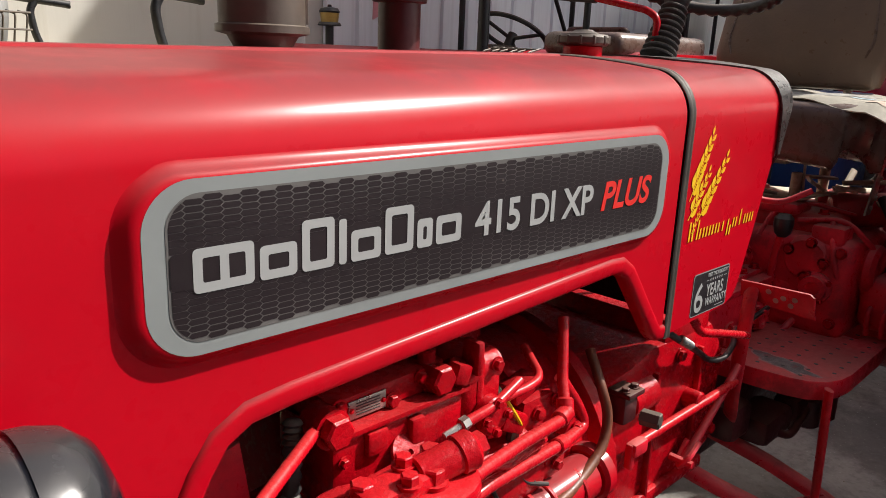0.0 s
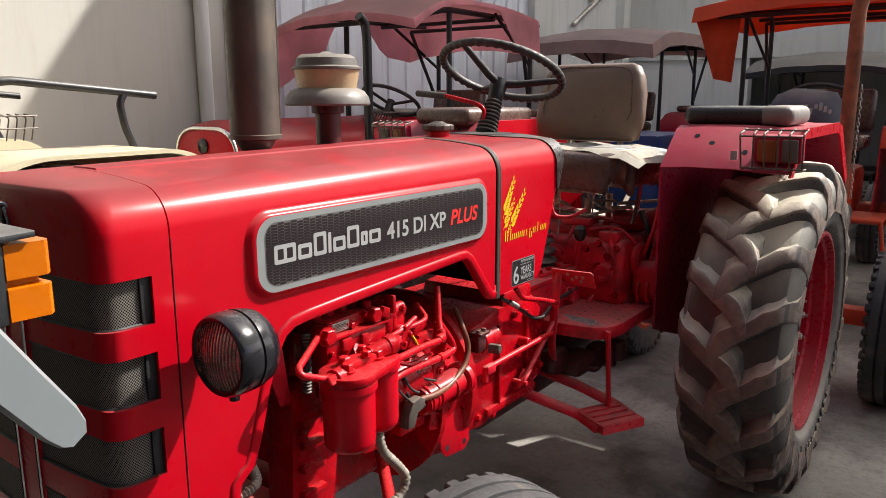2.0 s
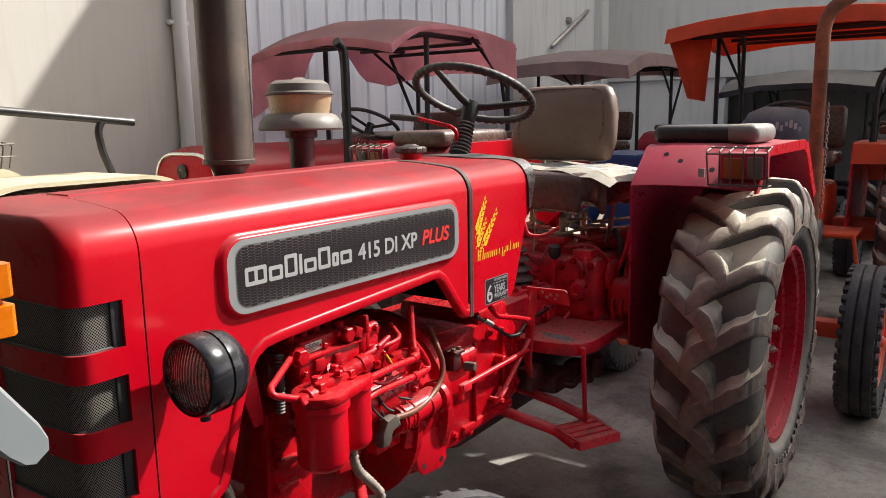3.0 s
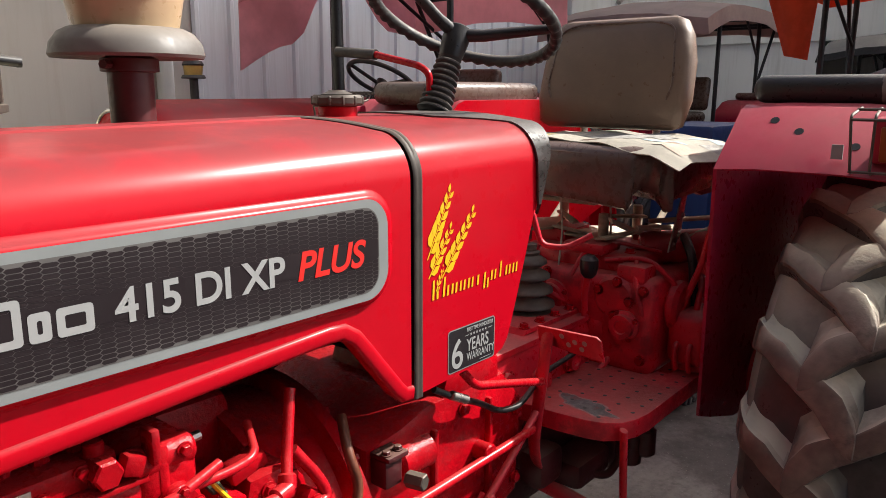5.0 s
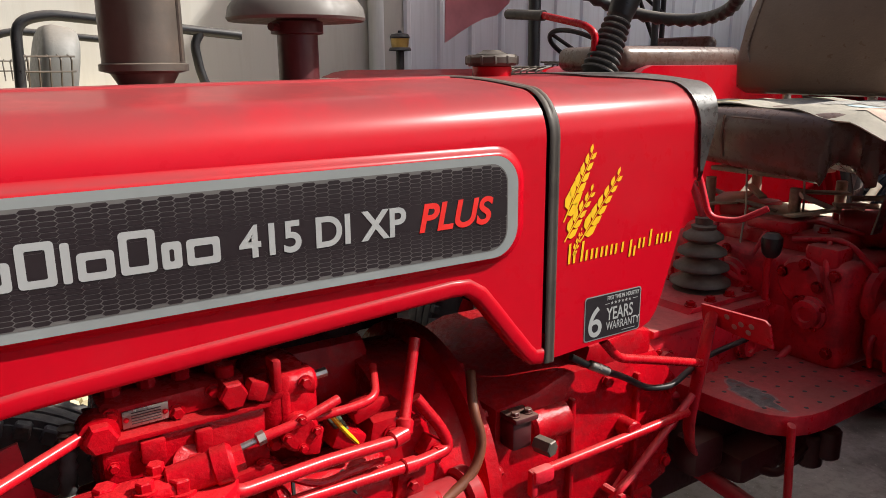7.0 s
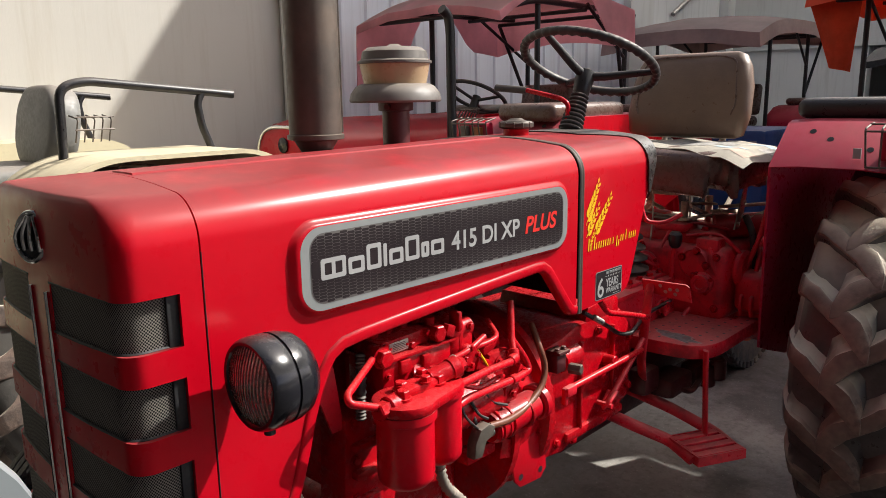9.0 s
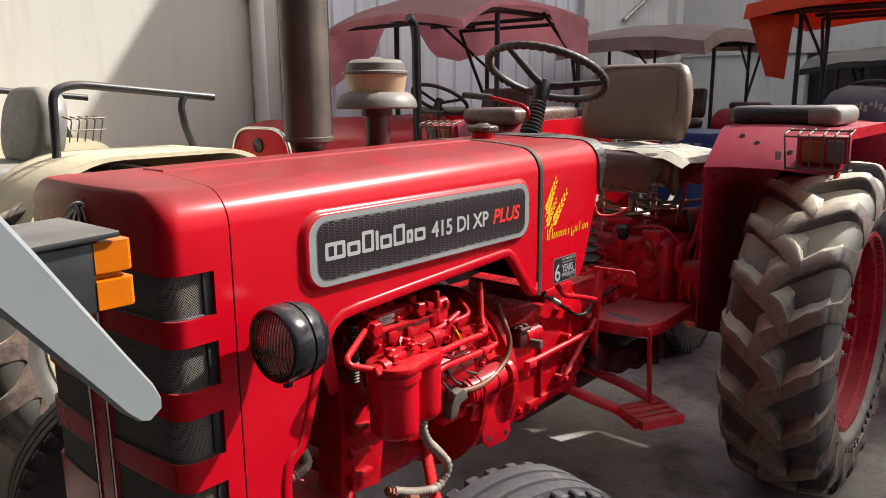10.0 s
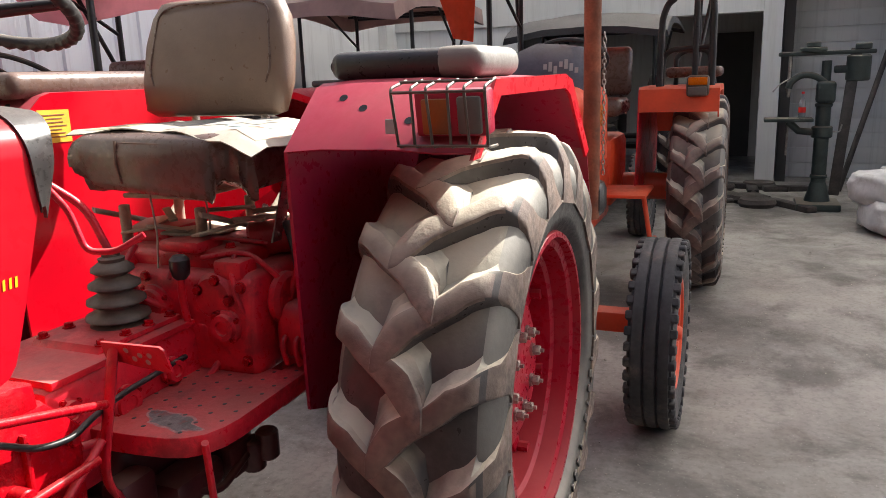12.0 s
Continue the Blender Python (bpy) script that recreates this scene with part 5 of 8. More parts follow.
# mudguards
for s in (-1, 1):
    bm = bmesh.new()
    yi, yo = s * 0.435, s * 0.862
    path = [(0.835, 1.275), (0.985, 1.405), (1.02, 1.415), (1.62, 1.415), (1.70, 1.40), (1.95, 1.18), (2.02, 1.0)]
    loft(bm, [[(x, y, z + (0.006 if 0 < k < 4 else 0)) for x, z in path] for k, y in enumerate([yi + (yo - yi) * q / 5 for q in range(6)])], closed=False)
    guard = solid(part("mudguard", bm, M_FENDER, tractor, "faded red steel mudguard", sharp=25), 0.005)
    bm = bmesh.new()
    prism(bm, [(0.835, 1.275), (0.985, 1.405), (1.02, 1.415), (1.62, 1.415), (1.70, 1.40), (1.95, 1.18), (2.02, 1.0), (1.66, 0.90), (1.50, 0.55), (1.10, 0.59), (0.93, 0.645), (0.848, 0.675)], yi - 0.004, yi + 0.004, "xz")
    # the near plate's bluer red stands for lens haze over it
    part("guard_side", bm, M_FENDER if s < 0 else M_RED, guard, "flat red inner mudguard plate")
    bm = bmesh.new()
    inner = [(0.865, 1.262), (1.005, 1.378), (1.62, 1.378), (1.68, 1.36), (1.92, 1.15)]
    outer = [(0.82, 1.262), (0.975, 1.412), (1.62, 1.418), (1.71, 1.40), (1.965, 1.17)]
    prism(bm, outer + list(reversed(inner)), yo - 0.004, yo + 0.004, "xz")
    part("guard_lip", bm, M_RED, guard, "bright red outer mudguard lip")
    for x, z, y in ((0.93, 1.357, 0.58), (0.90, 1.331, 0.70), (0.955, 1.379, 0.52)):
        bm = bmesh.new()
        cyl(bm, (x - 0.004, s * y, z + 0.004), (x + 0.004, s * y, z - 0.004), 0.010, seg=10)
        part("bolt_hole", bm, M_MESH, guard)
    # caged lamp on the front slope
    bm = bmesh.new()
    ml = pose(0.868, s * 0.795, 1.352, 0, -8, 0)
    box(bm, (0, s * 0.018, 0), (0.05, 0.150, 0.088), 0.006, ml)
    lampf = part("marker_lamp", bm, M_FENDER, tractor, "amber marker lamp behind a bent wire cage")
    bm = bmesh.new()
    box(bm, (-0.026, -s * 0.012, -0.004), (0.012, 0.058, 0.070), 0.004, ml)
    part("amber_lens", bm, M_AMBER_DULL, lampf)
    bm = bmesh.new()
    box(bm, (-0.024, s * 0.058, -0.002), (0.016, 0.050, 0.074), 0.006, ml)
    part("dull_lens", bm, M_DISH, lampf)
    wires = [fillet([ml @ Vector((0.01, y, 0.062)), ml @ Vector((-0.060, y + 0.004 * math.sin(y * 90), 0.058)), ml @ Vector((-0.055, y, -0.058)), ml @ Vector((0.0, y, -0.066))], 0.012) for y in [s * q for q in (-0.085, -0.05, -0.012, 0.026, 0.064, 0.102)]]
    wires += [[ml @ Vector((x, -s * 0.088, z)), ml @ Vector((x, s * 0.105, z))] for x, z in ((-0.060, 0.05), (-0.015, 0.063), (-0.056, -0.055))]
    for line in wires:
        bm = bmesh.new()
        tube(bm, line, 0.0032, 6)
        part("cage_wire", bm, M_EXHAUST, lampf)
    bm = bmesh.new()
    box(bm, (0.860, s * 0.675, 1.325), (0.004, 0.022, 0.030), 0.0, pose(0, 0, 0))
    part("paper_tag", bm, M_WHITE, guard)

bm = bmesh.new()
prism(bm, [(0.965, 1.28), (1.069, 1.279), (1.069, 1.368), (0.965, 1.370)], 0.4285, 0.4300, "xz")
label = part("yellow_label", bm, material("yellow_sheet", (0.70, 0.42, 0.03), 0.6, vary=0.1, scale=20), guard, "yellow instruction label on the inner mudguard plate")
for k in range(7):
    bm = bmesh.new()
    box(bm, (1.012 + 0.004 * (k % 2), 0.4278, 1.295 + 0.010 * k), (0.080 - 0.014 * (k % 3), 0.001, 0.0028))
    part("print_bar", bm, M_RUST, label)

# footplate, step, clutch pedal
M_WORN = material("worn_grey_steel", (0.18, 0.165, 0.155), 0.55, vary=0.35, scale=40, bump=0.3, bump_scale=80, stain=(0.30, 0.10, 0.10), stain_amount=0.8, stain_scale=24)
M_WORN_RIM = material("chipped_pink_paint", (0.42, 0.20, 0.19), 0.7, vary=0.3, scale=50)
for s in (-1, 1):
    bm = bmesh.new()
    pts = [(0.50, 0.11), (0.90, 0.11), (0.893, 0.335), (0.940, 0.339), (0.952, 0.400), (0.64, 0.404), (0.595, 0.398), (0.556, 0.382), (0.528, 0.352), (0.515, 0.315), (0.506, 0.24)]
    prism(bm, [(x, s * y) for x, y in pts], 0.700, 0.745, "xy", 0.004)
    plate = part("footplate", bm, M_RED_DUSTY, tractor, "punched steel footplate with paint worn to metal")
    hole = shared("punch", lambda: one_mesh("punch_hole", lambda b: lathe(b, [(0.0052, 0.0002), (0.004, 0.0008), (0.0, 0.0008)], Matrix(), 8), M_BLACK))
    for i in range(9):
        for j in range(6):
            x, y = 0.545 + i * 0.047 + (0.0235 if j % 2 else 0), 0.14 + j * 0.047
            if x < 0.935 and not (x < 0.57 and y > 0.33):
                part("punch_hole", hole, None, plate, m=Matrix.Translation((x, s * y, 0.745)))
    for grow, z, nm, mt, text in ((1.22, 0.7453, "worn_rim", M_WORN_RIM, "pinkish rim of chipped paint"), (1.0, 0.7456, "worn_patch", M_WORN, "patch worn to grey metal")):
        bm = bmesh.new()
        pts = []
        for q in range(48):
            a = 2 * math.pi * q / 48
            wob = 1 + 0.55 * noise.noise((math.cos(a) * 1.7, math.sin(a) * 1.7, 4.2)) + 0.22 * noise.noise((math.cos(a) * 6, math.sin(a) * 6, 1.0))
            u, v = (0.074 * wob + (grow - 1) * 0.03) * math.cos(a), (0.029 * wob + (grow - 1) * 0.03) * math.sin(a)
            pts.append((0.583 - 0.17 * u + 0.985 * v, s * (0.270 + 0.985 * u + 0.17 * v), z))
        bm.faces.new([bm.verts.new(p) for p in pts])
        part(nm, bm, mt, plate, text)
    bm = bmesh.new()
    tube(bm, [(0.54, s * 0.392, 0.735), (0.545, s * 0.402, 0.46)], 0.015, 8, flat=0.5)
    part("step_stay", bm, M_RED_DUSTY, plate)
    for pts in ([(0.385, 0.44, 0.450), (0.454, 0.331, 0.452), (0.394, 0.235, 0.495), (0.37, 0.08, 0.53)], [(0.52, 0.52, 0.450), (0.602, 0.408, 0.452), (0.588, 0.272, 0.495), (0.56, 0.08, 0.54)]):
        bm = bmesh.new()
        tube(bm, fillet([(x, s * y, z) for x, y, z in pts], 0.03), 0.019, 8, flat=0.4)
        part("step_rail", bm, M_RED_DUSTY, plate)
    bm = bmesh.new()
    ms = Matrix.Translation((0.488, s * 0.431, 0.462)) @ Matrix.Rotation(s * radians(28), 4, "Z")
    loft(bm, [[ms @ Vector((u * k, v * k2, z)) for u, v in ((-0.084, -0.078), (0.084, -0.078), (0.084, 0.078), (-0.084, 0.078))] for k, k2, z in ((1, 1, -0.026), (1, 1, 0.004), (0.95, 0.95, 0.004), (0.95, 0.95, -0.026), (1, 1, -0.026))])
    step = part("step", bm, M_RED_DUSTY, tractor, "slatted red boarding step")
    for q in (-0.057, -0.019, 0.019, 0.057):
        bm = bmesh.new()
        box(bm, (0, q, 0), (0.160, 0.028, 0.010), 0.003, ms)
        part("slat", bm, M_RED_DUSTY, step)
bm = bmesh.new()
tube(bm, fillet([(0.62, -0.14, 0.58), (0.46, -0.225, 0.63), (0.435, -0.232, 0.70), (0.525, -0.205, 0.925)], 0.06), 0.019, 8, flat=0.4)
pedal = part("clutch_pedal", bm, M_RED_DUSTY, tractor, "red clutch pedal arm with a perforated pad")
bm = bmesh.new()
mp = Matrix.Translation((0.522, -0.265, 0.908)) @ Matrix.Rotation(radians(-14), 4, "Y")
prism(bm, [(0.082, 0.026), (-0.066, 0.030), (-0.076, 0.022), (-0.080, -0.028), (0.0, -0.024), (0.082, -0.012)], -0.003, 0.003, "yz", 0.0012)
bm.transform(mp)
part("pedal_pad", bm, M_RED_DUSTY, pedal)
# pale discs put the light showing through the holes into colour
for y, z in ((0.02, 0.014), (-0.012, 0.006), (0.004, -0.004), (-0.036, 0.008), (-0.028, -0.008)):
    bm = bmesh.new()
    lathe(bm, [(0.0065, 0.0032), (0.0050, 0.0036), (0.0, 0.0036)], mp @ Matrix.Translation((0, y, z)) @ Matrix.Rotation(radians(-90), 4, "Y"), 10)
    part("pad_hole_light", bm, M_PAPER, pedal)

# engine, clutch housing and gearbox
def rod(name, pts, r, mt, parent=None, rad=0.02, label="", seg=8, flat=1.0):
    bm = bmesh.new()
    tube(bm, fillet(pts, rad), r, seg, flat)
    return part(name, bm, mt, parent or tractor, label)


def ribbed(name, pts, r, mt, parent, pitch=0.006, label="", rad=0.03):
    """A corrugated sleeve along a path."""
    line = fillet(pts, rad, 8)
    out, radii = [], []
    for a, b in zip(line, line[1:]):
        n = max(1, int((b - a).length / (pitch / 2)))
        for k in range(n):
            out.append(a.lerp(b, k / n))
    for k in range(len(out)):
        radii.append(r if k % 2 else r * 0.74)
    bm = bmesh.new()
    tube(bm, out, r, 10, radii=radii)
    return part(name, bm, mt, parent, label, sharp=60)


def bolts(parent, spots, r=0.009, h=0.009, mt=None, name="bolt"):
    for p, d in spots:
        bm = bmesh.new()
        bolt(bm, p, d, r, h)
        part(name, bm, mt or M_RED_CAST, parent)


FY = (0, -1, 0)
bm = bmesh.new()
box(bm, (-0.40, 0.07, 0.77), (0.40, 0.28, 0.42), 0.03)
box(bm, (-0.42, 0.05, 0.53), (0.42, 0.24, 0.16), 0.06, None, 4)
for k in range(6):
    box(bm, (-0.56 + k * 0.065, -0.075, 0.70), (0.045, 0.02, 0.20), 0.008)
block = split("engine_block", bm, M_RED_CAST, tractor, "red painted cast engine block in the open bay")
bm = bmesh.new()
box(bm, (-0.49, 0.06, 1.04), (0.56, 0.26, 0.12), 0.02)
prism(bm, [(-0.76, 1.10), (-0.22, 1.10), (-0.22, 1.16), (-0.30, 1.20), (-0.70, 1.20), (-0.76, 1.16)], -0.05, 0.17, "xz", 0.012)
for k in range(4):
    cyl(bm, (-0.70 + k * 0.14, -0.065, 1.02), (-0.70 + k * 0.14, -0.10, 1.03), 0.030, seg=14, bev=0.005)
split("cylinder_head", bm, M_BAY_SHADE, tractor, "cylinder head under the bonnet, painted near-black for shade", "port")
# this block and the far sheet are added to fill the bay with dark
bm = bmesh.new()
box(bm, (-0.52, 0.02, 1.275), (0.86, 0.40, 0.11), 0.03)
part("bonnet_shade_fill", bm, M_BAY_SHADE, tractor, "near-black block under the bonnet standing for shade")
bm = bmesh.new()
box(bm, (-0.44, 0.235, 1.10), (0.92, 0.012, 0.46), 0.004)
part("engine_shade_sheet", bm, M_BAY_SHADE, tractor, "black sheet standing for shade on the far side of the engine")
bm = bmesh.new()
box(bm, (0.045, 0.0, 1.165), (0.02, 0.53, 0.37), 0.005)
part("firewall", bm, M_BAY_SHADE, tractor, "firewall behind the engine, painted near-black for shade")
bm = bmesh.new()
prism(bm, [(-0.735, 0.60), (-0.60, 0.58), (-0.585, 0.70), (-0.605, 0.72), (-0.60, 0.76), (-0.625, 0.78), (-0.62, 0.83), (-0.645, 0.85), (-0.65, 0.89), (-0.72, 0.88)], -0.215, -0.13, "xz", 0.008)
part("timing_cover", bm, M_RED_CAST, block)
for z in (0.64, 0.70, 0.76, 0.82):
    bm = bmesh.new()
    box(bm, (-0.675, -0.222, z), (0.07, 0.024, 0.018), 0.006)
    part("cover_rib", bm, M_RED_CAST, block)
bolts(block, [((-0.70, -0.216, 0.62 + 0.085 * k), FY) for k in range(4)])
bm = bmesh.new()
box(bm, (-0.935, 0, 0.88), (0.10, 0.46, 0.66), 0.01)
for k in range(24):
    box(bm, (-0.99, -0.21 + k * 0.018, 0.88), (0.012, 0.004, 0.6))
split("radiator", bm, M_BLACK, tractor, "black radiator core behind the grille", "fin")

# injection pump
bm = bmesh.new()
box(bm, (-0.555, -0.205, 0.945), (0.205, 0.11, 0.095), 0.010)
prism(bm, [(-0.660, 0.993), (-0.452, 0.993), (-0.452, 1.000), (-0.660, 1.000)], -0.268, -0.15, "xz", 0.002)
prism(bm, [(-0.655, 1.000), (-0.475, 1.000), (-0.478, 1.034), (-0.650, 1.030)], -0.246, -0.16, "xz", 0.006)
pump = part("injection_pump", bm, M_RED_CAST, tractor, "red fuel injection pump with governor and nameplate")
bm = bmesh.new()
box(bm, (-0.424, -0.205, 0.975), (0.085, 0.12, 0.11), 0.022, None, 3)
cyl(bm, (-0.47, -0.245, 1.008), (-0.385, -0.245, 1.008), 0.022, seg=16, bev=0.006)
cyl(bm, (-0.42, -0.262, 0.952), (-0.42, -0.285, 0.952), 0.026, seg=16, bev=0.005)
box(bm, (-0.432, -0.262, 0.985), (0.014, 0.010, 0.09), 0.004)
split("governor", bm, M_RED_CAST, pump)
bolts(pump, [((-0.405, -0.266, 1.015), FY), ((-0.398, -0.266, 0.94), FY), ((-0.452, -0.266, 0.94), FY), ((-0.64, -0.246, 1.023), FY), ((-0.52, -0.246, 1.024), FY), ((-0.565, -0.246, 1.008), FY), ((-0.505, -0.246, 1.008), FY), ((-0.615, -0.262, 0.925), FY), ((-0.50, -0.262, 0.925), FY)], 0.0075, 0.009)
bm = bmesh.new()
prism(bm, [(-0.628, 1.003), (-0.575, 1.004), (-0.575, 1.026), (-0.628, 1.025)], -0.2495, -0.247, "xz", 0.0006)
plate = part("nameplate", bm, M_STEEL, pump, "small worn metal nameplate")
bolts(plate, [((-0.624, -0.2495, 1.014), FY), ((-0.579, -0.2495, 1.014), FY)], 0.0025, 0.002)
bm = bmesh.new()
for k in range(5):
    box(bm, (-0.601, -0.2499, 1.008 + k * 0.0034), (0.034, 0.0006, 0.0012))
part("nameplate_bars", bm, M_BLACK, plate)
bm = bmesh.new()
cyl(bm, (-0.378, -0.21, 0.995), (-0.350, -0.21, 0.997), 0.007, seg=8)
part("spindle_end", bm, M_STEEL, pump, "bare steel spindle end")
bm = bmesh.new()
cyl(bm, (-0.500, -0.235, 1.01), (-0.500, -0.235, 1.052), 0.012, seg=10, bev=0.002)
cyl(bm, (-0.500, -0.215, 1.02), (-0.500, -0.272, 1.02), 0.019, seg=6, bev=0.003)
part("bleed_union", bm, M_RED_CAST, pump)
bm = bmesh.new()
cyl(bm, (-0.655, -0.22, 1.006), (-0.655, -0.274, 1.006), 0.019, seg=6, bev=0.003)
cyl(bm, (-0.655, -0.226, 1.006), (-0.655, -0.258, 1.006), 0.023, seg=16)
part("inlet_union", bm, M_RED_CAST, pump)
for k in range(4):
    bm = bmesh.new()
    x = -0.63 + k * 0.042
    cyl(bm, (x, -0.20, 1.03), (x, -0.20, 1.062), 0.012, seg=8)
    tube(bm, fillet([(x, -0.20, 1.06), (x, -0.20, 1.10), (x + 0.03, -0.10, 1.12)], 0.03), 0.004, 6)
    part("delivery_pipe", bm, M_RED_PIPE, pump)
bm = bmesh.new()
lathe(bm, [(0.024, 0), (0.025, 0.003), (0.025, 0.007), (0.004, 0.008), (0.004, 0.004), (0, 0.004)], axis((-0.557, -0.268, 0.945), (0.05, -0.8, 0.6)), 24)
part("primer_disc", bm, M_RED_CAST, pump)
rod("governor_link", [(-0.480, -0.278, 0.958), (-0.425, -0.283, 0.968), (-0.36, -0.27, 0.98)], 0.007, M_RED_PIPE, pump)
bm = bmesh.new()
tube(bm, [(-0.505, -0.276, 0.952), (-0.472, -0.279, 0.960)], 0.0045, 8)
cyl(bm, (-0.478, -0.2785, 0.9585), (-0.468, -0.279, 0.961), 0.009, seg=6)
part("link_end", bm, M_STEEL, pump, "bare steel link end")

# twin fuel filters
bm = bmesh.new()
for (x, y, r, low) in ((-0.677, -0.342, 0.056, 0.784),):
    lathe(bm, [(0.020, low - 0.004), (r * 0.80, low), (r * 0.97, low + 0.010), (r, low + 0.02), (r, 0.915), (r + 0.006, 0.918), (r + 0.006, 0.934), (r - 0.01, 0.936)], Matrix.Translation((x, y, 0)), 32)
filters = part("fuel_filter", bm, M_RED, tractor, "pair of glossy red fuel filter canisters")
bm = bmesh.new()
r, low = 0.047, 0.790
lathe(bm, [(0.016, low - 0.004), (r * 0.80, low), (r * 0.97, low + 0.010), (r, low + 0.02), (r, 0.928), (r + 0.005, 0.930), (r + 0.005, 0.944), (r - 0.01, 0.946)], Matrix.Translation((-0.575, -0.332, 0)), 32)
part("canister", bm, M_RED, filters)
bm = bmesh.new()
outline = [(-0.677 + 0.064 * math.cos(a), -0.342 + 0.064 * math.sin(a)) for a in [radians(60 + 20 * k) for k in range(13)]]
outline += [(-0.575 + 0.052 * math.cos(a), -0.332 + 0.052 * math.sin(a)) for a in [radians(-75 + 20 * k) for k in range(9)]]
prism(bm, outline, 0.934, 0.956, "xy", 0.006)
box(bm, (-0.628, -0.332, 0.962), (0.10, 0.045, 0.022), 0.008)
part("filter_head", bm, M_RED_CAST, filters)
UP = (0, 0, 1)
bolts(filters, [((-0.690, -0.352, 0.956), UP), ((-0.664, -0.318, 0.956), UP), ((-0.590, -0.345, 0.956), UP), ((-0.562, -0.312, 0.956), UP)], 0.013, 0.020)
bolts(filters, [((-0.628, -0.350, 0.972), UP), ((-0.61, -0.32, 0.973), UP)], 0.010, 0.014)
bm = bmesh.new()
cyl(bm, (-0.755, -0.352, 0.950), (-0.715, -0.345, 0.950), 0.017, seg=6, bev=0.003)
cyl(bm, (-0.728, -0.347, 0.950), (-0.690, -0.343, 0.950), 0.021, seg=16, bev=0.003)
part("banjo_union", bm, M_RED_CAST, filters)
bm = bmesh.new()
cyl(bm, (-0.600, -0.330, 0.962), (-0.548, -0.342, 0.974), 0.020, seg=16, bev=0.003)
cyl(bm, (-0.555, -0.340, 0.972), (-0.528, -0.346, 0.978), 0.023, seg=16, bev=0.005)
cyl(bm, (-0.530, -0.346, 0.978), (-0.518, -0.348, 0.980), 0.015, seg=6)
part("banjo_union", bm, M_RED_CAST, filters)
rod("fuel_pipe", [(-0.735, -0.35, 0.953), (-0.808, -0.340, 0.982), (-0.800, -0.325, 0.992), (-0.672, -0.25, 1.008)], 0.0075, M_RED_PIPE, rad=0.014, label="bent red fuel pipe")
bm = bmesh.new()
tube(bm, fillet([(-0.545, -0.335, 0.945), (-0.525, -0.335, 0.928), (-0.40, -0.31, 0.918), (-0.275, -0.289, 0.904)], 0.02), 0.009, 10)
tube(bm, fillet([(-0.275, -0.289, 0.904), (-0.262, -0.278, 0.915), (-0.245, -0.258, 0.945), (-0.211, -0.227, 1.023)], 0.01), 0.0085, 10)
cyl(bm, (-0.292, -0.290, 0.906), (-0.262, -0.283, 0.908), 0.013, seg=12, bev=0.003)
cyl(bm, (-0.266, -0.283, 0.905), (-0.258, -0.274, 0.925), 0.013, seg=12, bev=0.003)
part("upright_pipe", bm, M_RED_PIPE, tractor, "red pipe joined by a clamped tee")
rod("return_pipe", [(-0.60, -0.31, 0.845), (-0.44, -0.29, 0.862), (-0.23, -0.265, 0.842), (-0.165, -0.252, 0.840), (-0.178, -0.245, 0.875), (-0.215, -0.232, 0.930)], 0.0095, M_RED_PIPE, rad=0.022, label="bent red return pipe")
bm = bmesh.new()
cyl(bm, (-0.262, -0.2695, 0.8455), (-0.236, -0.2655, 0.8425), 0.0125, seg=10, bev=0.002)
part("pipe_collar", bm, M_RED_PIPE, tractor)
rod("short_pipe", [(-0.405, -0.262, 0.958), (-0.33, -0.262, 0.958), (-0.296, -0.258, 0.962), (-0.272, -0.205, 0.985)], 0.0065, M_RED_PIPE, rad=0.02)
ribbed("black_conduit", [(-0.684, -0.226, 1.015), (-0.690, -0.232, 0.96), (-0.697, -0.235, 0.88)], 0.0115, M_PLASTIC, tractor, 0.007, "black corrugated conduit")
bm = bmesh.new()
prism(bm, [(-0.790, 0.985), (-0.735, 0.998), (-0.725, 0.93), (-0.715, 0.86), (-0.745, 0.86)], -0.205, -0.198, "xz", 0.002)
part("bracket_plate", bm, M_RED_DUSTY, tractor)
ribbed("drain_hose", [(-0.574, -0.330, 0.79), (-0.566, -0.331, 0.725), (-0.510, -0.334, 0.665), (-0.472, -0.335, 0.615), (-0.520, -0.333, 0.572), (-0.61, -0.330, 0.600), (-0.68, -0.330, 0.636)], 0.0125, M_HOSE, tractor, 0.009, "grey corrugated hose below the filters", 0.05)
bm = bmesh.new()
cyl(bm, (-0.598, -0.330, 0.584), (-0.632, -0.330, 0.600), 0.014, seg=12, bev=0.002)
cyl(bm, (-0.630, -0.330, 0.599), (-0.690, -0.325, 0.640), 0.009, seg=10)
cyl(bm, (-0.668, -0.327, 0.624), (-0.684, -0.326, 0.636), 0.014, seg=6)
part("hose_union", bm, M_RUST, tractor, "dull brass hose union")
bm = bmesh.new()
for k, (c, p) in enumerate((((0.03, 0.05, 0.03), 0.0), ((0.45, 0.42, 0.03), 0.006), ((0.10, 0.16, 0.10), 0.012))):
    tube(bm, fillet([(-0.365 + p, -0.225, 0.95), (-0.35 + p, -0.24, 0.925 - p), (-0.325 + p, -0.235, 0.885), (-0.315 + p, -0.22, 0.84)], 0.02), 0.006, 6)
part("wire_loom", bm, material("green_black_wire", (0.05, 0.07, 0.045), 0.5, vary=0.5, scale=60), tractor)
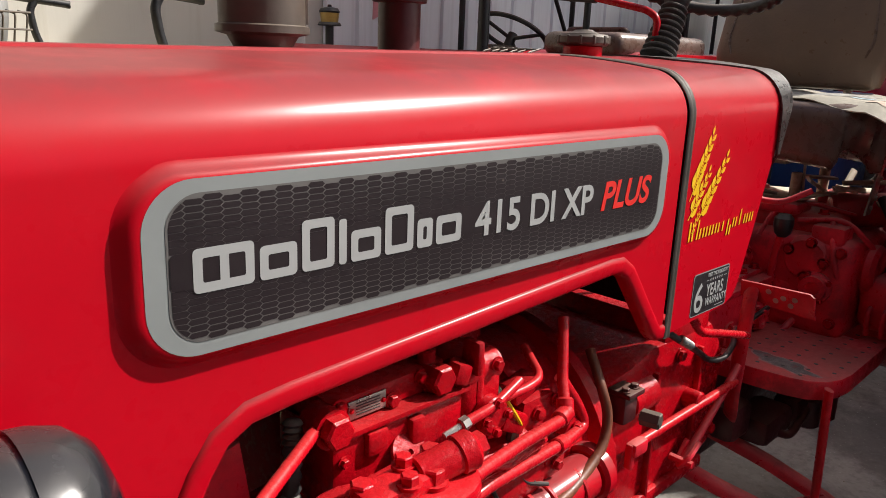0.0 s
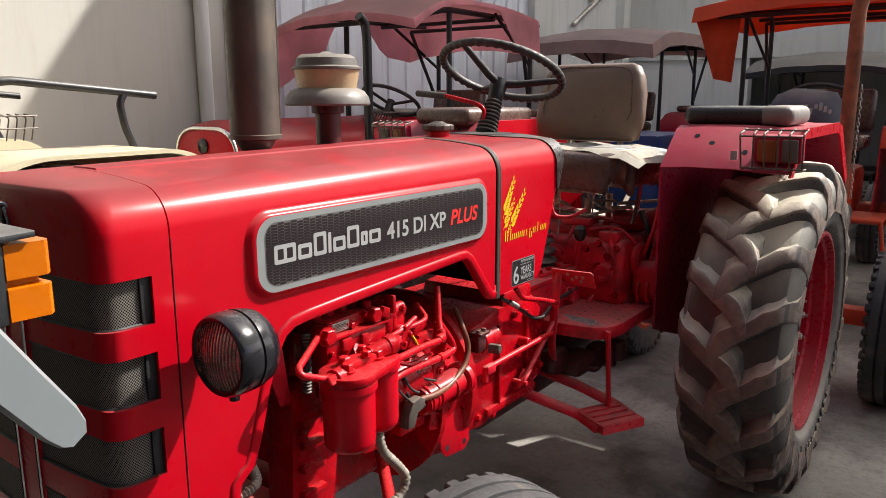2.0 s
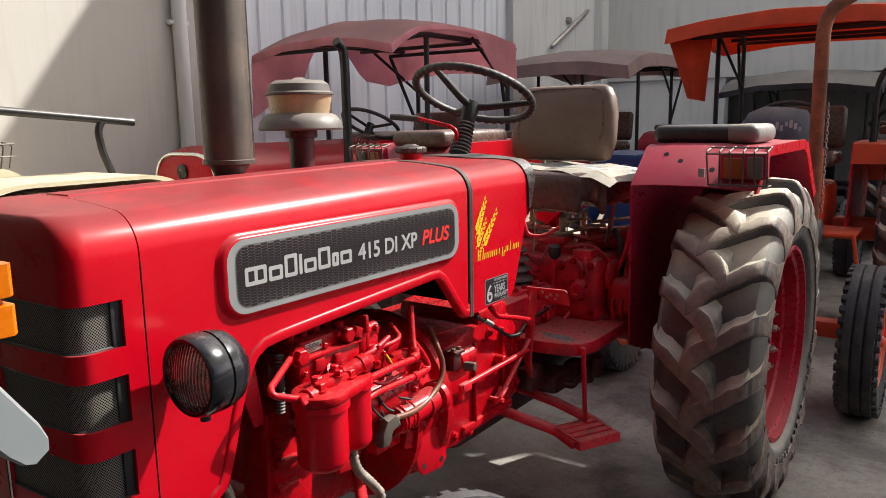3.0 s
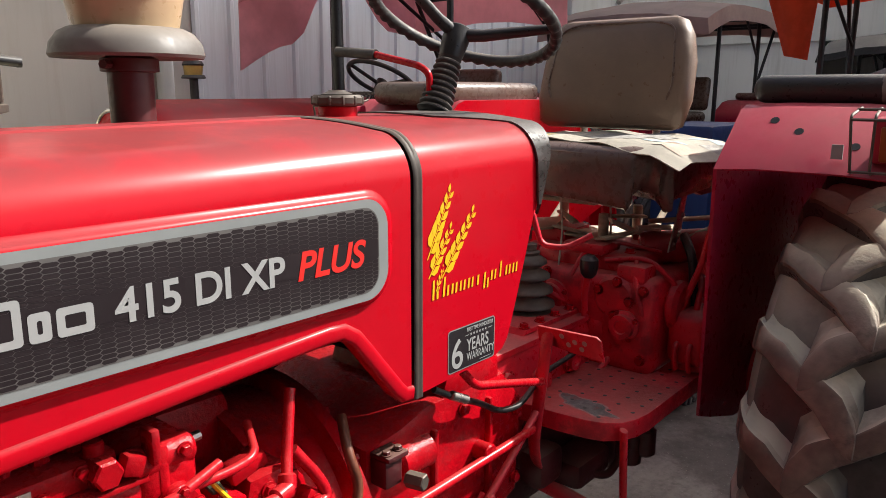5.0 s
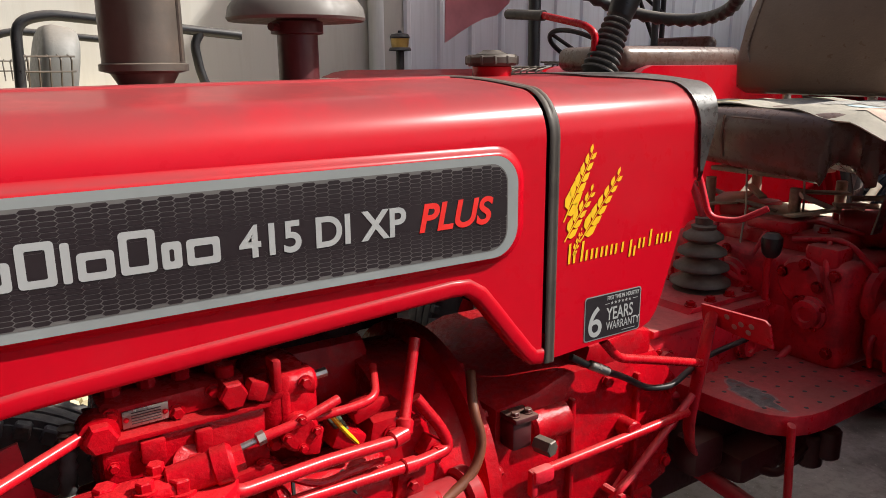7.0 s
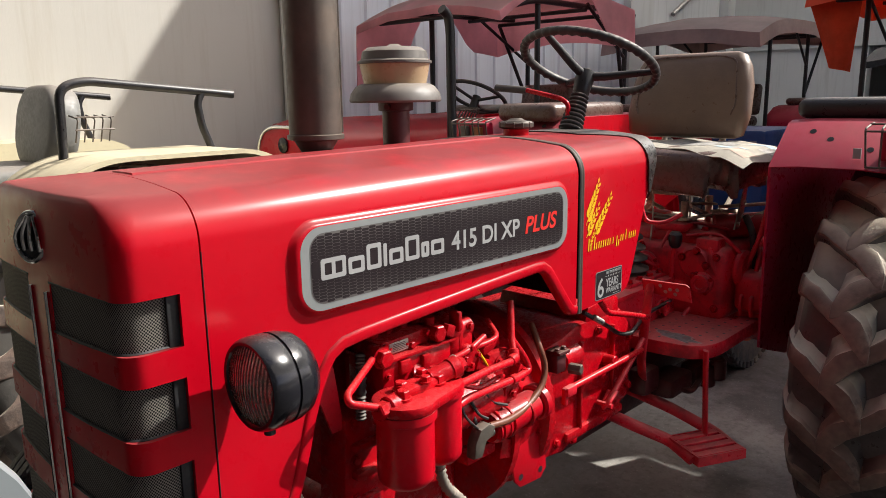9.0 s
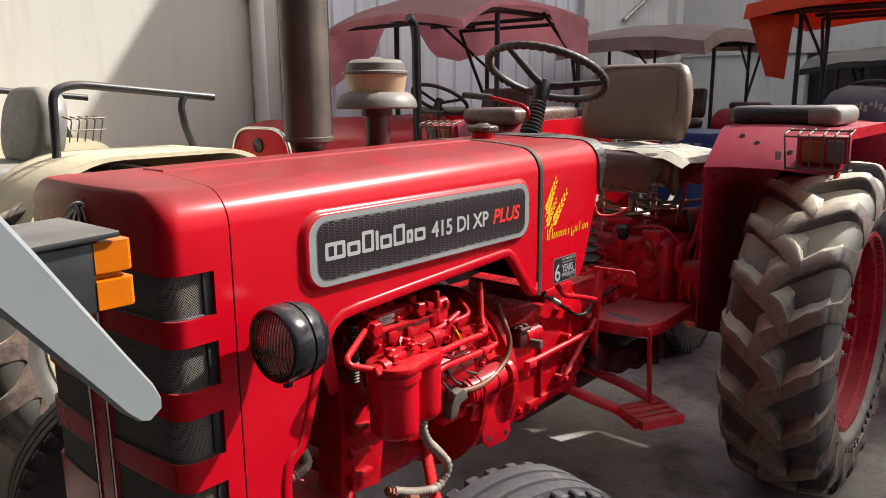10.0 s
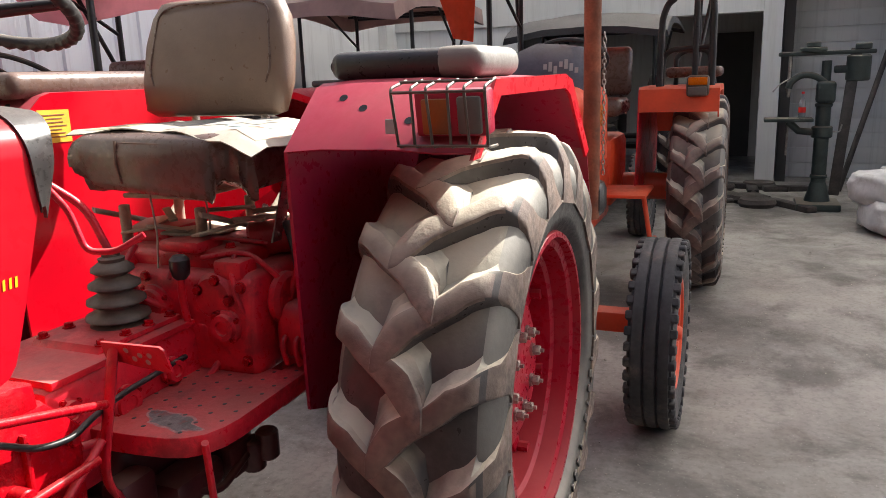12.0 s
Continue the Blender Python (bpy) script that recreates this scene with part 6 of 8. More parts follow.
rod("yellow_wire", [(-0.36, -0.248, 0.945), (-0.34, -0.252, 0.915), (-0.315, -0.245, 0.885)], 0.0035, M_YELLOW, rad=0.02)

# starter motor, its boot and hoses
bm = bmesh.new()
cyl(bm, (-0.325, -0.250, 0.738), (-0.150, -0.250, 0.746), 0.038, seg=24, bev=0.006)
for k in range(3):
    x = -0.318 + 0.018 * k
    cyl(bm, (x, -0.25, 0.738), (x + 0.006, -0.25, 0.739), 0.040, seg=24)
cyl(bm, (-0.15, -0.25, 0.746), (-0.12, -0.25, 0.748), 0.047, seg=24, bev=0.006)
starter = part("starter_motor", bm, M_RED, tractor, "red cylindrical starter motor")
bm = bmesh.new()
cyl(bm, (-0.45, -0.205, 0.800), (-0.27, -0.205, 0.808), 0.060, seg=24, bev=0.01)
cyl(bm, (-0.47, -0.205, 0.800), (-0.44, -0.205, 0.800), 0.045, seg=20, bev=0.005)
part("dynamo_body", bm, M_RED_CAST, starter)
bm = bmesh.new()
prism(bm, [(-0.425, 0.712), (-0.398, 0.708), (-0.382, 0.742), (-0.358, 0.748), (-0.352, 0.770), (-0.372, 0.782), (-0.402, 0.776), (-0.420, 0.750)], -0.298, -0.268, "xz", 0.006)
part("terminal_boot", bm, M_BOOT, starter, "oily grey rubber terminal boot")
bolts(starter, [((-0.335, -0.270, 0.742), (-1, 0, 0)), ((-0.335, -0.235, 0.72), (-1, 0, 0))], 0.009, 0.014, M_STEEL)
rod("brown_hose", [(-0.36, -0.285, 0.768), (-0.30, -0.287, 0.760), (-0.208, -0.274, 0.758), (-0.13, -0.266, 0.790), (-0.105, -0.258, 0.835), (-0.118, -0.248, 0.885), (-0.09, -0.20, 0.93)], 0.0085, M_BROWNHOSE, rad=0.05, label="brown rubber hose")
rod("black_wire", [(-0.385, -0.27, 0.775), (-0.39, -0.24, 0.83), (-0.34, -0.235, 0.85), (-0.30, -0.262, 0.80)], 0.004, M_BLACK, rad=0.03)
rod("black_wire", [(-0.35, -0.25, 0.86), (-0.33, -0.262, 0.81), (-0.27, -0.265, 0.785)], 0.0035, M_BLACK, rad=0.03)

# bell housing and clutch housing
bm = bmesh.new()
lathe(bm, [(0.10, 0), (0.262, 0.0), (0.262, 0.022), (0.240, 0.030), (0.236, 0.135), (0.262, 0.145), (0.262, 0.170), (0.205, 0.180), (0.18, 0.24)], axis((-0.235, 0, 0.690), (1, 0, 0)), 48)
prism(bm, [(-0.275, 0.70), (-0.19, 0.66), (-0.165, 0.80), (-0.185, 0.875), (-0.215, 0.905), (-0.285, 0.905), (-0.295, 0.86)], -0.225, -0.14, "xz", 0.012)
bell = part("bell_housing", bm, M_RED_CAST, tractor, "red cast bell housing")
bolts(bell, [((-0.065, 0.25 * math.sin(a) * -1, 0.69 + 0.25 * math.cos(a)), (1, 0, 0)) for a in [radians(30 + 22 * k) for k in range(6)]], 0.009, 0.010)
bolts(bell, [((-0.268, -0.226, 0.74), FY), ((-0.255, -0.226, 0.88), FY)], 0.010, 0.010)
bm = bmesh.new()
prism(bm, [(-0.215, 0.64), (-0.075, 0.68), (-0.060, 0.53), (-0.085, 0.508), (-0.172, 0.516), (-0.196, 0.54)], -0.232, -0.224, "xz", 0.003)
brk = part("mounting_plate", bm, M_RED, tractor, "red steel mounting plate with holes")
for p in ((-0.172, 0.545), (-0.088, 0.535)):
    bm = bmesh.new()
    lathe(bm, [(0.009, 0), (0.0, 0.0005)], axis((p[0], -0.2325, p[1]), FY), 12)
    part("plate_hole", bm, M_BLACK, brk)
bm = bmesh.new()
prism(bm, [(-0.06, 0.53), (0.06, 0.515), (0.12, 0.53), (0.30, 0.54), (0.42, 0.58), (0.43, 0.80), (0.36, 0.875), (0.12, 0.880), (0.05, 0.86), (-0.04, 0.85)], -0.205, 0.205, "xz", 0.018)
box(bm, (0.13, -0.208, 0.69), (0.012, 0.02, 0.28), 0.005)
box(bm, (0.30, -0.208, 0.70), (0.012, 0.02, 0.28), 0.005)
box(bm, (0.21, -0.206, 0.56), (0.30, 0.024, 0.03), 0.008)
cyl(bm, (0.03, -0.198, 0.795), (0.12, -0.198, 0.795), 0.034, seg=20, bev=0.006)
cyl(bm, (0.27, -0.20, 0.735), (0.27, -0.24, 0.735), 0.020, seg=14, bev=0.003)
prism(bm, [(0.16, 0.86), (0.35, 0.86), (0.345, 0.915), (0.30, 0.925), (0.18, 0.915)], -0.20, 0.12, "xz", 0.010)
clutch = split("clutch_housing", bm, M_RED_CAST, tractor, "red cast clutch housing")
bolts(clutch, [((0.02, -0.206, 0.56), FY), ((0.02, -0.206, 0.83), FY), ((0.40, -0.206, 0.62), FY), ((0.40, -0.206, 0.78), FY), ((0.22, -0.206, 0.84), FY), ((0.10, -0.206, 0.545), FY)], 0.011, 0.011)
bm = bmesh.new()
box(bm, (-0.012, -0.224, 0.812), (0.042, 0.04, 0.052), 0.006)
box(bm, (-0.008, -0.228, 0.842), (0.050, 0.046, 0.010), 0.003)
valve = part("valve_block", bm, M_STEM, tractor, "dull red-brown valve block")
bolts(valve, [((-0.024, -0.236, 0.847), UP), ((0.004, -0.236, 0.847), UP)], 0.007, 0.008, M_STEM)
bm = bmesh.new()
cyl(bm, (0.012, -0.25, 0.795), (0.020, -0.285, 0.795), 0.015, seg=6, bev=0.002)
part("valve_nut", bm, M_EXHAUST, valve)
rod("clutch_rod", [(0.035, -0.228, 0.718), (0.30, -0.238, 0.730), (0.42, -0.24, 0.735)], 0.0095, M_RED_PIPE)
bm = bmesh.new()
box(bm, (0.04, -0.235, 0.718), (0.045, 0.022, 0.028), 0.006)
box(bm, (0.022, -0.232, 0.705), (0.014, 0.016, 0.05), 0.004)
part("rod_clevis", bm, M_RED_DUSTY, tractor)
rod("brake_rod", [(0.235, -0.235, 0.615), (0.275, -0.235, 0.640), (0.44, -0.235, 0.765)], 0.0085, M_RED_DUSTY)
bm = bmesh.new()
tube(bm, fillet([(0.265, -0.250, 0.650), (0.225, -0.250, 0.628), (0.215, -0.235, 0.605), (0.24, -0.222, 0.618), (0.268, -0.222, 0.645)], 0.012), 0.006, 6)
cyl(bm, (0.225, -0.26, 0.618), (0.225, -0.21, 0.618), 0.008, seg=8)
part("rod_fork", bm, M_RED_DUSTY, tractor)
rod("upper_rod", [(0.165, -0.245, 0.945), (0.20, -0.250, 0.905), (0.33, -0.25, 0.870), (0.46, -0.235, 0.830)], 0.0085, M_RED_PIPE)
ribbed("rod_spring", [(0.135, -0.246, 0.906), (0.185, -0.242, 0.880)], 0.009, M_STEEL, tractor, 0.005, "small return spring")
rod("cable", [(0.10, -0.235, 0.925), (0.155, -0.245, 0.892), (0.245, -0.225, 0.850), (0.315, -0.225, 0.806), (0.385, -0.225, 0.795), (0.43, -0.22, 0.808), (0.56, -0.17, 0.80), (0.78, -0.15, 0.80)], 0.0065, M_BLACK, rad=0.05, label="black sheathed cable", seg=10)

# gearbox, levers and axle
bm = bmesh.new()
box(bm, (0.64, 0.0, 0.735), (0.46, 0.27, 0.25), 0.025)
prism(bm, [(0.43, 0.855), (0.86, 0.855), (0.86, 0.872), (0.43, 0.872)], -0.135, 0.15, "xz", 0.004)
prism(bm, [(0.58, 0.872), (0.84, 0.872), (0.83, 0.886), (0.59, 0.886)], -0.105, 0.10, "xz", 0.005)
box(bm, (1.07, -0.06, 0.86), (0.46, 0.50, 0.26), 0.035, None, 3)
box(bm, (1.05, -0.07, 1.00), (0.34, 0.34, 0.07), 0.025, None, 3)
cyl(bm, (0.90, -0.20, 0.93), (0.835, -0.20, 0.93), 0.06, seg=20, bev=0.012)
cyl(bm, (0.95, -0.31, 0.91), (0.95, -0.345, 0.91), 0.065, seg=24, bev=0.01)
cyl(bm, (1.00, 0.10, 0.98), (0.84, 0.10, 0.98), 0.045, seg=16, bev=0.01)
cyl(bm, (1.285, -0.62, 0.66), (1.285, 0.62, 0.66), 0.10, seg=20)
box(bm, (1.24, 0, 0.70), (0.40, 0.44, 0.34), 0.06, None, 3)
gearbox = split("gearbox", bm, M_RED_DUSTY, tractor, "dusty red gearbox and rear axle casing")
spots = [((0.60 + 0.07 * k, -0.09, 0.886), UP) for k in range(4)] + [((0.60 + 0.07 * k, 0.08, 0.886), UP) for k in range(4)]
spots += [((0.92 + 0.06 * k, -0.20, 1.035), UP) for k in range(5)] + [((0.838, -0.20 + 0.045 * math.cos(a), 0.93 + 0.045 * math.sin(a)), (-1, 0, 0)) for a in (0.4, 1.8, 3.2, 4.6)]
spots += [((0.842, y, z), (-1, 0, 0)) for y, z in ((-0.28, 0.78), (-0.28, 0.96), (0.0, 0.97), (0.15, 0.80), (-0.10, 0.80))]
bolts(gearbox, spots, 0.0105, 0.012)
for (x, y, z), d, r, h in (((0.842, -0.235, 0.865), (-1, 0, 0), 0.040, 0.030), ((0.842, -0.02, 0.90), (-1, 0, 0), 0.052, 0.026), ((0.842, 0.12, 0.89), (-1, 0, 0), 0.034, 0.040), ((0.98, -0.305, 0.86), FY, 0.045, 0.030), ((1.10, -0.305, 0.93), FY, 0.038, 0.040), ((0.46, -0.125, 0.80), FY, 0.030, 0.025), ((0.60, -0.136, 0.76), FY, 0.040, 0.018), ((0.74, -0.136, 0.78), FY, 0.032, 0.024)):
    bm = bmesh.new()
    lathe(bm, [(r, 0), (r, h * 0.4), (r * 0.82, h * 0.55), (r * 0.78, h), (r * 0.45, h * 1.02), (r * 0.40, h * 0.8), (0, h * 0.8)], axis((x, y, z), d), 24)
    cap = part("cover_cap", bm, M_RED_DUSTY, gearbox)
    side, up2 = axis((x, y, z), d).to_3x3() @ Vector((1, 0, 0)), axis((x, y, z), d).to_3x3() @ Vector((0, 1, 0))
    bolts(gearbox, [(Vector((x, y, z)) + (side * math.cos(a) + up2 * math.sin(a)) * r * 0.9 + Vector(d) * h * 0.4, d) for a in (0.5, 2.07, 3.64, 5.21)], 0.006, 0.007)
for pts, r in (([(0.86, 0.04, 1.04), (0.80, 0.03, 1.00), (0.79, -0.03, 0.93), (0.83, -0.06, 0.90)], 0.008), ([(0.90, -0.23, 1.03), (0.85, -0.25, 1.0), (0.835, -0.27, 0.93), (0.86, -0.29, 0.86)], 0.007), ([(1.0, -0.25, 1.03), (0.92, -0.16, 1.06), (0.86, -0.10, 1.04), (0.83, -0.08, 0.97)], 0.006), ([(0.47, -0.14, 0.72), (0.62, -0.17, 0.70), (0.80, -0.17, 0.72), (0.86, -0.20, 0.78)], 0.009), ([(1.06, -0.31, 1.0), (1.02, -0.36, 0.97), (0.97, -0.37, 0.93), (0.93, -0.37, 0.80)], 0.008)):
    rod("oil_pipe", pts, r, M_RED_DUSTY, gearbox, rad=0.03)
for x, y, z, w, d, h in ((0.90, -0.10, 1.045, 0.10, 0.12, 0.03), (1.0, 0.05, 1.05, 0.14, 0.10, 0.04), (0.88, -0.24, 0.995, 0.07, 0.08, 0.05), (1.14, -0.20, 1.04, 0.10, 0.16, 0.05), (0.862, -0.13, 0.83, 0.05, 0.09, 0.07)):
    bm = bmesh.new()
    box(bm, (x, y, z), (w, d, h), 0.010, None, 2)
    part("casting", bm, M_RED_DUSTY, gearbox)
bm = bmesh.new()
prof = [(0.074, 0.884)]
for k, r in enumerate((0.072, 0.066, 0.058, 0.048)):
    z = 0.890 + k * 0.037
    prof += [(r * 0.62, z), (r, z + 0.012), (r * 0.98, z + 0.020), (r * 0.58, z + 0.033)]
prof += [(0.030, 1.042), (0.020, 1.046), (0.022, 1.062), (0.012, 1.064)]
lathe(bm, prof, Matrix.Translation((0.735, -0.008, 0)), 32)
boot = part("lever_boot", bm, M_BOOT, tractor, "dusty black rubber bellows of the gear lever", sharp=60)
rod("gear_lever", [(0.735, -0.008, 1.05), (0.72, 0.03, 1.16), (0.64, 0.12, 1.26)], 0.009, M_RED_DUSTY, boot, 0.04)
rod("range_lever", [(0.83, -0.125, 0.86), (0.808, -0.135, 0.94), (0.795, -0.150, 1.0)], 0.009, M_RED_DUSTY)
bm = bmesh.new()
lathe(bm, [(0.012, 0.985), (0.020, 0.995), (0.024, 1.015), (0.023, 1.032), (0.014, 1.042), (0.0, 1.043)], Matrix.Translation((0.793, -0.152, 0)), 20)
part("lever_knob", bm, M_BLACK, tractor, "black plastic lever knob")
rod("foot_lever", [(0.47, -0.15, 1.25), (0.498, -0.168, 1.20), (0.505, -0.192, 1.118), (0.53, -0.24, 1.115), (0.56, -0.285, 1.145)], 0.0065, M_RED_DUSTY, rad=0.02)
rod("lift_lever", [(0.88, -0.28, 0.79), (0.885, -0.285, 0.872), (0.945, -0.33, 0.885), (0.965, -0.372, 1.02), (0.985, -0.40, 1.20)], 0.0085, M_RED_DUSTY, rad=0.025)
rod("oil_pipe", [(0.86, -0.16, 1.02), (0.90, -0.26, 1.035), (0.93, -0.335, 0.96), (0.93, -0.33, 0.90)], 0.007, M_RED_DUSTY, rad=0.04)
rod("black_hose", [(1.02, -0.30, 1.08), (0.98, -0.345, 1.03), (0.985, -0.35, 0.93), (1.02, -0.36, 0.85)], 0.012, M_BLACK, rad=0.05)
bm = bmesh.new()
cyl(bm, (1.02, -0.18, 1.03), (1.16, -0.40, 1.05), 0.045, seg=18, bev=0.008)
part("lift_cylinder", bm, M_RED_DUSTY, tractor)
bm = bmesh.new()
box(bm, (0.98, -0.37, 0.835), (0.16, 0.11, 0.14), 0.03, None, 3)
for k in (0, 1):
    tube(bm, fillet([(0.90, -0.385 + 0.035 * k, 0.76), (0.885, -0.385 + 0.035 * k, 0.80), (0.89, -0.385 + 0.035 * k, 0.825), (0.92, -0.385 + 0.035 * k, 0.83)], 0.012), 0.007, 6)
split("brake_casing", bm, M_RED_DUSTY, tractor)
for x, y, z0, z1 in ((0.865, -0.02, 1.18, 0.965), (0.93, -0.13, 1.18, 0.99)):
    rod("strap_end", [(x, y, z0), (x + 0.006, y - 0.004, (z0 + z1) / 2), (x - 0.003, y, z1)], 0.006, M_PAPER, flat=0.4)
rod("hand_throttle", [(0.365, 0.012, 1.385), (0.365, 0.006, 1.48), (0.360, 0.03, 1.497), (0.36, 0.165, 1.524)], 0.0075, M_RED_PIPE, rad=0.025, label="bent red hand throttle rod")
rod("throttle_grip", [(0.36, 0.16, 1.523), (0.36, 0.285, 1.533)], 0.0115, M_PLASTIC, seg=12)
# maroon darkens these castings for the shade under the footplate
bm = bmesh.new()
box(bm, (0.60, -0.02, 0.50), (0.9, 0.20, 0.14), 0.03)
box(bm, (0.78, 0.02, 0.615), (0.50, 0.38, 0.15), 0.04, None, 3)
box(bm, (0.66, -0.22, 0.555), (0.16, 0.10, 0.07), 0.02)
cyl(bm, (0.86, -0.30, 0.60), (0.86, -0.30, 0.525), 0.028, seg=12, bev=0.006)
for p in ((0.52, -0.20, 0.60), (0.80, -0.24, 0.55)):
    box(bm, p, (0.10, 0.07, 0.09), 0.02)
tube(bm, fillet([(0.62, -0.25, 0.56), (0.70, -0.28, 0.52), (0.84, -0.27, 0.56)], 0.03), 0.010, 6)
cyl(bm, (0.84, -0.27, 0.58), (0.84, -0.27, 0.50), 0.03, seg=12, bev=0.005)
split("underbody", bm, M_STEM, tractor, "red underbody castings, colour darkened to stand for shade", "casting")

# front axle, steering links and the heavy front bracket
bm = bmesh.new()
box(bm, (-0.60, 0, 0.42), (0.10, 1.00, 0.09), 0.02)
for s in (-1, 1):
    cyl(bm, (-0.60, s * 0.51, 0.34), (-0.60, s * 0.50, 0.52), 0.034, seg=14, bev=0.006)
    cyl(bm, (-0.60, s * 0.51, 0.362), (-0.60, s * 0.60, 0.362), 0.03, seg=14)
part("front_axle", bm, M_RED_CAST, tractor, "red front axle beam")
rod("drag_link", [(-0.62, -0.46, 0.50), (-0.50, -0.30, 0.55), (-0.30, -0.08, 0.60)], 0.016, M_RED_PIPE, rad=0.02)
rod("tie_rod", [(-0.82, -0.30, 0.52), (-0.70, -0.20, 0.60), (-0.66, -0.17, 0.62)], 0.014, M_RED_PIPE, rad=0.02)
bm = bmesh.new()
box(bm, (-0.84, 0, 0.52), (0.40, 0.36, 0.11), 0.025)
front = part("front_bracket", bm, M_RED_DUSTY, tractor)
bolts(front, [((-0.925, -0.282, 0.652), FY)], 0.017, 0.020, M_RUST)
bolts(front, [((-0.88, -0.181, 0.53), FY), ((-0.72, -0.181, 0.53), FY)], 0.013, 0.014)
ribbed("grey_conduit", [(-0.935, -0.262, 0.742), (-0.90, -0.266, 0.748), (-0.862, -0.262, 0.754), (-0.835, -0.20, 0.770), (-0.82, -0.06, 0.80)], 0.0115, M_HOSE, tractor, 0.006, "grey corrugated conduit")

# small castings and fastenings round the pump and filters
for (x, y, z), (w, d, h), a in (((-0.60, -0.262, 0.975), (0.030, 0.014, 0.030), 0), ((-0.54, -0.262, 0.968), (0.022, 0.016, 0.036), 0), ((-0.585, -0.262, 0.925), (0.050, 0.012, 0.014), 4), ((-0.47, -0.262, 1.02), (0.026, 0.022, 0.026), 20), ((-0.445, -0.262, 1.035), (0.012, 0.03, 0.045), 0), ((-0.50, -0.262, 0.905), (0.09, 0.02, 0.016), -6), ((-0.46, -0.255, 0.90), (0.03, 0.03, 0.03), 30), ((-0.395, -0.25, 0.925), (0.025, 0.03, 0.04), 12), ((-0.335, -0.225, 0.90), (0.05, 0.05, 0.03), 25), ((-0.29, -0.215, 0.93), (0.06, 0.04, 0.02), -15), ((-0.235, -0.235, 0.80), (0.05, 0.03, 0.05), 10), ((-0.19, -0.235, 0.84), (0.04, 0.03, 0.035), 35), ((-0.34, -0.225, 0.68), (0.10, 0.04, 0.03), 0), ((-0.25, -0.225, 0.66), (0.05, 0.05, 0.05), 15), ((-0.44, -0.17, 0.66), (0.08, 0.06, 0.05), 8)):
    bm = bmesh.new()
    box(bm, (0, 0, 0), (w, d, h), 0.004, pose(x, y, z, 0, a, 0))
    part("small_casting", bm, M_RED_CAST, tractor)
bolts(pump, [((-0.645, -0.262, 0.965), FY), ((-0.575, -0.262, 0.905), FY), ((-0.63, -0.262, 0.905), FY), ((-0.47, -0.262, 0.915), FY), ((-0.44, -0.285, 0.952), FY), ((-0.40, -0.285, 0.952), FY), ((-0.42, -0.285, 0.972), FY), ((-0.42, -0.285, 0.932), FY)], 0.0055, 0.007)
bolts(bell, [((-0.235, -0.252, 0.80), FY), ((-0.19, -0.252, 0.845), FY), ((-0.215, -0.226, 0.89), FY), ((-0.185, -0.226, 0.70), FY), ((-0.21, -0.233, 0.62), FY), ((-0.10, -0.233, 0.65), FY)], 0.008, 0.010)
for x in (-0.31, -0.27, -0.20):
    bm = bmesh.new()
    cyl(bm, (x, -0.25, 0.739), (x + 0.010, -0.25, 0.7395), 0.0425, seg=24, bev=0.002)
    part("starter_band", bm, M_RED_CAST, starter)
for pts, r, mt in (([(-0.44, -0.27, 0.89), (-0.40, -0.285, 0.87), (-0.33, -0.28, 0.875), (-0.28, -0.26, 0.86)], 0.0055, M_RED_PIPE), ([(-0.47, -0.20, 1.05), (-0.43, -0.19, 1.09), (-0.36, -0.12, 1.10)], 0.0045, M_RED_PIPE), ([(-0.52, -0.25, 0.89), (-0.50, -0.26, 0.84), (-0.42, -0.25, 0.82)], 0.006, M_RED_PIPE), ([(-0.40, -0.26, 0.84), (-0.385, -0.275, 0.80), (-0.36, -0.28, 0.785)], 0.0035, M_BLACK), ([(-0.42, -0.24, 0.87), (-0.43, -0.27, 0.81), (-0.40, -0.285, 0.775)], 0.003, M_BLACK)):
    rod("engine_pipe", pts, r, mt, rad=0.025)

# ---- the other tractors ----
def plain_hood(bm, nose=-1.14, rear=0.35, half=0.25, top=1.36, low=0.95, r=0.10, dome=0.06):
    rings = []
    for k, (x, g) in enumerate(((nose, -dome), (nose + 0.012, -dome * 0.45), (nose + 0.045, -0.008), (nose + 0.10, 0.0), (rear - 0.3, 0.0), (rear, 0.006))):
        h, t = half + g, top + g
        pts = [(-h, low)] + [(-(h - r) - r * math.cos(radians(a)), t - r + r * math.sin(radians(a))) for a in range(0, 91, 15)] + [(-(h - r) * q, t + 0.014 * (1 - q * q)) for q in (0.6, 0.3, 0.0)]
        pts += [(-y, z) for y, z in reversed(pts[:-1])]
        rings.append([(x, y, z) for y, z in pts])
    loft(bm, rings, False)
    n = len(rings[0])
    bm.verts.ensure_lookup_table()
    bm.faces.new([bm.verts[i] for i in range(n)])


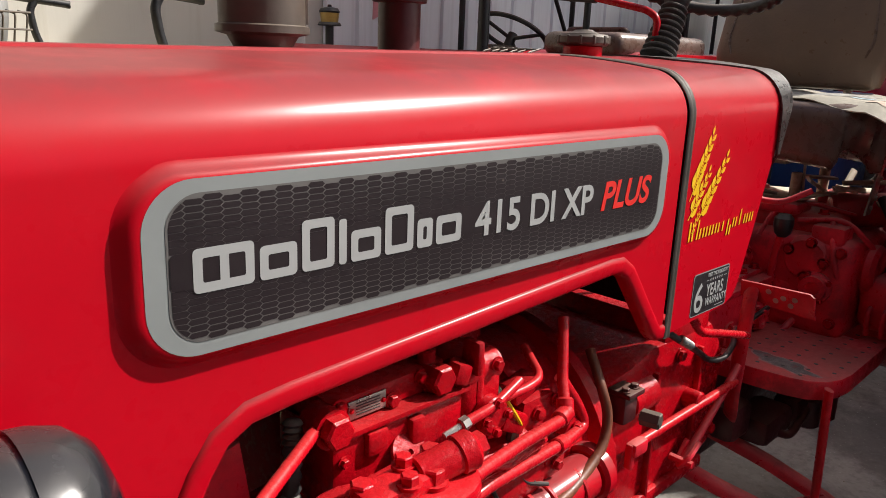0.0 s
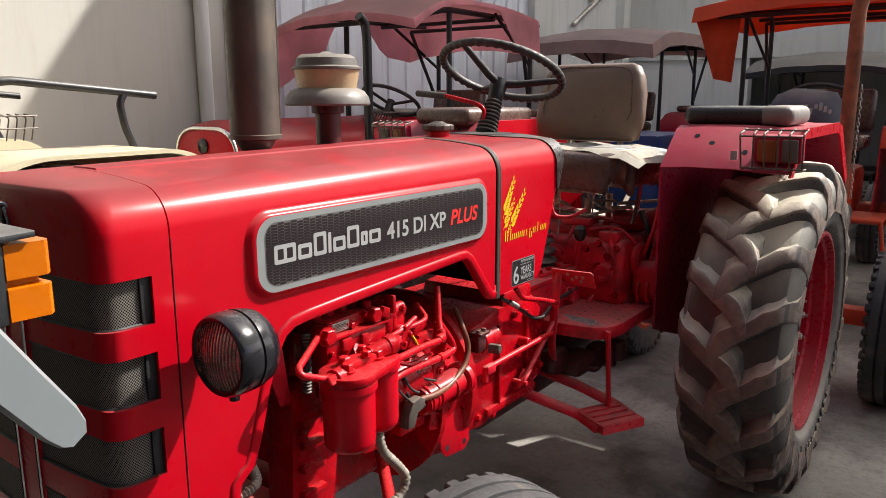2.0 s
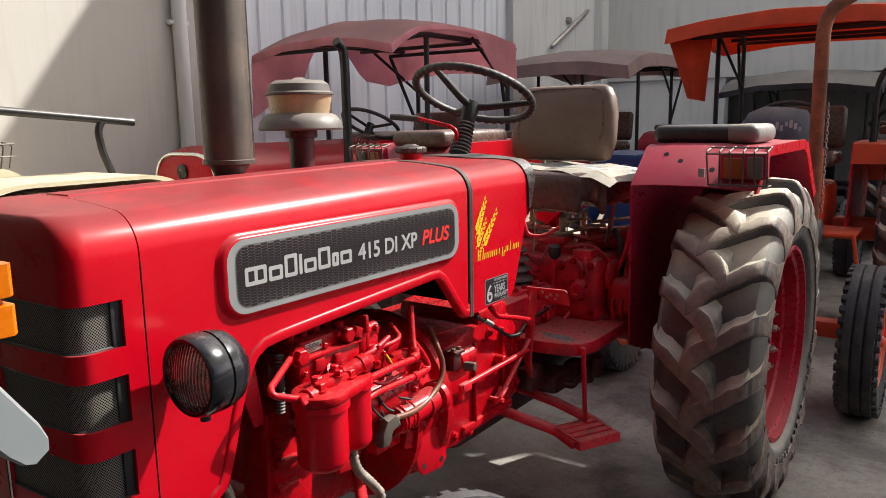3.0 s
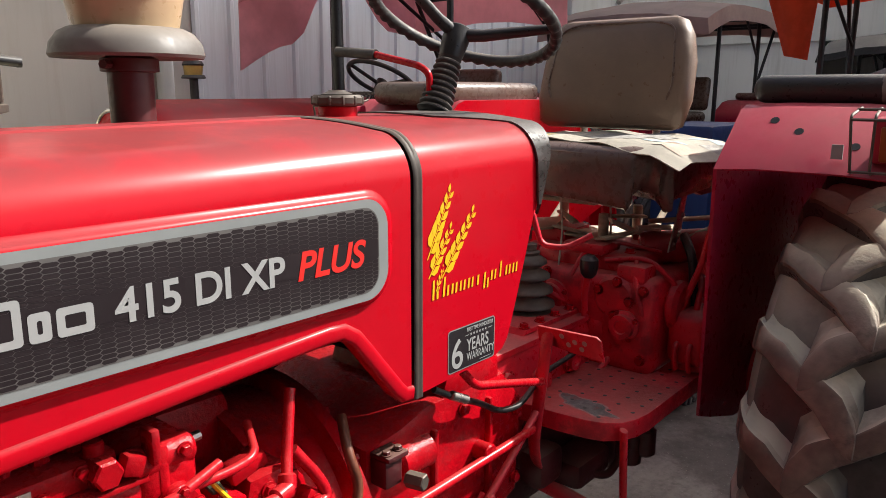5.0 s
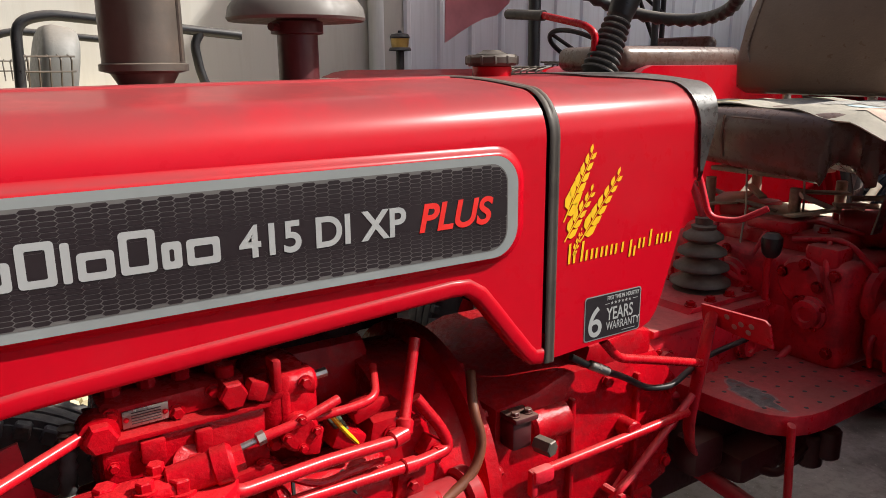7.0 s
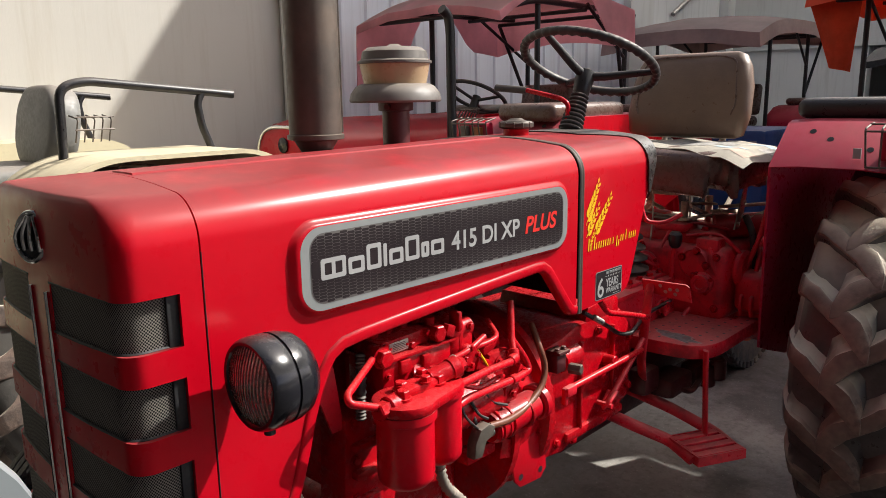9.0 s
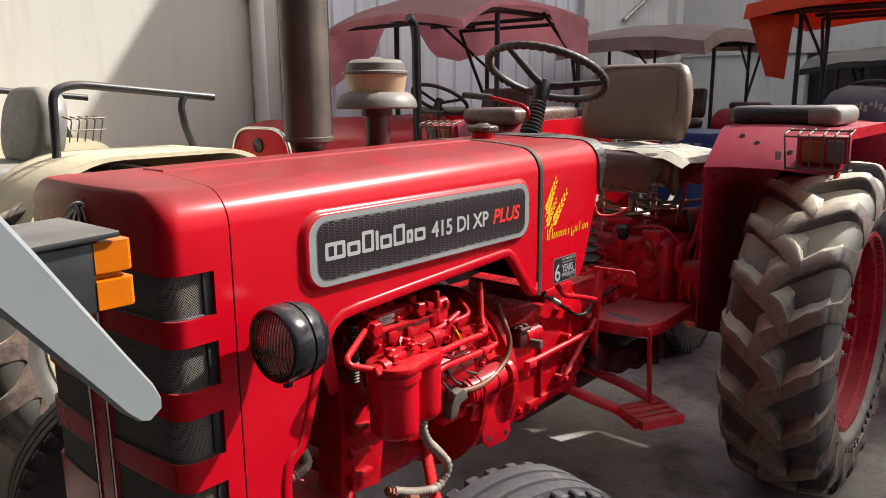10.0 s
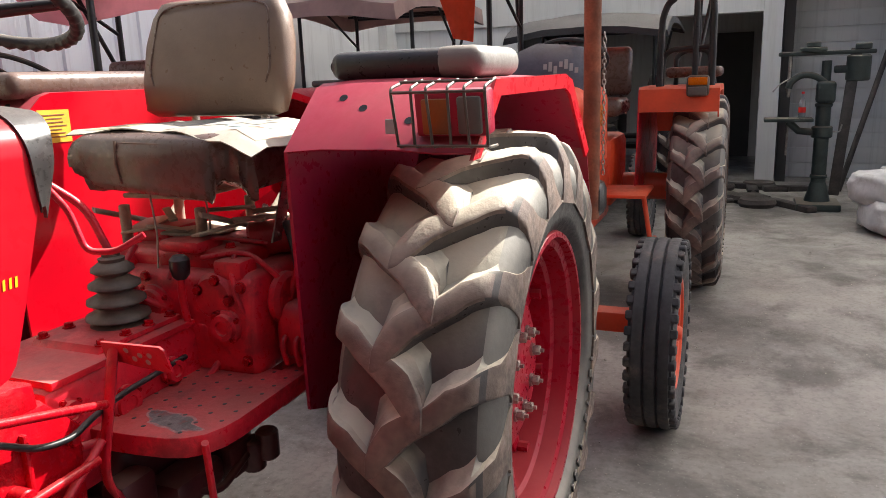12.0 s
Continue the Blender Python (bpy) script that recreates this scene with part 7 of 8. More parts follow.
def parked_tractor(label, m, paint, canopy=None, rail=False, side=1, rear_r=0.635, seat_mt=None, half=0.25, top=1.36, group="parked tractors", track=0.745, square=False, seat_dx=0.0, front_r=0.365, pads=True, flat_guard=False, front_at=(-0.60, 0.62), nose=-1.14, hood_r=0.10, rear_at=1.285, droop=0.10, bow=0.06):
    t = thing("tractor", label, "tractor", m, group)
    bm = bmesh.new()
    plain_hood(bm, nose, half=half, top=top, r=hood_r)
    h = part("hood", bm, paint, t, sharp=40)
    bm = bmesh.new()
    lathe(bm, [(0.040, 0), (0.040, 0.008), (0.032, 0.012), (0.0, 0.010)], axis((nose - 0.002, 0, top - 0.12), (-1, 0, 0.0)), 24)
    part("badge", bm, M_BLACK_GLOSS, h)
    bm = bmesh.new()
    tube(bm, fillet([(nose + 0.012, -half * 0.90, 1.00), (nose + 0.012, -half * 0.90, top - 0.030), (nose + 0.012, half * 0.90, top - 0.030), (nose + 0.012, half * 0.90, 1.00)], hood_r * 1.15, 8), 0.012, 8)
    part("nose_trim", bm, M_CHROME, h)
    bm = bmesh.new()
    for k in range(6):
        box(bm, (nose + 0.012, 0, 0.70 + k * 0.06), (0.03, half * 1.7, 0.022), 0.004)
    box(bm, (nose + 0.06, 0, 0.82), (0.05, half * 1.9, 0.45), 0.01)
    part("grille", bm, M_BLACK, t)
    bm = bmesh.new()
    box(bm, (-0.45, 0, 0.76), (1.2, 0.34, 0.5), 0.03)
    box(bm, (0.45, 0, 0.70), (0.9, 0.32, 0.36), 0.04)
    box(bm, (1.10, 0, 0.80), (0.6, 0.38, 0.44), 0.05)
    cyl(bm, (1.285, -0.64, 0.66), (1.285, 0.64, 0.66), 0.09, seg=16)
    box(bm, (front_at[0], 0, 0.42), (0.10, 2 * front_at[1] - 0.14, 0.09), 0.02)
    part("drivetrain", bm, paint, t)
    for s in (-1, 1):
        wheel(t, "rear_wheel", (rear_at, s * track, rear_r - 0.003), rear_r, 0.33, 0.375, paint, turned=0 if s < 0 else 180)
        wheel(t, "front_wheel", (front_at[0], s * front_at[1], front_r - 0.003), front_r, front_r * 0.45, front_r * 0.57, paint, lugged=False, turned=0 if s < 0 else 180)
        bm = bmesh.new()
        yi, yo = s * (track - 0.275), s * (track + 0.175)
        path = [(0.70, 0.98), (0.76, 1.17), (0.86, 1.28), (1.0, 1.345), (1.15, 1.365), (1.50, 1.365), (1.66, 1.33), (1.85, 1.18), (1.95, 0.98)]
        if flat_guard:
            path = [(0.66, 0.82), (0.70, 1.01), (0.79, 1.22), (0.98, 1.317), (1.60, 1.317), (1.72, 1.27), (1.84, 1.12), (1.88, 0.97)]
            path = [(p.x, p.z) for p in fillet([(x, 0, z) for x, z in path], 0.13)]
        if square:
            yi, yo = s * (track - 0.35), s * (track + 0.11)
            path = [(0.865, 1.17), (0.89, 1.305), (0.93, 1.32), (1.50, 1.32), (1.66, 1.29), (1.85, 1.12), (1.95, 0.98)]
        loft(bm, [[(x, y, z) for x, z in path] for y in (yi, yi + (yo - yi) * 0.5, yo)], closed=False)
        g = solid(part("mudguard", bm, paint, t, sharp=30), 0.006)
        bm = bmesh.new()
        prism(bm, path + [(1.9, 0.7), (0.78, 0.66)], yi - 0.004, yi + 0.004, "xz")
        part("guard_side", bm, M_RED_DUSTY if square else paint, g)
        bm = bmesh.new()
        low = [(x + (1.3 - x) * (0.04 if flat_guard else 0.10), z - (0.016 if flat_guard else 0.035)) for x, z in path]
        prism(bm, path + list(reversed(low)), yo - 0.004, yo + 0.004, "xz")
        part("guard_lip", bm, paint, g)
        bm = bmesh.new()
        box(bm, (0.62, s * 0.30, 0.72), (0.42, 0.28, 0.02), 0.006)
        tube(bm, fillet([(0.50, s * 0.42, 0.71), (0.55, s * 0.46, 0.42), (0.75, s * 0.46, 0.42)], 0.03), 0.014, 6)
        part("footplate", bm, paint, t)
        if pads:
            bm = bmesh.new()
            box(bm, (1.32, s * (track - 0.055), 1.400), (0.34, 0.34, 0.065), 0.03, None, 3)
            part("guard_pad", bm, M_GREY_VINYL if s > 0 else M_VINYL_DARK, t, sharp=60)
        if rail:
            bm = bmesh.new()
            tube(bm, fillet([(0.98, s * 0.62, 1.30), (0.99, s * 0.62, 1.56), (1.08, s * 0.62, 1.585), (1.70, s * 0.62, 1.53), (1.685, s * 0.62, 1.53)], 0.06), 0.017, 10)
            tube(bm, fillet([(1.585, s * 0.62, 1.30), (1.545, s * 0.62, 1.40), (1.53, s * 0.62, 1.50), (1.56, s * 0.62, 1.545)], 0.03), 0.016, 10)
            part("hand_rail", bm, M_BLACK, t, "bent black tube hand rail")
            bm = bmesh.new()
            for q in range(5):
                tube(bm, fillet([(1.00 + q * 0.03, s * 0.70, 1.365), (1.00 + q * 0.03, s * 0.74, 1.45), (1.00 + q * 0.03, s * 0.66, 1.46)], 0.015), 0.003, 5)
            for z in (1.41, 1.455):
                tube(bm, [(0.99, s * 0.735, z), (1.13, s * 0.735, z)], 0.003, 5)
            part("lamp_cage", bm, M_EXHAUST, t)
    bm = bmesh.new()
    box(bm, (1.06 + seat_dx, 0, 1.20), (0.42, 0.46, 0.11), 0.045, None, 3)
    part("seat_cushion", bm, seat_mt or M_VINYL_DARK, t, sharp=60)
    bm = bmesh.new()
    if flat_guard:
        prism(bm, roundrect(0.46, 0.36, 0.15, 8), -0.065, 0.065, "yz", 0.035)
        bm.transform(pose(1.29 + seat_dx, 0, 1.40, 0, 10, 0))
    else:
        box(bm, (0, 0, 0), (0.09, 0.46, 0.32), 0.042, pose(1.29 + seat_dx, 0, 1.42, 0, 10, 0), 3)
    part("backrest", bm, seat_mt or M_VINYL_DARK, t, sharp=60)
    hubp, ax = Vector((0.50, 0, 1.50)), Vector((0.5, 0, 0.87)).normalized()
    mw = axis(hubp, ax)
    bm = bmesh.new()
    rings = [[mw @ Vector(((0.20 + 0.013 * math.cos(b)) * math.cos(a), (0.20 + 0.013 * math.cos(b)) * math.sin(a), 0.013 * math.sin(b))) for b in [2 * math.pi * q / 8 for q in range(8)]] for a in [2 * math.pi * k / 40 for k in range(41)]]
    loft(bm, rings)
    bmesh.ops.remove_doubles(bm, verts=bm.verts, dist=1e-5)
    w = part("steering_wheel", bm, M_PLASTIC, t)
    bm = bmesh.new()
    for k in range(3):
        a = radians(60 + 120 * k)
        tube(bm, [hubp - ax * 0.03, mw @ Vector((0.2 * math.cos(a), 0.2 * math.sin(a), 0))], 0.010, 6)
    cyl(bm, hubp - ax * 0.22, hubp, 0.028, seg=12)
    part("wheel_spokes", bm, M_BLACK, w)
    if canopy:
        cloth, x0, x1, z0, hw, drop, front, rear = canopy
        bm = bmesh.new()
        rows = []
        for k in range(17):
            f = k / 16
            x = x0 + (x1 - x0) * f
            sag = bow * math.sin(math.pi * f) + (-droop * (1 - f * 4) ** 1.6 if f < 0.25 else 0)
            row = []
            for q in range(13):
                g = q / 6 - 1
                row.append((x, hw * g, z0 + sag + 0.07 * (1 - g * g) + 0.012 * noise.noise((x * 4, g * 3, z0))))
            skirt = drop + (front - drop) * max(0.0, 1 - f * 5) + (rear - drop) * min(1.0, max(0.0, (f - 0.62) * 6))
            q = min(1.0, max(0.0, (0.46 - f) / 0.20))
            far = 0.36 * q * q * (3 - 2 * q) if cloth == M_CANVAS else 0.0
            row = [(x, -hw * 1.02, row[0][2] - skirt)] + row + [(x, hw * 1.02, row[-1][2] - skirt - far)]
            rows.append(row)
        for end, deep in ((0, front), (-1, rear)):
            edge = [(x, y, z - deep) for x, y, z in rows[end][1:-1]]
            edge = [rows[end][0]] + edge + [rows[end][-1]]
            rows.insert(0 if end == 0 else len(rows), [(x + (-0.006 if end == 0 else 0.006), y, z) for x, y, z in edge])
        loft(bm, rows, closed=False)
        rows = rows[1:-1]
        c = solid(part("canopy", bm, cloth, t, "faded cloth canopy on a tube frame", sharp=45), 0.006)
        bm = bmesh.new()
        loft(bm, [[(x, y * 0.985, z - 0.016) for x, y, z in row[1:-1]] for row in rows], closed=False)
        part("canopy_lining", bm, M_LINING if cloth != M_ORANGE_CLOTH else M_ORANGE_CLOTH, c, "pale stained cloth lining", sharp=45)
        bm = bmesh.new()
        for s in (-1, 1):
            tube(bm, fillet([(1.62, s * hw * 0.72, 1.33 if square else 0.95), (1.62, s * hw * 0.72, z0 + 0.01), (x0 + 0.45, s * hw * 0.82, z0 + 0.0), (x0 + 0.12, s * hw * 0.82, z0 - 0.075)], 0.10), 0.018, 8)
            tube(bm, [(1.62, s * hw * 0.72, 1.45), (x1 - 0.1, s * hw * 0.84, z0 - 0.03)], 0.014, 8)
            px, pz = (0.96, 1.31) if square else (0.55, 1.0)
            tube(bm, [(px, s * hw * 0.75, pz), (px, s * hw * 0.75, z0 + 0.01)], 0.018, 8)
            tube(bm, [(1.62, s * hw * 0.72, 1.75), (1.05, s * hw * 0.8, z0 + 0.02)], 0.012, 8)
        for x, low in ((x0 + 0.12, 0.085), (1.0, 0.02), (1.62, 0.02), (x1 - 0.1, 0.03)):
            tube(bm, [(x, -hw * 0.84, z0 - low), (x, hw * 0.84, z0 - low)], 0.014, 8)
        part("canopy_frame", bm, M_BLACK, t)
    return t


t2 = parked_tractor("red tractor under a sun-faded pink cloth canopy by the wall", pose(1.72, 1.98, 0), M_RED, (M_CANVAS, 0.0, 1.45, 2.06, 0.60, 0.03, 0.05, 0.26), half=0.285, top=1.39, nose=-1.03, hood_r=0.17)
parked_tractor("older red tractor under a dusty pale canopy in the shade", pose(5.1, 1.95, 0), M_FENDER, (M_CANVAS_PALE, -0.2, 1.9, 2.08, 0.75, 0.12, 0.12, 0.15))
t4 = parked_tractor("orange tractor with orange canopy parked behind in the shade", pose(3.36, -0.40, 0), M_ORANGE, (M_ORANGE_CLOTH, 0.40, 1.95, 2.16, 0.86, 0.10, 0.10, 0.12), track=0.68, square=True, front_r=0.385, half=0.225, front_at=(-0.89, 0.665), nose=-0.94, droop=0.02, bow=0.035)
parked_tractor("cream tractor with black tube rails beside the wall", pose(-1.52, 2.22, 0), M_CREAM, None, True, seat_dx=-0.14, seat_mt=M_GREY_SEAT, pads=False, flat_guard=True, rear_at=1.14, rear_r=0.645)

parked_tractor("dark tractor under a black canopy at the workshop mouth", pose(6.77, 0.09, 0), M_BLACK, (M_BLACK, -0.2, 1.6, 1.86, 0.75, 0.06, 0.06, 0.06))

# extra fittings of the tractor by the wall
bm = bmesh.new()
lathe(bm, [(0.022, 0.95), (0.022, 1.50), (0.060, 1.502), (0.064, 1.506), (0.056, 1.520), (0.0, 1.522)], Matrix.Translation((-0.31, 0.60, 0)), 24)
pre = part("air_precleaner", bm, M_PLASTIC, t2, "small air pre-cleaner with a yellow bowl")
bm = bmesh.new()
lathe(bm, [(0.046, 1.520), (0.052, 1.570), (0.0, 1.571)], Matrix.Translation((-0.31, 0.60, 0)), 24)
part("bowl", bm, material("yellow_bowl", (0.45, 0.30, 0.08), 0.4, vary=0.2, scale=12), pre)
bm = bmesh.new()
lathe(bm, [(0.054, 1.568), (0.056, 1.576), (0.046, 1.592), (0.012, 1.598), (0.010, 1.610), (0.0, 1.611)], Matrix.Translation((-0.31, 0.60, 0)), 24)
part("lid", bm, M_BLACK, pre)
bm = bmesh.new()
tube(bm, fillet([(-0.23, -0.45, 0.95), (-0.235, -0.45, 1.85), (-0.25, -0.45, 1.93), (-0.30, -0.45, 1.96)], 0.05), 0.026, 12)
part("exhaust_pipe", bm, M_BLACK, t2, "slim black exhaust pipe bent at the top")
bm = bmesh.new()
for k in range(7):
    tube(bm, fillet([(0.06 + k * 0.028, -0.22, 1.375), (0.06 + k * 0.028, -0.26, 1.43), (0.06 + k * 0.028, -0.16, 1.435)], 0.015), 0.004, 5)
for y in (-0.255, -0.20):
    tube(bm, [(0.05, y, 1.425), (0.24, y, 1.425)], 0.004, 5)
part("wire_guard", bm, M_EXHAUST, t2)
# fittings of the orange tractor
bm = bmesh.new()
rows = []
for i in range(9):
    f = i / 8
    y0, y1 = 0.90 - 0.16 * f, 0.57 + 0.03 * f
    rows.append([(0.53 + 0.02 * math.sin(g * 9 + f * 2), y0 + (y1 - y0) * g, 2.10 - 0.45 * f - 0.03 * g * f) for g in [q / 8 for q in range(9)]])
loft(bm, rows, closed=False)
solid(part("canopy_flap", bm, M_FLAP, t4, "torn orange cloth flap hanging from the canopy", sharp=70), 0.003)
bm = bmesh.new()
tube(bm, fillet([(-0.68, -0.34, 0.80), (-0.68, -0.34, 1.97), (-0.665, -0.37, 2.06), (-0.61, -0.47, 2.13)], 0.07), 0.036, 16)
stack = part("exhaust_pipe", bm, M_RUST, t4, "tall rusty exhaust pipe with a bent top")
bm = bmesh.new()
for k in range(28):
    z = 1.00 + k * 0.021
    rings = []
    m = pose(-0.66, -0.386, z, 0, 0, 0 if k % 2 else 90)
    for q in range(9):
        a = 2 * math.pi * q / 8
        c = Vector((0.007 * math.cos(a), 0, 0.0135 * math.sin(a)))
        d = Vector((math.cos(a), 0, math.sin(a)))
        rings.append([m @ (c + d * 0.0026 * math.cos(b) + Vector((0, 1, 0)) * 0.0026 * math.sin(b)) for b in [2 * math.pi * w / 5 for w in range(5)]])
    loft(bm, rings)
part("chain", bm, M_STEEL, t4, "steel chain hung along the exhaust pipe")["kind"] = "stuff"
bm = bmesh.new()
rings = []
for k, (z, w, d) in enumerate(((1.30, 0.42, 0.44), (1.38, 0.42, 0.45), (1.475, 0.39, 0.40), (1.54, 0.32, 0.30), (1.565, 0.16, 0.16))):
    rings.append([(0.02 + v, u, z + 0.006 * math.sin(u * 30)) for u, v in roundrect(w, d, min(w, d) * 0.35, 6)])
loft(bm, rings, True, False, True)
cover = part("cloth_cover", bm, M_COVER, t4, "dark cloth cover with a faded white print")
bm = bmesh.new()
for k in range(7):
    w, z = 0.026 + 0.010 * (k % 3), 1.42 + 0.010 * (k % 4)
    y = -0.18 + 0.026 * k
    bm.faces.new([bm.verts.new(p) for p in ((-0.2045 + (z - 1.38) * 0.22, y, z), (-0.2045 + (z - 1.38) * 0.22, y + 0.018, z), (-0.2045 + (z - 1.38 + w) * 0.22, y + 0.018, z + w), (-0.2045 + (z - 1.38 + w) * 0.22, y, z + w))])
part("print_bars", bm, M_WHITE, cover)
rod("roll_bar", [(0.95, -0.44, 1.30), (0.95, -0.45, 1.72), (0.95, -0.48, 1.80), (0.95, -0.52, 1.83)], 0.020, M_BLACK, t4, rad=0.06)
rod("roll_bar", [(0.98, -0.74, 1.30), (0.98, -0.74, 1.75), (0.98, -0.70, 2.10)], 0.022, M_BLACK, t4, rad=0.06)
rod("grab_rail", [(1.00, -0.45, 1.31), (1.00, -0.46, 1.50), (1.00, -0.50, 1.535), (1.00, -0.72, 1.545), (1.0, -0.735, 1.52)], 0.016, M_BLACK, t4, rad=0.05)
rod("grab_rail", [(1.40, -0.50, 1.31), (1.40, -0.50, 1.50), (1.40, -0.55, 1.535), (1.40, -0.70, 1.54), (1.40, -0.74, 1.32)], 0.016, M_BLACK, t4, rad=0.05)
bm = bmesh.new()
box(bm, (0.875, -0.67, 1.32), (0.05, 0.13, 0.125), 0.02)
tail = part("tail_lamp", bm, M_EXHAUST, t4, "amber and red lamp on the mudguard")
bm = bmesh.new()
box(bm, (0.847, -0.67, 1.348), (0.012, 0.108, 0.046), 0.006)
part("amber_lens", bm, M_AMBER, tail)
bm = bmesh.new()
box(bm, (0.847, -0.67, 1.290), (0.012, 0.108, 0.050), 0.006)
part("clear_lens", bm, M_DISH, tail)
bm = bmesh.new()
lathe(bm, [(0.03, 0.0), (0.045, 0.02), (0.05, 0.06), (0.0, 0.062)], axis((-0.30, -0.255, 1.22), (0, -1, 0)), 16)
part("side_reflector", bm, M_AMBER, t4)
bm = bmesh.new()
box(bm, (-0.30, -0.262, 1.15), (0.09, 0.02, 0.07), 0.006)
part("yellow_reflector", bm, M_YELLOW, t4)
bm = bmesh.new()
box(bm, (-0.62, -0.34, 0.88), (0.16, 0.10, 0.16), 0.04)
part("filter_box", bm, M_BLACK, t4)

# ---- the near machine whose lamp and grey arm reach in ----
BASE = Vector((-2.2, 0.2, 0))
arm = thing("parked_machine", "grey enamelled arm and black indicator lamp of a machine standing alongside", "machine", Matrix.Translation(BASE))
bm = bmesh.new()
rings = []
a0, a1 = Vector((-1.735, -0.702, 1.625)) - BASE, Vector((-1.432, -0.706, 1.197)) - BASE
along = (a1 - a0).normalized()
across = along.cross(Vector((0, 1, 0))).normalized()
for t, w in ((0, 0.078), (0.35, 0.070), (0.6, 0.060), (0.85, 0.046), (0.95, 0.042), (0.985, 0.034), (1.0, 0.020)):
    c = a0.lerp(a1, t)
    rings.append([c + across * (w / 2 * a) + Vector((0, 1, 0)) * (0.010 * b) for a, b in ((-1, -0.5), (-0.85, -1), (0.85, -1), (1, -0.5), (1, 0.5), (0.85, 1), (-0.85, 1), (-1, 0.5))])
loft(bm, rings, True, True, True)
part("arm", bm, M_GREYARM, arm, "tapered grey enamelled arm")
bm = bmesh.new()
poly = [(-1.78, 1.372), (-1.463, 1.388), (-1.466, 1.312), (-1.50, 1.310), (-1.60, 1.345), (-1.78, 1.352)]
prism(bm, [(x - BASE.x, z) for x, z in poly], -0.682 - BASE.y, -0.560 - BASE.y, "xz", 0.005)
prism(bm, [(-1.78 - BASE.x, 1.376), (-1.44 - BASE.x, 1.392), (-1.44 - BASE.x, 1.398), (-1.78 - BASE.x, 1.384)], -0.690 - BASE.y, -0.545 - BASE.y, "xz", 0.002)
lampn = part("lamp_housing", bm, material("dusty_black_housing", (0.016, 0.017, 0.02), 0.5, vary=0.3, scale=10, dust=0.85, dust_color=(0.24, 0.225, 0.205), dust_low=0.6, dust_high=0.95), arm, "dusty black lamp housing")
bm = bmesh.new()
rings = []
for k in range(34):
    f = k / 33
    z = 1.315 + 0.072 * f
    out = (0.00025 if k % 2 else 0.0) - (0.008 if 0.44 < f < 0.54 else 0.0)
    rings.append([(x - BASE.x, y - BASE.y, z) for x, y in ((-1.466, -0.600), (-1.428 + out, -0.600), (-1.424 + out, -0.676 - out), (-1.430 + out, -0.683 - out), (-1.466, -0.682 - out))])
loft(bm, rings, True, True, True)
part("amber_lens", bm, M_AMBER, lampn, "ribbed amber indicator lens", sharp=20)
# this body is unseen, added as a dark mass to shade the tractor's nose
bm = bmesh.new()
prism(bm, [(-0.67, 0.30), (0.43, 0.30), (0.43, 1.28), (0.40, 1.60), (0.20, 1.84), (-0.52, 1.86), (-0.67, 1.62)], -0.63, 1.47, "xz", 0.06)
for y in (-0.40, 1.25):
    prism(bm, [(-0.85, 0.70), (-0.78, 0.78), (-0.06, 0.78), (0.0, 0.70), (-0.08, 0.74), (-0.76, 0.74)], y - 0.14, y + 0.14, "xz")
box(bm, (0.30, -0.72, 1.33), (0.26, 0.26, 0.12), 0.02)
part("shade_body", bm, material("matte_black_shade_mass", (0.014, 0.013, 0.013), 0.95, vary=0.2, scale=5, spec=0.05), arm)
for x in (-0.42, 0.32):
    for y in (-0.40, 1.25):
        bm = bmesh.new()
        cyl(bm, (x, y - 0.09, 0.33), (x, y + 0.09, 0.33), 0.33, seg=28, bev=0.03)
        part("wheel", bm, M_RUBBER, arm)

# ---- loose things ----
bm = bmesh.new()
box(bm, (1.195, -0.620, 1.452), (0.30, 0.380, 0.066), 0.028, None, 4)
pad = part("cushion", bm, M_BLACK_VINYL, None, sharp=60)
tagged(pad, "black vinyl cushion with a pale grey side on the mudguard", "cushion")
bm = bmesh.new()
box(bm, (1.196, -0.751, 1.4525), (0.306, 0.124, 0.070), 0.030, None, 4)
part("pale_side", bm, M_GREY_VINYL, pad, "pale grey vinyl side", sharp=60)

bm = bmesh.new()
nx, ny = 16, 22
grid = []
for i in range(nx + 1):
    row = []
    for j in range(ny + 1):
        u, v = i / nx, j / ny
        x = 0.845 + 0.40 * u + 0.03 * math.sin(v * 5)
        y = 0.20 - 0.56 * v - (0.05 * u if v > 0.8 else 0)
        z = 1.324 + 0.006 * noise.noise((x * 9, y * 9, 2)) + 0.004 * math.sin(y * 30)
        over = max(0.0, -y - 0.29)
        z -= over * 0.55
        z -= max(0.0, 0.87 - x) * 0.4
        row.append(bm.verts.new((x, y, z)))
    grid.append(row)
for i in range(nx):
    for j in range(ny):
        bm.faces.new((grid[i][j], grid[i + 1][j], grid[i + 1][j + 1], grid[i][j + 1]))
paper = tagged(solid(part("newspaper", bm, M_PAPER, None, sharp=60), 0.003), "creased newspaper spread over the seat cushion", "newspaper")
inks = [material("news_ink_and_shade_grey", (0.30, 0.285, 0.26), 0.85, vary=0.3, scale=60), material("news_ink_blue", (0.34, 0.43, 0.46), 0.85, vary=0.2, scale=30), material("news_ink_red", (0.46, 0.34, 0.27), 0.85, vary=0.2, scale=30), material("news_ink_ochre", (0.52, 0.42, 0.20), 0.85, vary=0.2, scale=30)]
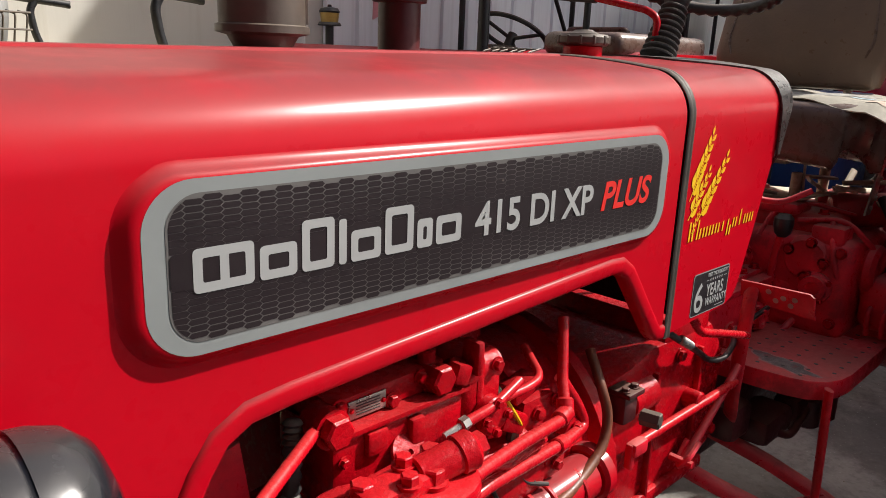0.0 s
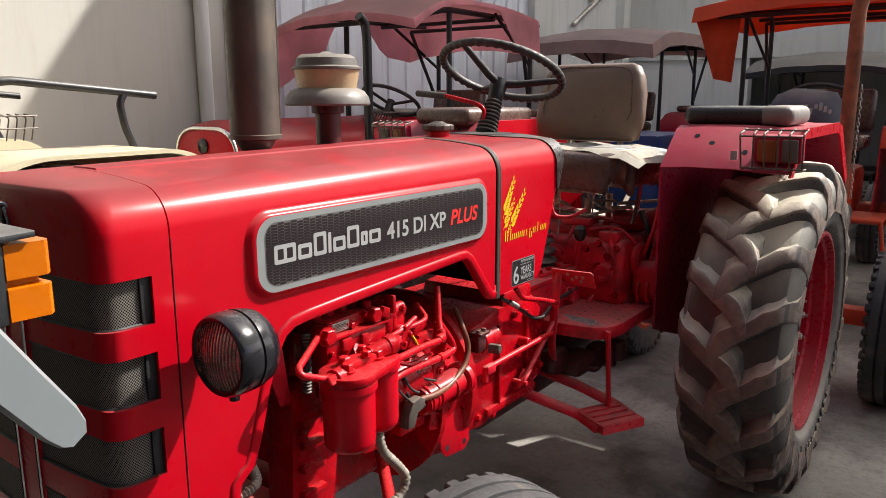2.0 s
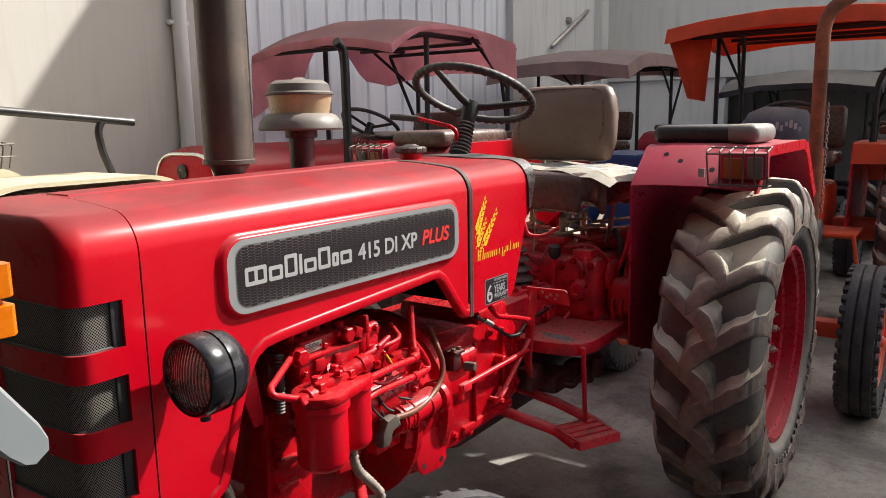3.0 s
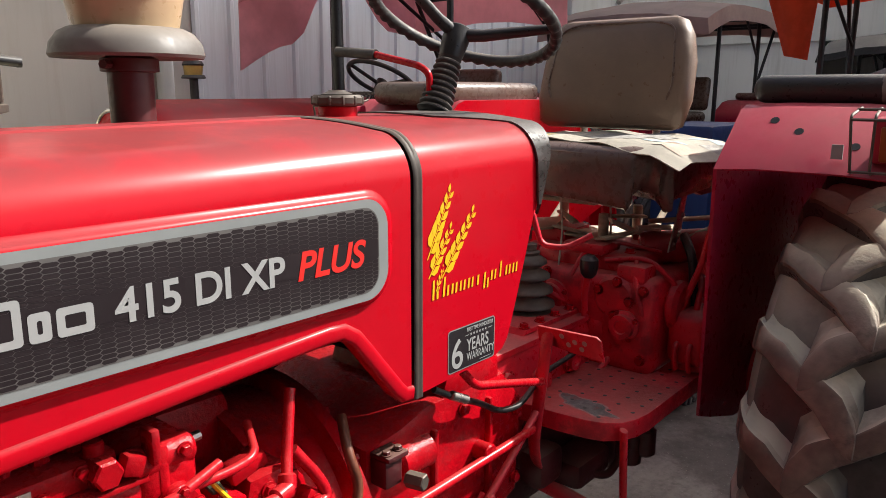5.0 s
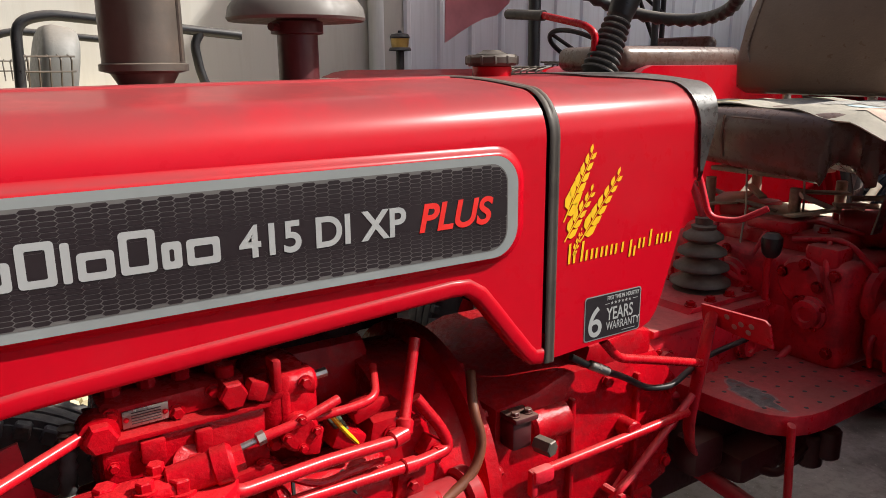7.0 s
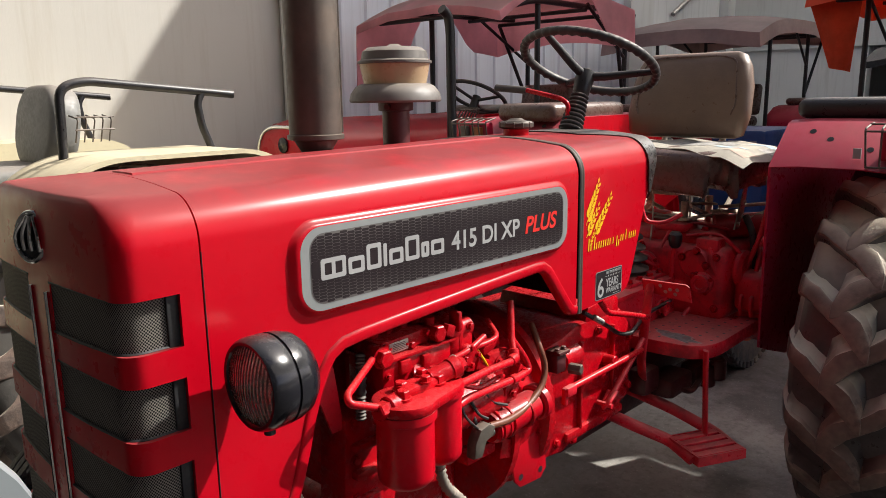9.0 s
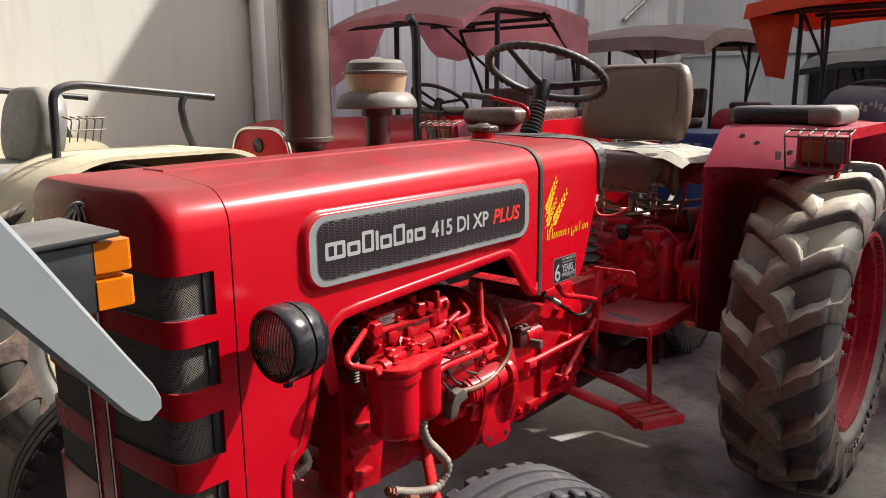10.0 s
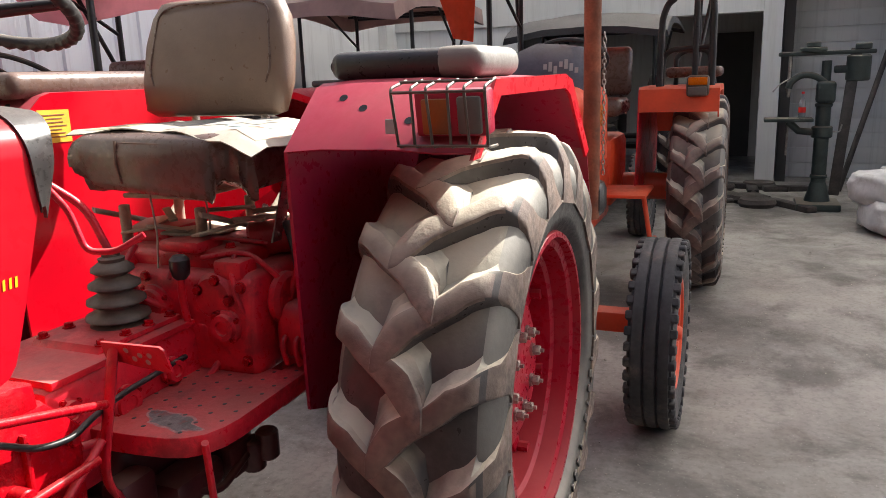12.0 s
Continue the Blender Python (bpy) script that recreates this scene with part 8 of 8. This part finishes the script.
# the 9 by 7 grey block paints shading on the paper; others are print
spots = [(4, 16, 3, 3, 1), (8, 15, 4, 2, 0), (9, 19, 5, 2, 0), (2, 18, 4, 3, 2), (13, 17, 2, 4, 1), (1, 1, 2, 5, 3), (5, 8, 9, 7, 0), (12, 19, 2, 3, 2), (3, 13, 1, 2, 0)]
for i0, j0, di, dj, mk in spots:
    b2 = bmesh.new()
    for i in range(i0, min(nx, i0 + di)):
        for j in range(j0, min(ny, j0 + dj)):
            b2.faces.new([b2.verts.new(paper.data.vertices[a * (ny + 1) + b].co + Vector((0, 0, 0.0012))) for a, b in ((i, j), (i + 1, j), (i + 1, j + 1), (i, j + 1))])
    part("print_and_shade_block", b2, inks[mk], paper)

bm = bmesh.new()
box(bm, (1.20, 0.60, 1.436), (0.56, 0.30, 0.074), 0.030, None, 4)
pad = part("cushion", bm, M_VINYL_DARK, None, sharp=60)
tagged(pad, "long worn dark vinyl cushion with torn yellow foam", "cushion")
bm = bmesh.new()
bm.faces.new([bm.verts.new((1.03 + 0.11 * (1 + math.cos(a)) + 0.02 * noise.noise((math.cos(a) * 3, math.sin(a) * 3, 1)), 0.51 + 0.022 * math.sin(a) + 0.012 * noise.noise((math.sin(a) * 4, math.cos(a) * 4, 5)), 1.4745)) for a in [2 * math.pi * k / 30 for k in range(30)]])
part("torn_patch", bm, material("old_foam", (0.50, 0.40, 0.24), 0.9, vary=0.2, scale=30), pad, "torn patch of yellowed foam")

# blue steel cabinet between the rows
cab = thing("blue_cabinet", "blue painted steel machine cabinet with a white band", "machine", pose(4.35, 0.98, 0, 0, 0, 0))
bm = bmesh.new()
box(bm, (0, 0, 0.72), (0.62, 0.42, 1.02), 0.04)
body = part("cabinet_body", bm, M_BLUE, cab)
for k in range(4):
    bm = bmesh.new()
    box(bm, (-0.313, -0.12 + 0.08 * k, 1.12), (0.004, 0.05, 0.05), 0.001)
    part("white_bar", bm, M_WHITE, body)
for x in (-0.24, 0.24):
    for y in (-0.15, 0.15):
        bm = bmesh.new()
        box(bm, (x, y, 0.11), (0.06, 0.06, 0.22), 0.008)
        part("leg", bm, M_BLACK, cab)

# pillar drill in the workshop
M_SCRAP = material("scrap_iron", (0.06, 0.05, 0.045), 0.7, vary=0.4, scale=8)
M_DRILL = material("dark_green_machine_paint", (0.035, 0.05, 0.045), 0.5, vary=0.3, scale=6, dust=0.4)
drill = thing("pillar_drill", "dark green pillar drill standing in the workshop bay", "machine", pose(7.86, -2.05, 0) @ Matrix.Scale(0.72, 4))
bm = bmesh.new()
cyl(bm, (0, 0, 0.08), (0, 0, 1.45), 0.095, seg=20)
cyl(bm, (0, 0, 1.40), (0, 0, 2.02), 0.062, seg=20)
for z in (0.42, 1.40):
    cyl(bm, (0, 0, z), (0, 0, z + 0.05), 0.112, seg=20, bev=0.01)
part("column", bm, M_DRILL, drill)
bm = bmesh.new()
box(bm, (-0.05, 0, 0.05), (0.62, 0.56, 0.10), 0.02)
cyl(bm, (0, 0, 0.10), (0, 0, 0.36), 0.17, 0.10, 20)
part("base", bm, M_DRILL, drill)
bm = bmesh.new()
box(bm, (-0.04, 0.02, 2.12), (0.16, 1.18, 0.055), 0.015)
cyl(bm, (-0.04, 0.18, 2.14), (-0.04, 0.18, 2.20), 0.17, seg=28, bev=0.012)
cyl(bm, (-0.04, 0.18, 2.20), (-0.04, 0.18, 2.27), 0.09, seg=24, bev=0.012)
cyl(bm, (-0.04, -0.42, 2.15), (-0.04, -0.42, 2.23), 0.10, seg=24, bev=0.012)
head = part("head", bm, M_DRILL, drill, "long dark head with stepped belt pulleys")
bm = bmesh.new()
cyl(bm, (-0.02, -0.38, 1.74), (-0.02, -0.38, 2.08), 0.15, seg=24, bev=0.02)
box(bm, (-0.02, -0.21, 1.90), (0.12, 0.24, 0.10), 0.02)
part("motor", bm, M_DRILL, head, "round electric motor")
bm = bmesh.new()
box(bm, (-0.03, -0.01, 1.60), (0.22, 0.24, 0.30), 0.05, None, 3)
tube(bm, fillet([(-0.05, 0.0, 1.72), (-0.05, 0.14, 1.83), (-0.05, 0.32, 1.84), (-0.05, 0.44, 1.74), (-0.05, 0.46, 1.66)], 0.10), 0.045, 10)
part("arm", bm, M_DRILL, head, "curved cast drill arm")
bm = bmesh.new()
cyl(bm, (-0.05, 0.46, 2.10), (-0.05, 0.46, 1.58), 0.022, seg=12)
cyl(bm, (-0.05, 0.46, 1.66), (-0.05, 0.46, 1.54), 0.036, 0.020, seg=14, bev=0.004)
part("spindle", bm, M_STEEL, head)
rod("feed_lever", [(-0.10, 0.44, 1.80), (-0.14, 0.58, 1.72), (-0.16, 0.66, 1.62)], 0.010, M_STEEL, head)
bm = bmesh.new()
box(bm, (-0.05, 0.44, 1.235), (0.42, 0.62, 0.045), 0.008)
for y in (0.30, 0.44, 0.58):
    box(bm, (-0.05, y, 1.259), (0.36, 0.018, 0.006), 0.001)
table = part("table", bm, M_DRILL, drill, "slotted iron work table")
bm = bmesh.new()
cyl(bm, (0, 0, 0.98), (0, 0, 1.14), 0.135, seg=20, bev=0.015)
tube(bm, [(0, 0.06, 1.05), (-0.05, 0.30, 1.08), (-0.05, 0.44, 1.21)], 0.05, 10)
part("table_bracket", bm, M_DRILL, table)
rod("elevating_screw", [(-0.05, 0.44, 1.21), (-0.05, 0.44, 0.74)], 0.017, M_STEEL, table)
rod("crank", [(0, -0.10, 1.06), (0, -0.22, 1.06), (-0.02, -0.24, 1.16)], 0.010, M_STEEL, table)

# bottle left on the drill table
bm = bmesh.new()
lathe(bm, [(0.0, 0.0), (0.030, 0.002), (0.034, 0.012), (0.034, 0.12), (0.030, 0.15), (0.014, 0.20), (0.012, 0.235), (0.0, 0.236)], pose(7.82, -1.855, 0.909), 20)
bottle = tagged(part("bottle", bm, glass("bottle_plastic", (0.85, 0.88, 0.88), 0.15, 0.7), None), "small clear bottle with red label on the drill table", "bottle")
bm = bmesh.new()
lathe(bm, [(0.0348, 0.05), (0.0352, 0.052), (0.0352, 0.10), (0.0348, 0.102)], pose(7.82, -1.855, 0.909), 20, caps=False)
part("label", bm, M_RED_INK, bottle, "red paper label")
bm = bmesh.new()
cyl(bm, (7.82, -1.855, 1.141), (7.82, -1.855, 1.163), 0.015, seg=14, bev=0.003)
part("cap", bm, M_RED_INK, bottle, "red screw cap")

# plank and pipe leaning in the bay
bm = bmesh.new()
tube(bm, [(8.9, -2.35, 0.02), (9.7, -3.1, 2.68)], 0.03, 10)
tagged(part("leaning_pipe", bm, M_SCRAP, None), "dark steel pipe leaning in the workshop bay", "pipe")
bm = bmesh.new()
box(bm, (0, 0, 0.80), (0.04, 0.11, 1.6), 0.008)
tagged(part("leaning_plank", bm, M_SCRAP, None, m=pose(8.7, -2.28, 0.0, 5, 8, 0)), "dark oily plank leaning in the workshop bay", "plank")

M_SACK = material("white_woven_sack", (0.62, 0.61, 0.60), 0.85, vary=0.15, scale=5, bump=0.5, bump_scale=30, stain=(0.35, 0.32, 0.28), stain_amount=0.5, stain_scale=3)
for k, (x, y, z, a, sx) in enumerate(((6.70, -2.55, 0.145, 10, 0.9), (6.78, -2.50, 0.36, 40, 0.8), (7.12, -2.85, 0.145, -20, 0.9), (6.98, -2.72, 0.40, 15, 0.8))):
    bm = bmesh.new()
    bmesh.ops.create_icosphere(bm, subdivisions=4, radius=1.0)
    for v in bm.verts:
        c = v.co.copy()
        d = 1 + 0.13 * noise.noise(c * 2.2 + Vector((k * 3, 0, 0))) + 0.05 * noise.noise(c * 6 + Vector((0, k * 5, 0)))
        v.co = Vector((math.copysign(abs(c.x) ** 0.6, c.x) * 0.36 * sx, math.copysign(abs(c.y) ** 0.6, c.y) * 0.24, math.copysign(abs(c.z) ** 0.7, c.z) * 0.155)) * d
    sack = part("sack", bm, M_SACK, None, m=pose(x, y, z, 0, 0, a), sharp=70)
    tagged(sack, "crumpled white woven sack in a heap", "sack", "heap of sacks")

for k in range(14):
    bm = bmesh.new()
    L = random.uniform(0.3, 0.9)
    if k % 3 == 0:
        lathe(bm, [(0.10, 0), (0.17, 0.0), (0.19, 0.04), (0.17, 0.08), (0.10, 0.08)], Matrix(), 24)
    elif k % 3 == 1:
        box(bm, (0, 0, 0.03), (L, 0.12, 0.06), 0.01)
    else:
        tube(bm, fillet([(-L / 2, 0, 0.03), (0, 0.06, 0.03), (L / 2, 0, 0.03)], 0.1), 0.025, 8)
    ob = part("scrap_piece", bm, M_SCRAP, None, m=pose(random.uniform(7.2, 9.2), random.uniform(-2.0, -1.0), 0.0, 0, 0, random.uniform(0, 180)))
    tagged(ob, "rusty scrap iron piece lying on the floor", "scrap", "scrap on the workshop floor")

# pebbles and crumbs on the concrete
bm = bmesh.new()
for k in range(420):
    x, y = random.uniform(0.2, 7.5), random.uniform(-2.6, 0.6)
    r = random.uniform(0.002, 0.008) * (0.7 + 0.05 * x)
    m = Matrix.Translation((x, y, r * 0.3)) @ Euler((random.random(), random.random(), random.random() * 6)).to_matrix().to_4x4() @ Matrix.Diagonal((r, r * random.uniform(0.6, 1), r * 0.6, 1))
    bmesh.ops.create_icosphere(bm, subdivisions=1, radius=1.0, matrix=m)
tagged(part("grit", bm, M_PAPER, None), "pale grit and crumbs scattered over the concrete", "grit", kind="stuff")
